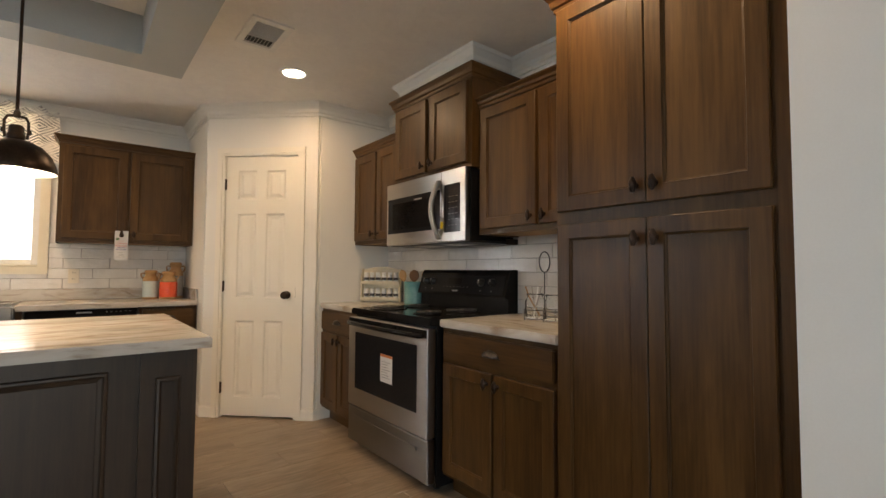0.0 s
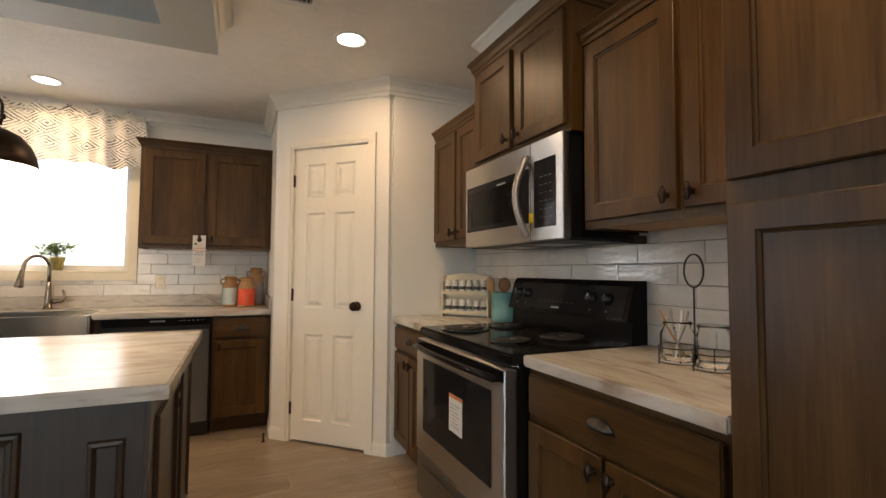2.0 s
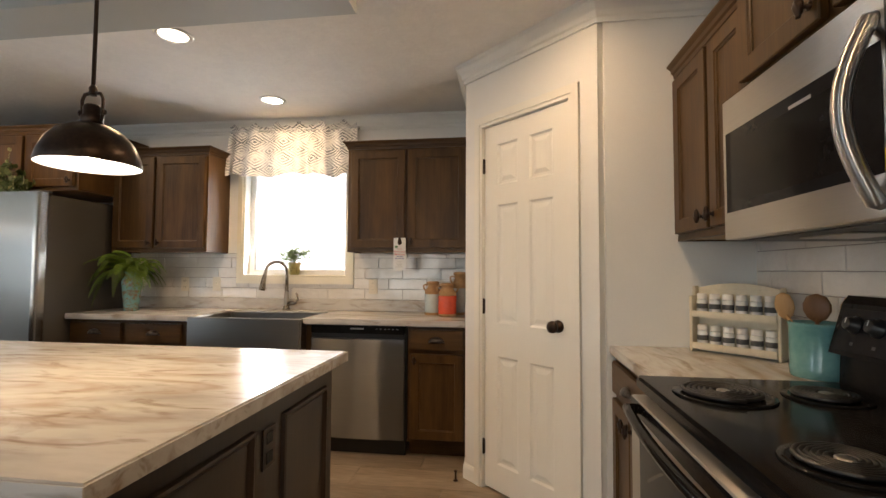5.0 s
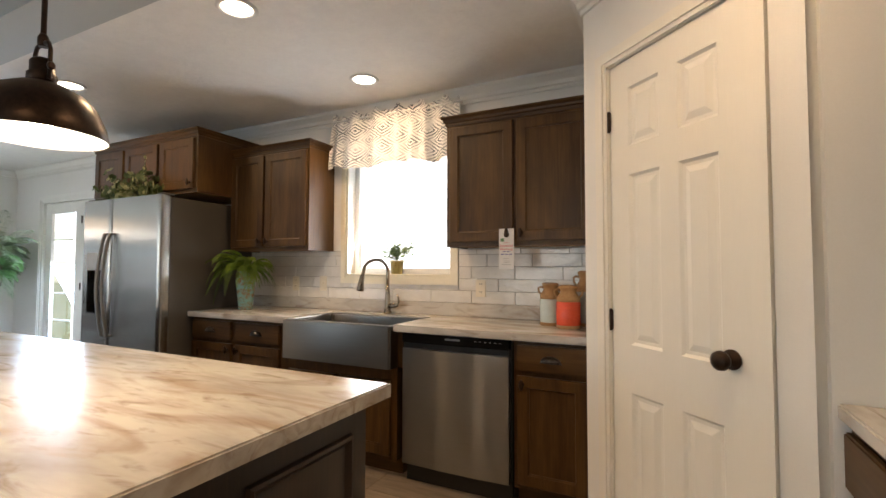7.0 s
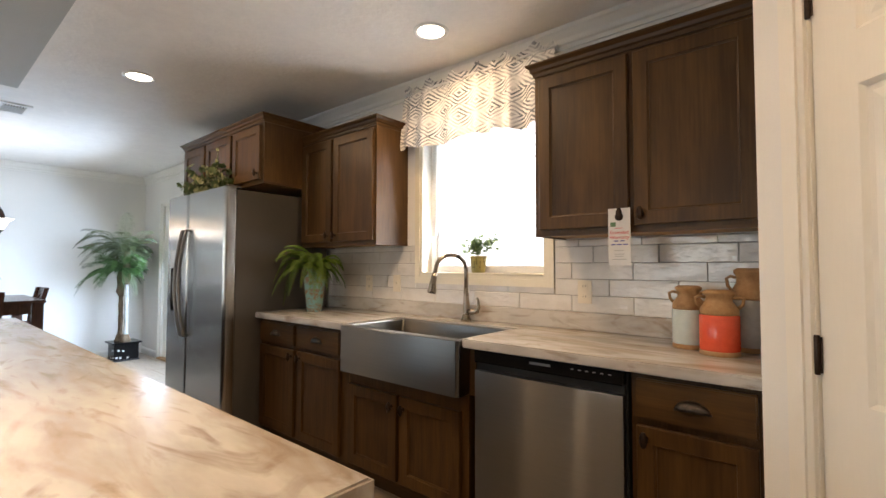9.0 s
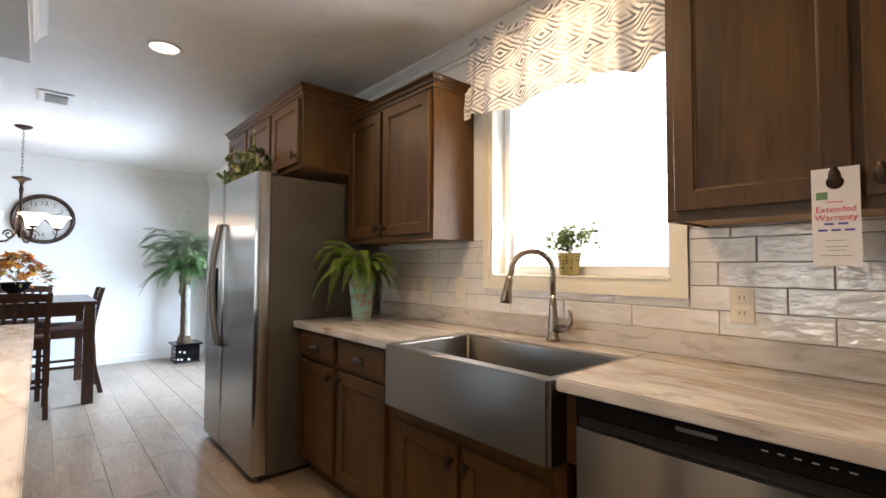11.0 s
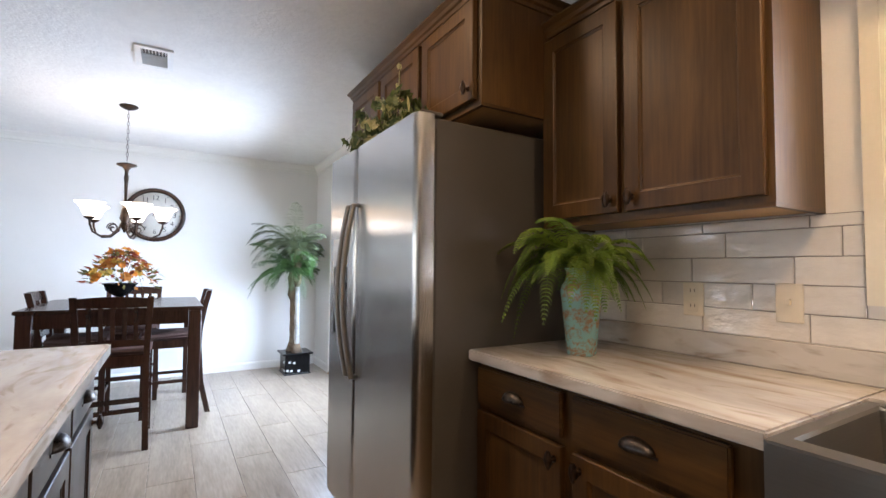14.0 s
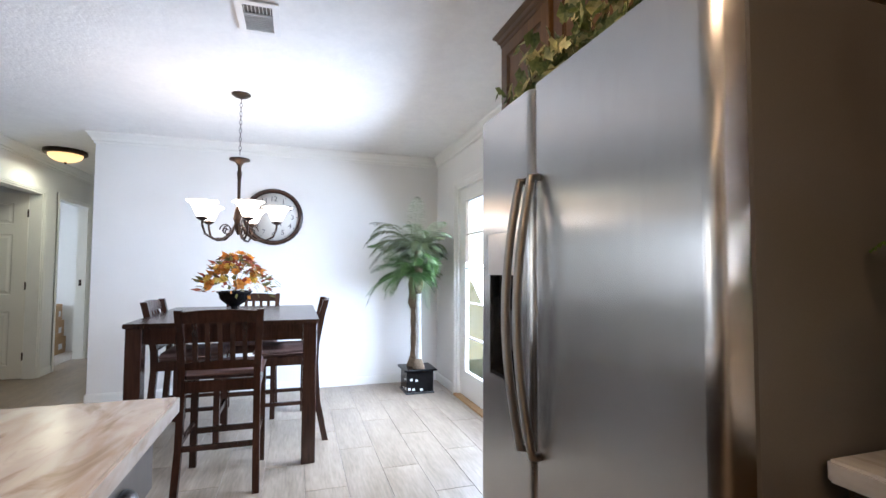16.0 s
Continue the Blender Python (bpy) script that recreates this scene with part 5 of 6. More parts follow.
part("socket_cup", lathe([(0.036, 0.127), (0.036, 0.150), (0.030, 0.155), (0.030, 0.180), (0.022, 0.188), (0.012, 0.19)], 18), M_BRONZE, pend)
for s in (-1, 1):
    part("yoke_arm", tube([(s * 0.040, 0, 0.135), (s * 0.044, 0, 0.165), (s * 0.044, 0, 0.205), (s * 0.034, 0, 0.222), (s * 0.008, 0, 0.226)], 0.006, 8), M_BRONZE, pend)
    part("thumb_screw", moved(lathe([(0.010, 0), (0.010, 0.006), (0.006, 0.010)], 10), pose(s * 0.046, 0, 0.165, 0, s * 90)), M_BRONZE, pend)
part("joint", lathe([(0.012, 0.218), (0.014, 0.224), (0.014, 0.240), (0.008, 0.250)], 12), M_BRONZE, pend)
part("rod", lathe([(0.0072, 0.245), (0.0072, CEIL - 0.05 - 1.53)], 10), M_BRONZE, pend)
part("canopy", lathe([(0.062, CEIL - 1.53 - 0.031), (0.062, CEIL - 1.53 - 0.045), (0.03, CEIL - 1.53 - 0.06), (0.010, CEIL - 1.53 - 0.07)], 24), M_BRONZE, pend)
area("pendant_lamp", look((-0.205, 2.49, 1.541), (-0.205, 2.4901, 0)), 0.16, 0, 1.8, WARM, "DISK")
pend.scale = (0.82, 0.82, 1.0)


def vent(x, y, m_label="white slotted ceiling air vent"):
    ob = thing("ceiling_vent", m_label, "vent", pose(x, y, CEIL - 0.012), "ceiling vents")
    part("frame", B((-0.17, 0.17, -0.11, -0.075, 0, 0.0115), (-0.17, 0.17, 0.075, 0.11, 0, 0.0115), (-0.17, -0.135, -0.075, 0.075, 0, 0.0115), (0.135, 0.17, -0.075, 0.075, 0, 0.0115)), M_WHITE, ob)
    part("backing", B((-0.135, 0.135, -0.075, 0.075, 0.0095, 0.0115)), M_BLACKM, ob)
    part("divider", B((0.035, 0.042, -0.075, 0.075, -0.001, 0.009)), M_WHITE, ob)
    for i in range(8):
        part("slat", moved(B((-0.0015, 0.0015, -0.075, 0.075, 0.0, 0.008)), pose(-0.122 + i * 0.020, 0, 0, 0, -20)), M_WHITE, ob)
    for i in range(8):
        part("slat", moved(B((0.045, 0.132, -0.001, 0.001, 0.0, 0.0085)), pose(0, -0.066 + i * 0.019, 0, 25)), M_WHITE, ob)
    return ob


v1 = vent(0.778, 2.59)
v1.rotation_euler = (0, 0, radians(90))
v2 = vent(-3.985, 3.145)
v2.scale = (0.9, 0.9, 1)


# ---- plants ----
def frond(length, rise, droop, pairs, leaf, width, seed, twist=0.5, up=0.2):
    """A feather leaf along local +x: a thin midrib with paired leaflets, rising and then drooping."""
    rnd = random.Random(seed)
    bm = bmesh.new()
    spine = [Vector((length * u * (1 - 0.25 * droop * u), 0.05 * length * math.sin(3 * u + seed), length * (rise * u - droop * u * u))) for u in [i / pairs for i in range(pairs + 1)]]
    tube(spine, 0.003, 4, bm, radii=[0.0032 * (1 - 0.8 * i / pairs) for i in range(pairs + 1)])
    for i in range(1, pairs + 1):
        u = i / pairs
        d = (spine[i] - spine[i - 1]).normalized()
        l = leaf * (math.sin(math.pi * min(1, 0.12 + 0.86 * u)) ** 0.7) * rnd.uniform(0.85, 1.1)
        for s in (-1, 1):
            side = Vector((-d.y, d.x, 0)).normalized() * s
            v = (side * math.cos(twist) + d * math.sin(twist) + Vector((0, 0, up - 0.5 * u * droop + rnd.uniform(-0.1, 0.1)))).normalized()
            p = spine[i]
            q = d * width * 0.5
            m = p + v * l * 0.5 + Vector((0, 0, 0.004))
            a, b, c, e = bm.verts.new(p - q * 0.5), bm.verts.new(m - q), bm.verts.new(p + v * l + Vector((0, 0, -0.15 * l))), bm.verts.new(m + q)
            f = bm.verts.new(p + q * 0.5)
            bm.faces.new((a, b, c, e, f))
    return bm


fern = thing("fern_vase", "green fern in a mottled aqua ceramic vase", "plant", pose(-1.868, 4.515, CT))
bm = lathe([(0.046, 0), (0.049, 0.004), (0.052, 0.03), (0.061, 0.12), (0.068, 0.19), (0.071, 0.222), (0.066, 0.242), (0.054, 0.256), (0.050, 0.270), (0.052, 0.290), (0.058, 0.303), (0.051, 0.303),
            (0.044, 0.275), (0.060, 0.21), (0.042, 0.02)], 36)
for v in bm.verts:
    if v.co.xy.length > 1e-3:
        c_, s_ = v.co.x / v.co.xy.length, v.co.y / v.co.xy.length
        k_ = (abs(c_) ** 3.4 + abs(s_) ** 3.4) ** (-1 / 3.4)
        v.co.x, v.co.y = v.co.x * k_ * 0.93, v.co.y * k_ * 0.93
part("vase", moved(bm, pose(0, 0, 0, 0, 0, 24)), M_AQUA, fern, "mottled aqua vase with square shoulders")
rf = random.Random(4)
for i in range(52):
    yaw = i * 137.5 + rf.uniform(-15, 15)
    L_ = rf.uniform(0.26, 0.42)
    if math.sin(radians(yaw)) > 0.5:
        L_ *= 0.75
    part("frond", moved(frond(L_, rf.uniform(0.55, 1.35), rf.uniform(0.75, 1.30), 40, rf.uniform(0.036, 0.052), 0.0064, i, 0.18, 0.10), pose(0, 0, 0.285, 0, 0, yaw)), M_LEAF, fern)

sp = thing("sill_plant", "small leafy plant in a yellow dotted pot on the sill", "plant", pose(-0.70, NORTH + 0.03, WZ0 + 0.012))
part("pot", lathe([(0.038, 0), (0.041, 0.003), (0.052, 0.09), (0.055, 0.092), (0.055, 0.102), (0.049, 0.102), (0.04, 0.085)], 24), M_YPOT, sp, "yellow pot with dark dots")
bm = bmesh.new()
rs = random.Random(8)
for s in range(26):
    a, t = rs.uniform(0, 6.28), rs.uniform(0.2, 1.0)
    h = rs.uniform(0.02, 0.11)
    end = Vector((math.cos(a) * t * 0.155, math.sin(a) * t * 0.055, 0.10 + h))
    mid = Vector((math.cos(a) * t * 0.04, math.sin(a) * t * 0.02, 0.10 + h * 0.7))
    tube([(0, 0, 0.09), mid, end], 0.0012, 4, bm)
    for k in range(20):
        u = rs.uniform(0.1, 1.05)
        p = mid.lerp(end, u) + Vector((rs.uniform(-1, 1), rs.uniform(-1, 1), rs.uniform(-1, 1))) * 0.024
        d = Vector((rs.uniform(-1, 1), rs.uniform(-1, 1), rs.uniform(-0.6, 1))).normalized()
        n = d.cross(Vector((rs.uniform(-1, 1), rs.uniform(-1, 1), rs.uniform(-1, 1)))).normalized() * 0.006
        bm.faces.new([bm.verts.new(q) for q in (p, p + d * 0.010 + n, p + d * 0.024, p + d * 0.010 - n)])
tagged(part("foliage", bm, M_SILL, sp), kind="stuff")


def ivy_leaf(bm, p, d, n, s):
    """Five-pointed leaf in the plane of d and n."""
    shape = ((0, 0), (0.25, 0.45), (0.55, 0.25), (0.62, 0.55), (1.0, 0.0), (0.62, -0.55), (0.55, -0.25), (0.25, -0.45))
    k = d.cross(n).normalized()
    c = bm.verts.new(p + d * 0.45 * s + k * 0.12 * s)
    ring = [bm.verts.new(p + d * a * s + n * b * s) for a, b in shape]
    for i in range(len(ring)):
        bm.faces.new((ring[i], ring[(i + 1) % len(ring)], c))


ivy = thing("ivy_plant", "trailing variegated ivy lying on top of the fridge", "plant", pose(-2.72, 4.14, FRZ + 0.004))
ri = random.Random(12)
leaves, stems, pale = bmesh.new(), bmesh.new(), bmesh.new()
for s in range(30):
    x0 = ri.uniform(-0.30, 0.30)
    up = ri.uniform(0.05, 0.26) if abs(x0) < 0.24 else ri.uniform(0.03, 0.12)
    p = Vector((x0, ri.uniform(-0.02, 0.05), 0.004))
    q = p + Vector((ri.uniform(-0.14, 0.14) + x0 * 0.25, ri.uniform(-0.10, 0.0), up))
    mid = p.lerp(q, 0.55) + Vector((0, 0, 0.03))
    tube([p, mid, q], 0.0018, 4, stems)
    for k in range(11):
        u = ri.uniform(0.1, 1.05)
        c = p.lerp(mid, u * 1.8) if u < 0.55 else mid.lerp(q, (u - 0.55) / 0.45)
        d = Vector((ri.uniform(-1, 1), ri.uniform(-1, 0.4), ri.uniform(-0.7, 0.6))).normalized()
        n = d.cross(Vector((ri.uniform(-0.4, 0.4), -1, ri.uniform(-0.4, 0.6)))).normalized()
        if c.z < 0.03:
            c.z = 0.03
        ivy_leaf(leaves if ri.random() < 0.72 else pale, c, d, n, ri.uniform(0.034, 0.064))
for k, (dx, dz) in enumerate(((-0.40, 0.02), (-0.45, 0.12), (-0.36, -0.0))):
    tube([(-0.2, -0.02, 0.02), (dx * 0.85, -0.05, dz + 0.04), (dx, -0.07, dz + 0.02)], 0.0016, 4, stems)
    for j in range(5):
        c = Vector((-0.2, -0.02, 0.03)).lerp(Vector((dx, -0.07, dz + 0.02)), 0.4 + j * 0.15)
        ivy_leaf(leaves, c, Vector((ri.uniform(-1, 1), -0.3, -0.6)).normalized(), Vector((0.7, 0, 0.5)).normalized(), 0.038)
tube([(0.15, 0.0, 0.01), (0.17, -0.02, 0.20), (0.19, -0.03, 0.34)], 0.0016, 4, stems)
for j in range(10):
    ivy_leaf(pale, Vector((0.15 + j * 0.004 + ri.uniform(-0.015, 0.015), -0.025, 0.06 + j * 0.03)), Vector((ri.uniform(-1, 1), -0.4, 0.3)).normalized(), Vector((0.3, 0, 0.9)).normalized(), 0.03)
tagged(part("leaves", leaves, M_IVY, ivy), kind="stuff")
tagged(part("pale_leaves", pale, M_IVYP, ivy, "cream-edged pale leaves"), kind="stuff")
part("stems", stems, M_OLIVE, ivy)

palm = thing("artificial_palm", "potted artificial palm with two trunks in a black box", "plant", pose(-6.13, 4.52, 0))
pot = part("planter", B((-0.135, 0.135, -0.135, 0.135, 0.0, 0.22), bevel=0.004), M_BLACK, palm, "black square planter with white marks")
part("rim", B((-0.165, 0.165, -0.165, 0.165, 0.2203, 0.240), bevel=0.004), M_BLACK, pot)
part("foot", B((-0.145, 0.145, -0.145, 0.145, 0.001, 0.018), bevel=0.003), M_BLACKM, pot)
for x, z in ((0.03, 0.12), (0.08, 0.13), (0.06, 0.035), (0.10, 0.04), (-0.02, 0.03)):
    part("mark", B((x, x + 0.025, -0.1362, -0.1352, z, z + 0.022)), M_WHITE, pot)
    part("mark", B((0.1352, 0.1362, -x - 0.02, -x + 0.005, z, z + 0.022)), M_WHITE, pot)
rp_ = random.Random(21)
for k, (bx, by, tx, ty, hz, mt) in enumerate(((-0.06, -0.03, -0.05, -0.03, 1.16, M_BARK), (0.06, 0.0, 0.06, 0.0, 1.42, M_STRIPE))):
    pts = [Vector((bx + (tx - bx) * u + 0.015 * math.sin(5 * u + k), by + (ty - by) * u, 0.235 + (hz - 0.235) * u)) for u in [i / 10 for i in range(11)]]
    tr = part("trunk", tube(pts, 0.03, 10, radii=[0.030 if i % 2 else 0.024 for i in range(11)]), mt, palm, "rough brown trunk" if k == 0 else "pale ringed trunk")
    part("husk", tube([pts[6] + Vector((0, 0, 0.03)), pts[7], pts[8], pts[9], pts[10]], 0.04, 9, radii=[0.03, 0.055, 0.04, 0.052, 0.03]), M_BARK, palm, "shaggy brown fibre")
    part("root_fibre", tube([pts[0] + Vector((0, 0, -0.01)), pts[0] + Vector((0, 0, 0.05)), pts[0] + Vector((0, 0, 0.10))], 0.05, 8, radii=[0.07, 0.05, 0.032]), M_BARK, palm)
    for i in range(54):
        yaw = i * 137.5 + rp_.uniform(-20, 20)
        wx, wy = math.cos(radians(yaw)), math.sin(radians(yaw))
        L_ = rp_.uniform(0.52, 0.78)
        if wx < -0.3:
            L_ *= 0.5
        if wy > 0.3:
            L_ *= 0.5
        ri_ = rp_.uniform(0.35, 1.22)
        part("frond", moved(frond(L_, ri_, rp_.uniform(0.45, 1.05), 36, 0.14, 0.0062, i + 60 * k, 0.8, 0.05), pose(tx, ty, hz - 0.02, 0, 0, yaw)), M_PALM if k == 0 else M_PALMD, palm)

# ---- dining corner ----
TBX0, TBX1, TBY0, TBY1, TBH = -5.84, -4.61, 2.41, 3.49, 0.90
tb = thing("dining_table", "dark espresso wooden counter-height dining table", "table", pose((TBX0 + TBX1) / 2, (TBY0 + TBY1) / 2, 0))
tw, td = (TBX1 - TBX0) / 2, (TBY1 - TBY0) / 2
part("tabletop", B((-tw, tw, -td, td, TBH - 0.028, TBH), bevel=0.005, seg=2), M_ESP, tb)
for a in (-1, 1):
    part("apron", B((-tw + 0.1, tw - 0.1, a * (td - 0.045) - 0.012, a * (td - 0.045) + 0.012, TBH - 0.125, TBH - 0.0285)), M_ESP, tb)
    part("apron", B((a * (tw - 0.045) - 0.012, a * (tw - 0.045) + 0.012, -td + 0.1, td - 0.1, TBH - 0.125, TBH - 0.0285)), M_ESP, tb)
    for b in (-1, 1):
        part("leg", B((a * (tw - 0.055) - 0.042, a * (tw - 0.055) + 0.042, b * (td - 0.055) - 0.042, b * (td - 0.055) + 0.042, 0, TBH - 0.0285), bevel=0.004), M_ESP, tb)


def stool_chair(m):
    """Counter-height chair: curved back with slats, padded seat, four splayed legs and stretchers. Faces local +y."""
    ob = thing("dining_chair", "dark espresso slat-back counter chair with brown suede seat", "chair", m, "chairs round the table")
    sz = 0.615

    def leg(pts, w, d):
        bm = bmesh.new()
        rows = [[bm.verts.new((x + a * w, y + b * d, z)) for a, b in ((-1, -1), (1, -1), (1, 1), (-1, 1))] for x, y, z in pts]
        for p, q in zip(rows, rows[1:]):
            for k in range(4):
                bm.faces.new((p[k], p[(k + 1) % 4], q[(k + 1) % 4], q[k]))
        bm.faces.new(rows[0])
        bm.faces.new(rows[-1])
        return bm
    for s in (-1, 1):
        part("rear_leg", leg([(s * 0.200, -0.270, 0), (s * 0.193, -0.215, 0.25), (s * 0.19, -0.195, 0.55), (s * 0.19, -0.20, 0.68), (s * 0.20, -0.235, 0.88), (s * 0.205, -0.262, 0.995)], 0.018, 0.020), M_ESP, ob)
        part("front_leg", leg([(s * 0.195, 0.185, 0), (s * 0.195, 0.185, sz - 0.02)], 0.019, 0.019), M_ESP, ob)
        part("stretcher", B((s * 0.192 - 0.010, s * 0.192 + 0.010, -0.20, 0.17, 0.26, 0.285)), M_ESP, ob)
        part("seat_rail", B((s * 0.192 - 0.011, s * 0.192 + 0.011, -0.18, 0.167, sz - 0.075, sz - 0.012)), M_ESP, ob)
    part("foot_rail", B((-0.176, 0.176, 0.175, 0.195, 0.20, 0.235)), M_ESP, ob)
    part("stretcher", B((-0.176, 0.176, -0.225, -0.205, 0.235, 0.262)), M_ESP, ob)
    for y in (-0.195, 0.185):
        part("seat_rail", B((-0.172, 0.172, y - 0.011, y + 0.011, sz - 0.075, sz - 0.012)), M_ESP, ob)
    bm = B((-0.215, 0.215, -0.185, 0.225, sz - 0.012, sz + 0.038), bevel=0.022, seg=3)
    for f in bm.faces:
        f.smooth = True
    part("seat", bm, M_SUEDE, ob, "brown suede padded seat")

    def rail(z0, z1, y0, y1, dip):
        bm = bmesh.new()
        n = 8
        fr_, bk = [], []
        for i in range(n + 1):
            u = -1 + 2 * i / n
            yy = -dip * (1 - u * u)
            for z, yb in ((z0, y0), (z1, y1)):
                zz = z + (0.012 * (1 - u * u) if z == z1 else 0)
                fr_.append(bm.verts.new((u * 0.19, yb + yy + 0.010, zz)))
                bk.append(bm.verts.new((u * 0.19, yb + yy - 0.010, zz)))
        for i in range(n):
            a, b, c, d = 2 * i, 2 * i + 1, 2 * i + 3, 2 * i + 2
            bm.faces.new((fr_[a], fr_[d], fr_[c], fr_[b]))
            bm.faces.new((bk[a], bk[b], bk[c], bk[d]))
            bm.faces.new((fr_[b], fr_[c], bk[c], bk[b]))
            bm.faces.new((fr_[a], bk[a], bk[d], fr_[d]))
        for i in (0, n):
            bm.faces.new((fr_[2 * i], fr_[2 * i + 1], bk[2 * i + 1], bk[2 * i]))
        return bm
    part("top_rail", rail(0.925, 0.985, -0.252, -0.266, 0.022), M_ESP, ob)
    part("lower_rail", rail(0.665, 0.70, -0.197, -0.200, 0.008), M_ESP, ob)
    for i in range(5):
        x = -0.125 + i * 0.0625
        part("slat", leg([(x, -0.205, 0.695), (x, -0.232, 0.81), (x, -0.268, 0.93)], 0.0125, 0.006), M_ESP, ob)
    return ob


ch = stool_chair(pose(-4.60, 2.955, 0, 0, 0, 90))
copy_thing(ch, pose(-5.22, 3.29, 0, 0, 0, 180))
copy_thing(ch, pose(-5.80, 2.98, 0, 0, 0, -90))
copy_thing(ch, pose(-5.25, 2.66, 0, 0, 0, 0))

cd = thing("chandelier", "dark bronze five-arm chandelier with lit frosted shades", "chandelier", pose(-5.11, 2.945, CEIL))
part("canopy", lathe([(0.065, -0.001), (0.065, -0.008), (0.045, -0.022), (0.018, -0.032), (0.006, -0.036)], 24), M_BRONZE, cd)
for i in range(13):
    z = -0.05 - i * 0.031
    ring = [(0.008 * math.cos(a), 0, z + 0.019 * math.sin(a)) for a in [j * math.pi / 5 for j in range(11)]]
    part("chain_link", moved(tube(ring, 0.0022, 5), pose(0, 0, 0, 0, 0, 90 * (i % 2))), M_BRONZE, cd)
part("stem", lathe([(0.010, -0.455), (0.068, -0.470), (0.070, -0.480), (0.030, -0.495), (0.014, -0.52), (0.012, -0.55), (0.018, -0.575), (0.012, -0.62), (0.010, -0.80), (0.022, -0.83), (0.030, -0.87),
     (0.036, -0.90), (0.024, -0.93), (0.030, -0.96), (0.014, -0.99), (0.008, -1.01), (0.001, -1.015)], 20), M_BRONZE, cd)
for k in range(5):
    am = pose(0, 0, 0, 0, 0, 72 * k + 20)
    arm = [(0.02, 0, -0.93), (0.05, 0, -1.00), (0.11, 0, -1.045), (0.18, 0, -1.05), (0.235, 0, -1.02), (0.255, 0, -0.965), (0.257, 0, -0.93)]
    ar = part("arm", moved(tube(arm, 0.0075, 8), am), M_BRONZE, cd)
    curl = [(0.06 + 0.045 * (1 - j / 22) * math.cos(0.5 * j) + 0.03, 0, -0.985 + 0.045 * (1 - j / 22) * math.sin(0.5 * j)) for j in range(18)]
    part("scroll", moved(tube(curl, 0.0045, 6), am), M_BRONZE, ar)
    part("cup", moved(lathe([(0.010, -0.935), (0.034, -0.922), (0.038, -0.912), (0.02, -0.908)], 16, 0.257, 0), am), M_BRONZE, ar)
    bm = bmesh.new()
    rings = []
    for r, z, wv in ((0.026, -0.908, 0), (0.040, -0.895, 0), (0.052, -0.870, 0), (0.060, -0.845, 0.02), (0.078, -0.818, 0.06), (0.098, -0.805, 0.10)):
        rings.append([bm.verts.new((0.257 + r * (1 + wv * math.cos(6 * a)) * math.cos(a), r * (1 + wv * math.cos(6 * a)) * math.sin(a), z)) for a in [2 * math.pi * j / 30 for j in range(30)]])
    for p, q in zip(rings, rings[1:]):
        for j in range(30):
            f = bm.faces.new((p[j], p[(j + 1) % 30], q[(j + 1) % 30], q[j]))
            f.smooth = True
    part("shade", moved(bm, am), M_SHADE, ar, "frosted bell glass shade, lit")
cl = bpy.data.lights.new("chandelier_lamp", "POINT")
cl.energy, cl.color, cl.shadow_soft_size = 1.3, WARM, 0.12
new("chandelier_lamp", cl).location = (-5.13, 2.925, CEIL - 0.76)

ck = thing("wall_clock", "large round wall clock with dark rim and black numerals", "clock", pose(WEST + 0.002, 3.11, 1.745, 0, 90, 0) @ pose(0, 0, 0, 0, 0, 90))
part("rim", lathe([(0.240, 0.0), (0.285, 0.0), (0.288, 0.012), (0.278, 0.032), (0.262, 0.036), (0.248, 0.026), (0.242, 0.010), (0.240, 0.0)], 56, close=False), M_ESP, ck, "dark brown moulded rim")
face = part("dial", lathe([(0.243, 0.002), (0.243, 0.006), (0.001, 0.0061)], 56), M_CLOCKFACE, ck, "aged cream dial")
for h in range(1, 13):
    a = radians(90 - 30 * h)
    lettering(str(h), 0.072, M_LABEL, face, pose(0.182 * math.cos(a), 0.182 * math.sin(a), 0.0070), "numeral")
    part("hour_dot", lathe([(0.005, 0.0062), (0.005, 0.0072), (0.001, 0.0073)], 8, 0.226 * math.cos(a), 0.226 * math.sin(a)), M_LABEL, face)
for a, l, w in ((-48, 0.115, 0.006), (28, 0.165, 0.0045)):
    part("hand_pointer", moved(B((-0.025, l, -w, w, 0.0085, 0.0100)), pose(0, 0, 0, 0, 0, a)), M_LABEL, ck)
part("pivot", lathe([(0.010, 0.0062), (0.010, 0.0125), (0.001, 0.013)], 12), M_LABEL, ck)

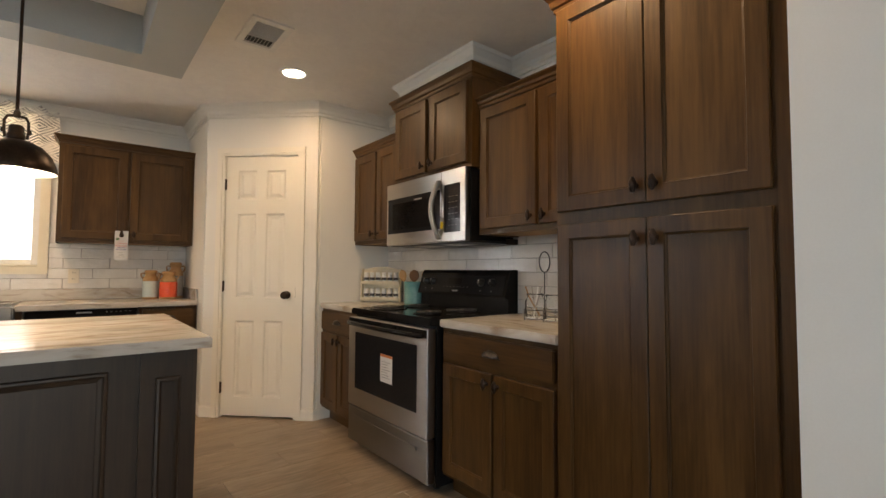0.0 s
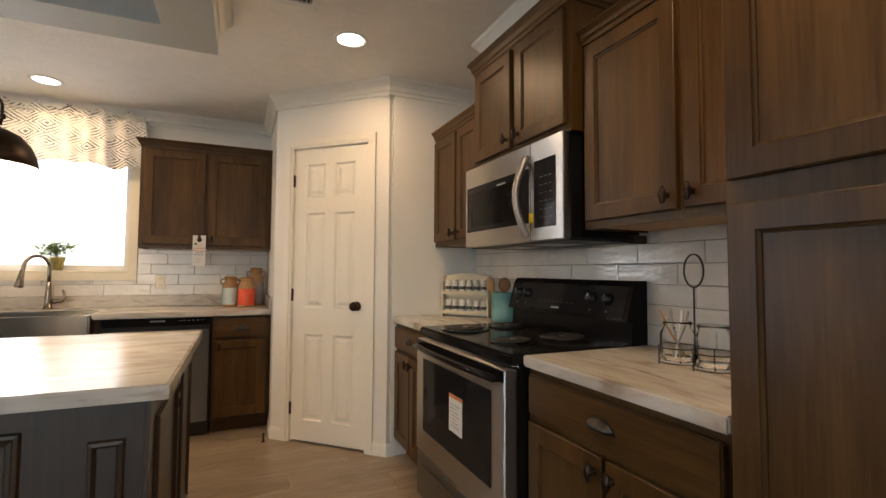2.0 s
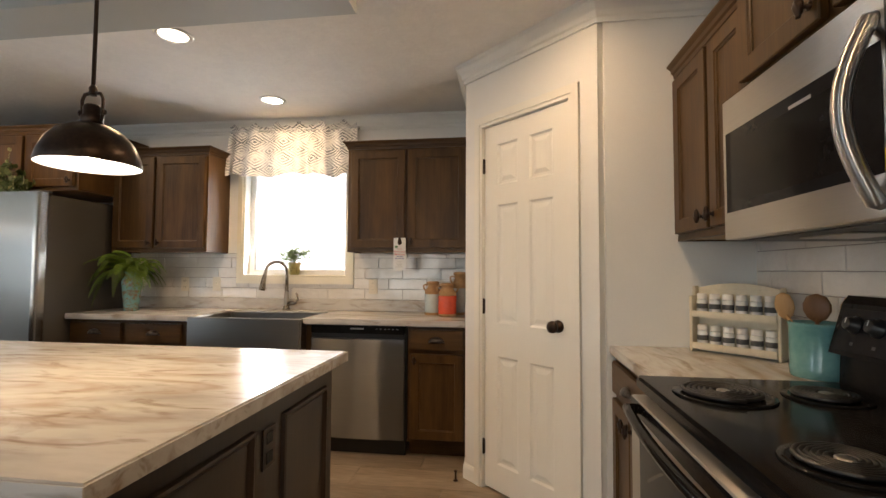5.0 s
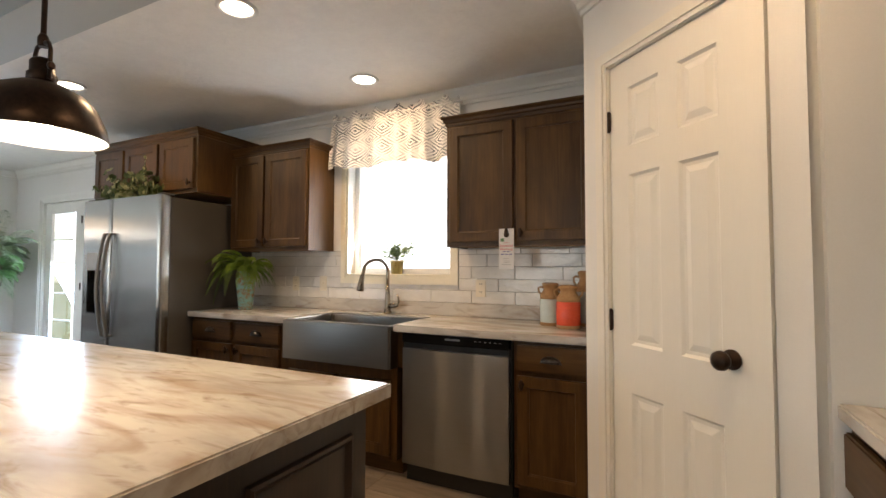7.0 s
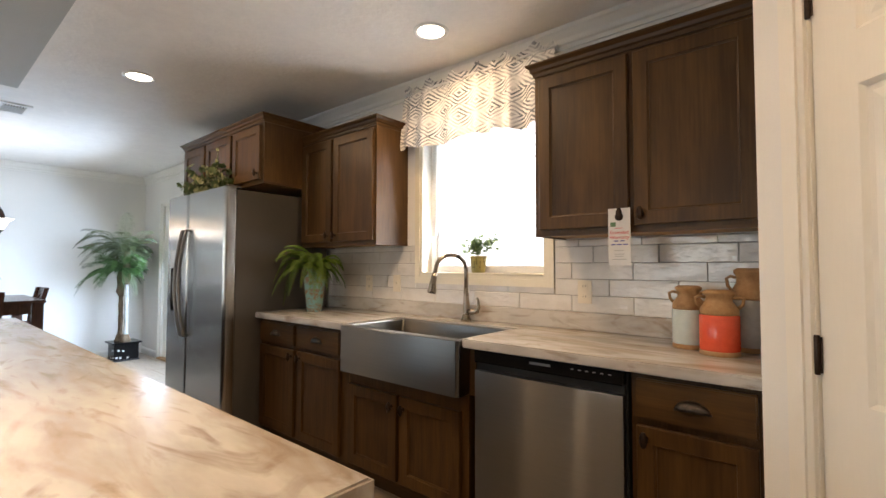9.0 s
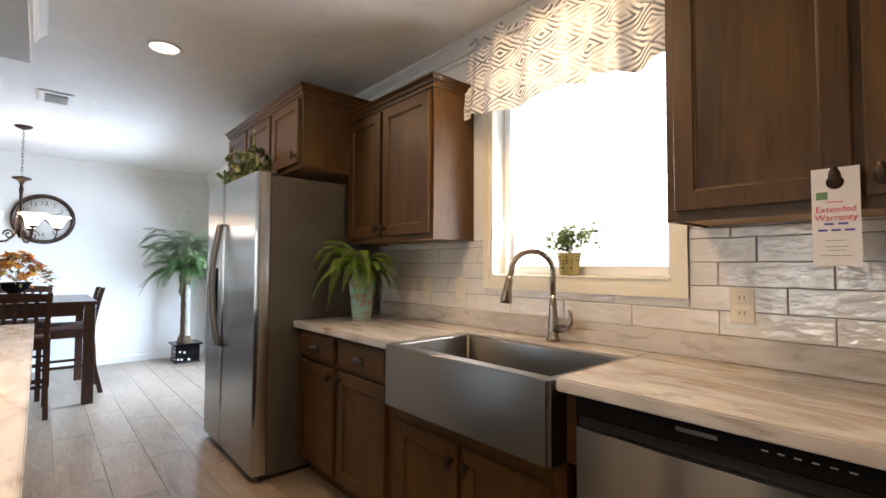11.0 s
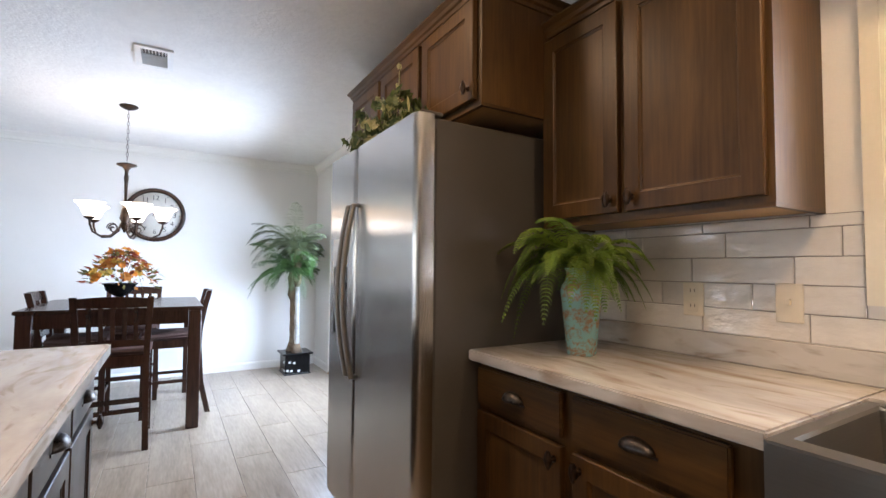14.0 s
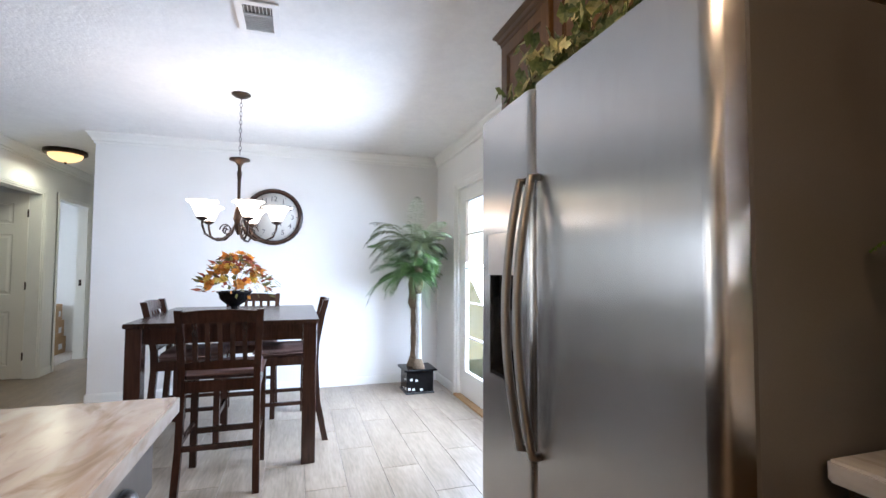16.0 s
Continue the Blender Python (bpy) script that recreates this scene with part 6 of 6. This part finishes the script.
ur = thing("flower_urn", "dark footed urn of orange, gold and rust autumn flowers", "flowers", pose(-5.13, 2.93, TBH))
part("urn", lathe([(0.055, 0), (0.055, 0.010), (0.025, 0.03), (0.022, 0.05), (0.06, 0.075), (0.095, 0.105), (0.105, 0.145), (0.118, 0.150), (0.118, 0.160), (0.10, 0.16), (0.09, 0.12)], 28), M_BLACK, ur, "black footed urn")
ru = random.Random(3)
for kind_, mt, n, s0, s1 in (("golden_flower", M_GOLD, 15, 0.030, 0.045), ("orange_flower", M_ORNG, 20, 0.030, 0.050), ("rust_flower", M_RUST, 10, 0.026, 0.042)):
    for i in range(n):
        a, t = ru.uniform(0, 6.28), ru.uniform(0, 1) ** 0.6
        c = Vector((math.cos(a) * t * 0.20, math.sin(a) * t * 0.20, 0.20 + 0.19 * (1 - t * t) + ru.uniform(-0.05, 0.05)))
        up = Vector((c.x, c.y, 0.12)).normalized()
        e1 = up.orthogonal().normalized()
        e2 = up.cross(e1)
        bm = bmesh.new()
        s = ru.uniform(s0, s1)
        for ring_, (cnt, lift, rad) in enumerate(((7, 0.15, 1.0), (5, 0.55, 0.65))):
            for j in range(cnt):
                b = 2 * math.pi * (j + 0.5 * ring_) / cnt
                d = e1 * math.cos(b) + e2 * math.sin(b)
                n2 = e1 * -math.sin(b) + e2 * math.cos(b)
                pts = (c, c + d * 0.6 * s * rad + n2 * 0.34 * s + up * lift * 0.5 * s, c + d * s * rad + up * lift * s, c + d * 0.6 * s * rad - n2 * 0.34 * s + up * lift * 0.5 * s)
                bm.faces.new([bm.verts.new(q) for q in pts])
        part(kind_, bm, mt, ur)
for mt, n, nm in ((M_OLIVE, 150, "olive_leaves"), (M_RUST, 90, "rust_leaves"), (M_ORNG, 60, "orange_leaves")):
    bm = bmesh.new()
    for i in range(n):
        a, t = ru.uniform(0, 6.28), ru.uniform(0.1, 1.0)
        c = Vector((math.cos(a) * t * 0.23, math.sin(a) * t * 0.23, 0.17 + 0.22 * (1 - t * t) + ru.uniform(-0.05, 0.04)))
        d = (Vector((math.cos(a), math.sin(a), ru.uniform(-0.9, 0.8)))).normalized()
        w = d.cross(Vector((ru.uniform(-1, 1), ru.uniform(-1, 1), 1))).normalized()
        s = ru.uniform(0.035, 0.075)
        bm.faces.new([bm.verts.new(q) for q in (c, c + d * s * 0.4 + w * s * 0.22, c + d * s, c + d * s * 0.4 - w * s * 0.22)])
    tagged(part(nm, bm, mt, ur), kind="stuff")
bm = bmesh.new()
for i in range(16):
    a = ru.uniform(0, 6.28)
    l = ru.uniform(0.20, 0.34)
    tube([(0, 0, 0.16), (math.cos(a) * l * 0.6, math.sin(a) * l * 0.6, 0.30), (math.cos(a) * l, math.sin(a) * l, 0.30 - ru.uniform(0, 0.22))], 0.0014, 4, bm)
part("stems", bm, M_OLIVE, ur)

hl = thing("hall_light", "flush hall ceiling light with amber bowl, lit", "ceiling light", pose(-7.42, 0.97, CEIL))
part("rim", lathe([(0.19, -0.001), (0.195, -0.03), (0.185, -0.045), (0.15, -0.045)], 32), M_BRONZE, hl, "dark bronze rim")
part("bowl", lathe([(0.155, -0.046), (0.14, -0.08), (0.10, -0.11), (0.05, -0.125), (0.001, -0.128)], 32), M_AMBER, hl, "amber marbled glass bowl")
part("finial", lathe([(0.012, -0.126), (0.014, -0.135), (0.006, -0.145), (0.001, -0.148)], 12), M_BRONZE, hl)
area("hall_lamp", look((-7.42, 0.97, CEIL - 0.16), (-7.42, 0.9701, 0)), 0.25, 0, 1.6, (0.93, 1.0, 0.80), "DISK")

for i in range(3):
    bx_ = thing("cardboard_box", "closed brown cardboard box in a stack", "box", pose(-9.48 + 0.012 * i, 0.03 - 0.01 * i, 0.004 + 0.231 * i, 0, 0, 6 * i), "stacked boxes")
    part("carton", B((-0.17, 0.17, -0.13, 0.13, 0, 0.23), bevel=0.003), M_CARD, bx_)
    part("tape", B((-0.1705, 0.1705, -0.025, 0.025, 0.2302, 0.2308)), M_PAPER, bx_)
    part("printed_label", B((-0.06, 0.05, 0.1302, 0.1308, 0.06, 0.14)), M_PAPER, bx_)

# ---- worktop clutter ----
def milk_can(x, y, r, h, glaze, label):
    ob = thing("canister", label, "canister", pose(x, y, CT + 0.0005), "ceramic canisters")
    part("base_band", lathe([(r * 0.97, 0), (r, 0.003), (r, 0.016), (r * 0.98, 0.018)], 24), M_CLAY, ob, "bare clay foot band")
    part("jar", lathe([(r * 0.99, 0.018), (r, 0.022), (r, h * 0.60), (r * 0.96, h * 0.62)], 24), glaze, ob)
    part("shoulder", lathe([(r * 0.96, h * 0.62), (r * 0.98, h * 0.64), (r * 0.95, h * 0.72), (r * 0.66, h * 0.82), (r * 0.66, h * 0.90), (r * 0.80, h * 0.94), (r * 0.80, h * 0.975), (r * 0.60, h), (0.001, h)], 24), M_CLAY, ob, "bare tan clay neck")
    for s in (-1, 1):
        part("handle", tube([(s * r * 0.90, 0, h * 0.72), (s * r * 1.12, 0, h * 0.78), (s * r * 1.18, 0, h * 0.87), (s * r * 0.95, 0, h * 0.90), (s * r * 0.68, 0, h * 0.88)], 0.006, 8), M_CLAY, ob)


milk_can(0.505, 4.635, 0.060, 0.245, M_PALEBLUE, "pale blue ceramic milk-can canister with clay neck")
milk_can(0.625, 4.545, 0.066, 0.235, M_RED, "red-orange ceramic milk-can canister with clay neck")
milk_can(0.700, 4.70, 0.062, 0.315, M_GREYCAN, "tall grey ceramic milk-can canister with clay neck")

cr = thing("utensil_crock", "teal ceramic crock of wooden kitchen utensils", "crock", pose(2.02, 2.88, CT + 0.0005))
part("crock", lathe([(0.072, 0), (0.074, 0.004), (0.076, 0.03), (0.074, 0.036), (0.076, 0.16), (0.079, 0.170), (0.073, 0.170), (0.068, 0.15), (0.066, 0.02)], 28), M_TEAL, cr, "glossy teal crock")
for i, (dx, dy, lx, ly, mt, w) in enumerate(((-0.02, 0.02, -0.03, 0.05, M_LIGHTWOOD, 0.029), (0.0, 0.0, 0.0, 0.0, M_MIDWOOD, 0.038), (0.02, -0.03, 0.03, -0.04, M_LIGHTWOOD, 0.030), (0.03, 0.0, 0.02, -0.065, M_MIDWOOD, 0.024))):
    ut = part("utensil", tube([(dx, dy, 0.02), (dx + lx * 0.5, dy + ly * 0.5, 0.14), (dx + lx, dy + ly, 0.185)], 0.006, 8), mt, cr, "wooden spoon or spatula")
    bm = lathe([(0.006, -0.045), (w * 0.7, -0.032), (w, -0.008), (w, 0.012), (w * 0.72, 0.035), (0.004, 0.045)], 12)
    for v in bm.verts:
        v.co.x *= 0.22
    part("blade", moved(bm, pose(dx + lx * 1.1, dy + ly * 1.1, 0.215, ly * -120, lx * 120, 40)), mt, ut)

sr = thing("spice_rack", "cream two-tier spice rack with twelve white jars", "spice rack", pose(1.935, 3.225, CT + 0.0005, 0, 0, -45))
sr.scale = (1, 1, 1.14)
for s in (-1, 1):
    part("side", B((s * 0.155 - 0.006, s * 0.155 + 0.006, -0.03, 0.04, 0, 0.20), (s * 0.155 - 0.006, s * 0.155 + 0.006, 0.0, 0.04, 0.2001, 0.235), bevel=0.003), M_CREAM, sr)
part("back_board", B((-0.148, 0.148, 0.030, 0.038, 0.0, 0.225)), M_CREAM, sr)
bm = bmesh.new()
pr = [(-0.161 + 0.322 * i / 14, 0.226 + 0.022 * math.sin(math.pi * i / 14)) for i in range(15)]
fv = [bm.verts.new((x, 0.029, z)) for x, z in pr] + [bm.verts.new((0.161, 0.029, 0.2255)), bm.verts.new((-0.161, 0.029, 0.2255))]
bvs = [bm.verts.new((v.co.x, 0.039, v.co.z)) for v in fv]
bm.faces.new(fv)
bm.faces.new(list(reversed(bvs)))
for i in range(len(fv)):
    j = (i + 1) % len(fv)
    bm.faces.new((fv[i], fv[j], bvs[j], bvs[i]))
bmesh.ops.remove_doubles(bm, verts=list(bm.verts), dist=1e-5)
part("crest", bm, M_CREAM, sr)
for z in (0.012, 0.125):
    part("shelf", B((-0.148, 0.148, -0.03, 0.0295, z, z + 0.008)), M_CREAM, sr)
    part("front_rail", B((-0.148, 0.148, -0.034, -0.0305, z + 0.0, z + 0.022)), M_CREAM, sr)
    for i in range(6):
        x = -0.122 + i * 0.0488
        j = part("spice_jar", lathe([(0.019, z + 0.0085), (0.020, z + 0.011), (0.020, z + 0.060), (0.017, z + 0.064)], 16, x, 0.0), M_WHITE, sr, "white spice jar")
        part("lid", lathe([(0.018, z + 0.0645), (0.0185, z + 0.068), (0.0185, z + 0.082), (0.016, z + 0.084)], 16, x, 0.0), M_ENAMEL, j)
        part("jar_label", lathe([(0.0204, z + 0.030), (0.0206, z + 0.031), (0.0206, z + 0.047), (0.0204, z + 0.048)], 16, x, 0.0), M_LABEL, j)

cy_ = thing("jar_caddy", "black wire caddy holding two clear glass jars", "caddy", pose(1.875, 1.515, CT + 0.0005))
for s in (-1, 1):
    for z in (0.008, 0.055):
        ring = [(0.058 * math.cos(a), s * 0.062 + 0.058 * math.sin(a), z) for a in [j * math.pi / 10 for j in range(21)]]
        part("wire_ring", tube(ring, 0.0022, 6), M_BLACKM, cy_)
    for a in (0.6, 2.6, 4.7):
        part("upright", tube([(0.058 * math.cos(a), s * 0.062 + 0.058 * math.sin(a), 0.0), (0.058 * math.cos(a), s * 0.062 + 0.058 * math.sin(a), 0.056)], 0.0022, 6), M_BLACKM, cy_)
part("handle_post", tube([(0, 0, 0.008), (0, 0, 0.20), (0, 0, 0.250)], 0.003, 6), M_BLACKM, cy_)
part("handle_ring", tube([(0, 0.034 * math.sin(a), 0.302 - 0.052 * math.cos(a)) for a in [j * math.pi / 12 for j in range(25)]], 0.003, 6), M_BLACKM, cy_)
for s in (-1, 1):
    jr = thing("glass_jar", "clear glass jar standing in the wire caddy", "jar", pose(1.875, 1.515 + s * 0.062, CT + 0.0115), "glass jars")
    g = part("glass", lathe([(0.050, 0), (0.054, 0.006), (0.054, 0.105), (0.042, 0.128), (0.042, 0.138), (0.046, 0.141), (0.046, 0.150), (0.042, 0.152), (0.038, 0.137), (0.050, 0.104), (0.050, 0.008), (0.001, 0.006)], 24), M_JAR, jr)
    g.visible_shadow = False
    jr.scale = (0.96, 0.96, 0.84)
br = thing("utensil_brushes", "thin metal and wooden utensils leaning in a jar", "utensils", pose(1.875, 1.577, CT + 0.019))
for dx, dy, mt in ((-0.012, 0.03, M_CLAY), (0.01, 0.022, M_STEELD), (0.0, -0.026, M_STEELD), (0.02, 0.005, M_WHITE)):
    part("stick", tube([(-dx * 0.8, -dy * 0.8, 0.0), (dx, dy, 0.10), (dx * 1.6, dy * 1.6, 0.155)], 0.004, 6), mt, br)

# hanging tag on the cabinet knob beside the window
tg = thing("door_hanger_tag", "white printed card hanging on a cabinet knob", "tag", pose(0.281, 4.507, 1.222))
part("card", B((-0.045, 0.045, -0.0008, 0.0, 0, 0.235)), M_PAPER, tg)
part("hole", moved(lathe([(0.017, 0), (0.017, 0.0006), (0.001, 0.0007)], 16), pose(0, -0.0012, 0.200, 90)), M_BRONZE, tg)
lettering("Extended", 0.020, M_REDPRINT, tg, pose(0, -0.0016, 0.135, 90), "red_lettering")
lettering("Warranty", 0.020, M_REDPRINT, tg, pose(0, -0.0016, 0.115, 90), "red_lettering")
for x0, x1, z, mt in ((-0.022, -0.004, 0.098, M_BLUEPRINT), (0.004, 0.022, 0.098, M_BLUEPRINT), (-0.034, -0.016, 0.083, M_BLUEPRINT), (-0.009, 0.009, 0.083, M_BLUEPRINT), (0.016, 0.034, 0.083, M_BLUEPRINT),
                      (-0.02, 0.018, 0.060, M_GREYPRINT), (-0.02, 0.022, 0.045, M_GREYPRINT), (-0.017, 0.017, 0.036, M_GREYPRINT), (-0.03, 0.028, 0.024, M_GREYPRINT), (-0.018, 0.014, 0.152, M_REDPRINT)):
    part("printed_bar", B((x0, x1, -0.0016, -0.0009, z, z + 0.005 if mt is M_BLUEPRINT else z + 0.002)), mt, tg)
part("emblem", B((-0.036, -0.014, -0.0016, -0.0009, 0.160, 0.178)), M_GREENPRINT, tg)


def outlet(x, z, y=None, kind_="outlet", m=None):
    ob = thing("wall_" + kind_, "ivory plastic wall " + kind_ + " plate on the tiles", kind_, m if m is not None else pose(x, NORTH - 0.0105, z), "wall plates")
    part("plate", B((-0.036, 0.036, -0.005, 0, -0.058, 0.058), bevel=0.002), M_PLASTIC, ob)
    if kind_ == "outlet":
        for dz in (-0.026, 0.026):
            s = part("socket", B((-0.017, 0.017, -0.007, -0.0051, dz - 0.017, dz + 0.017), bevel=0.0008), M_PLASTIC, ob)
            for dx in (-0.007, 0.007):
                part("slot", B((dx - 0.0012, dx + 0.0012, -0.0074, -0.0071, dz - 0.002, dz + 0.009)), M_BLACKM, s)
    else:
        part("toggle", B((-0.005, 0.005, -0.014, -0.0051, -0.006, 0.012), bevel=0.001), M_PLASTIC, ob)


outlet(-1.655, 1.095)
outlet(-1.365, 1.10, kind_="switch")
outlet(-0.01, 1.09)
outlet(0, 0, m=at_east(1.265, EAST - 0.0105, 1.09))
outlet(0, 0, m=pose(WEST + 0.001, 4.62, 0.40, 0, 0, 90))

# valance over the sink window
vl = thing("window_valance", "gathered cream valance printed with grey diamond lines", "curtain", pose(-1.245, NORTH - 0.07, 1.99))
bm = bmesh.new()
nx, nz = 120, 12
W_, H_ = 1.10, 0.42
grid = []
for i in range(nx + 1):
    u = i / nx
    col = []
    for j in range(nz + 1):
        v = j / nz
        fold = 0.017 * math.sin(u * 46 + 2.2 * math.sin(u * 9)) + 0.010 * math.sin(u * 23 + 1)
        fold *= 0.45 + 0.75 * (1 - v)
        bot = 0.014 * math.sin(u * 13 + 0.6) + 0.010 * math.sin(u * 29)
        topw = 0.017 * math.sin(u * 37) + 0.013 * math.sin(u * 71)
        flare = (1 - v) * 0.035 * (2 * u - 1)
        z = bot * (1 - v) + v * (H_ + topw)
        pinch = 0.022 * math.exp(-((v - 0.90) / 0.05) ** 2)
        col.append(bm.verts.new((W_ * u + flare, fold - 0.018 * (1 - v) + pinch, z)))
    grid.append(col)
for a, b in zip(grid, grid[1:]):
    for j in range(nz):
        f = bm.faces.new((a[j], b[j], b[j + 1], a[j + 1]))
        f.smooth = True
part("cloth", bm, M_VALANCE, vl)
rodm = moved(lathe([(0.008, 0), (0.008, W_ + 0.03)], 10), pose(-0.015, 0.018, H_ * 0.92, 0, 90))
rd = part("rod", rodm, M_WHITE, vl)
for x in (0.0, W_):
    part("bracket", B((x - 0.006, x + 0.006, 0.018, 0.069, H_ * 0.92 - 0.01, H_ * 0.92 + 0.01)), M_WHITE, rd)
ds = thing("door_stop", "small dark spring door stop on the floor", "door stop", pose(0.75, 3.99, 0))
part("foot", lathe([(0.014, 0), (0.014, 0.004), (0.006, 0.006), (0.006, 0.05), (0.009, 0.052), (0.009, 0.06)], 12), M_BRONZE, ds)

# ---- neighbouring house outside the windows ----
nb = thing("neighbour_house", "white house with horizontal lap siding outside the window", "house", pose(-3, NORTH + 3.2, -0.55))
for i in range(44):
    part("siding_board", moved(B((-9, 9, -0.012, 0.01, 0, 0.165)), pose(0, 0, i * 0.155, -4)), M_SIDING, nb)
part("wall", B((-9, 9, 0.02, 4.0, 0, 6.9)), M_SIDING, nb)
part("roof", B((-9.3, 9.3, -0.4, 4.4, 6.91, 7.1)), M_JOINT, nb)

# ---- wall tiles ----
TL, TH, TG = 0.309, 0.083, 0.0025


def tile_mesh(w, h):
    bm = bmesh.new()
    loops = [[bm.verts.new(p) for p in ((i, y, i), (w - i, y, i), (w - i, y, h - i), (i, y, h - i))] for i, y in ((0, 0), (0.0, -0.005), (0.0025, -0.007))]
    for p, q in zip(loops, loops[1:]):
        for k in range(4):
            bm.faces.new((p[k], p[(k + 1) % 4], q[(k + 1) % 4], q[k]))
    bm.faces.new(loops[-1])
    return mesh_of("tile", bm, M_TILE)


TILES = {}


def tile_run(parent, m, x0, x1, z0, z1, shift):
    """Running-bond tiles on local plane y=0 facing -y, between x0..x1 and z0..z1."""
    row, z = 0, z0
    while z < z1 - 0.012:
        h = min(TH, z1 - z) - TG
        x = x0 - ((shift + (row % 2) * TL / 2 + 0.04 * (row % 3)) % TL)
        while x < x1 - 0.004:
            a, b = max(x, x0), min(x + TL, x1) - TG
            if b - a > 0.012:
                key = (round(b - a, 3), round(h, 3))
                if key not in TILES:
                    TILES[key] = tile_mesh(*key)
                ob = new("tile", TILES[key])
                ob.parent = parent
                ob.matrix_local = m @ pose(a, 0, z, random.uniform(-0.35, 0.35), 0, random.uniform(-0.25, 0.25))
            x += TL
        z += TH
        row += 1


GN = NORTH - 0.0035
part("grout", B((-2.142, 0.80, GN, NORTH - 0.0005, CT + 0.091, 1.112)), M_GROUT, wall_north)
part("grout", B((-2.142, WX0 - 0.064, GN, NORTH - 0.0005, 1.1125, UB)), M_GROUT, wall_north)
part("grout", B((WX1 + 0.064, 0.80, GN, NORTH - 0.0005, 1.1125, UB)), M_GROUT, wall_north)
tm = pose(0, GN, 0)
tile_run(wall_north, tm, -2.142, 0.80, CT + 0.0915, CT + 0.0915 + TH, 0.10)
tile_run(wall_north, tm, -2.142, WX0 - 0.064, CT + 0.0915 + TH, UB, 0.25)
tile_run(wall_north, tm, WX1 + 0.064, 0.80, CT + 0.0915 + TH, UB, 0.02)
tile_run(wall_north, tm, WX0 - 0.064, WX1 + 0.064, CT + 0.0915 + TH, 1.112, 0.2)
part("grout", B((EAST - 0.0035, EAST - 0.0005, 1.152, PB.y, CT, 1.42)), M_GROUT, wall_east)
em = at_east(PB.y, EAST - 0.0035, 0)
tile_run(wall_east, em, 0, PB.y - 1.152, CT + 0.001, 1.42, 0.05)

# ---- floor planks ----
PLW, PLL = 0.2285, 0.914
PLANKS = {}


def plank_mesh(w, d):
    bm = bmesh.new()
    loops = [[bm.verts.new(p) for p in ((i, i, z), (w - i, i, z), (w - i, d - i, z), (i, d - i, z))] for i, z in ((0, -0.006), (0.0, -0.0012), (0.0014, 0.0))]
    for p, q in zip(loops, loops[1:]):
        for k in range(4):
            bm.faces.new((p[k], p[(k + 1) % 4], q[(k + 1) % 4], q[k]))
    bm.faces.new(loops[-1])
    return bm


rest = bmesh.new()
rk = random.Random(5)
y = 3.4145 - PLW * 27
row = 0
while y < NORTH:
    x = -9.7 + (row * 0.371) % PLL
    x -= PLL
    while x < EAST:
        a, b, c, d = max(x, -9.69), min(x + PLL, EAST) - 0.002, max(y, SOUTH), min(y + PLW, NORTH) - 0.002
        if b - a > 0.02 and d - c > 0.02:
            if -6.5 < a < 1.7 and c > 1.45:
                key = (round(b - a, 3), round(d - c, 3))
                if key not in PLANKS:
                    PLANKS[key] = mesh_of("plank", plank_mesh(*key), M_FLOOR)
                ob = new("plank", PLANKS[key])
                ob.parent = floor
                ob.location = (a, c, 0)
            else:
                box(rest, a, b, c, d, -0.006, 0)
        x += PLL
    y += PLW
    row += 1
tagged(part("planks", rest, M_FLOOR, floor), kind="stuff")
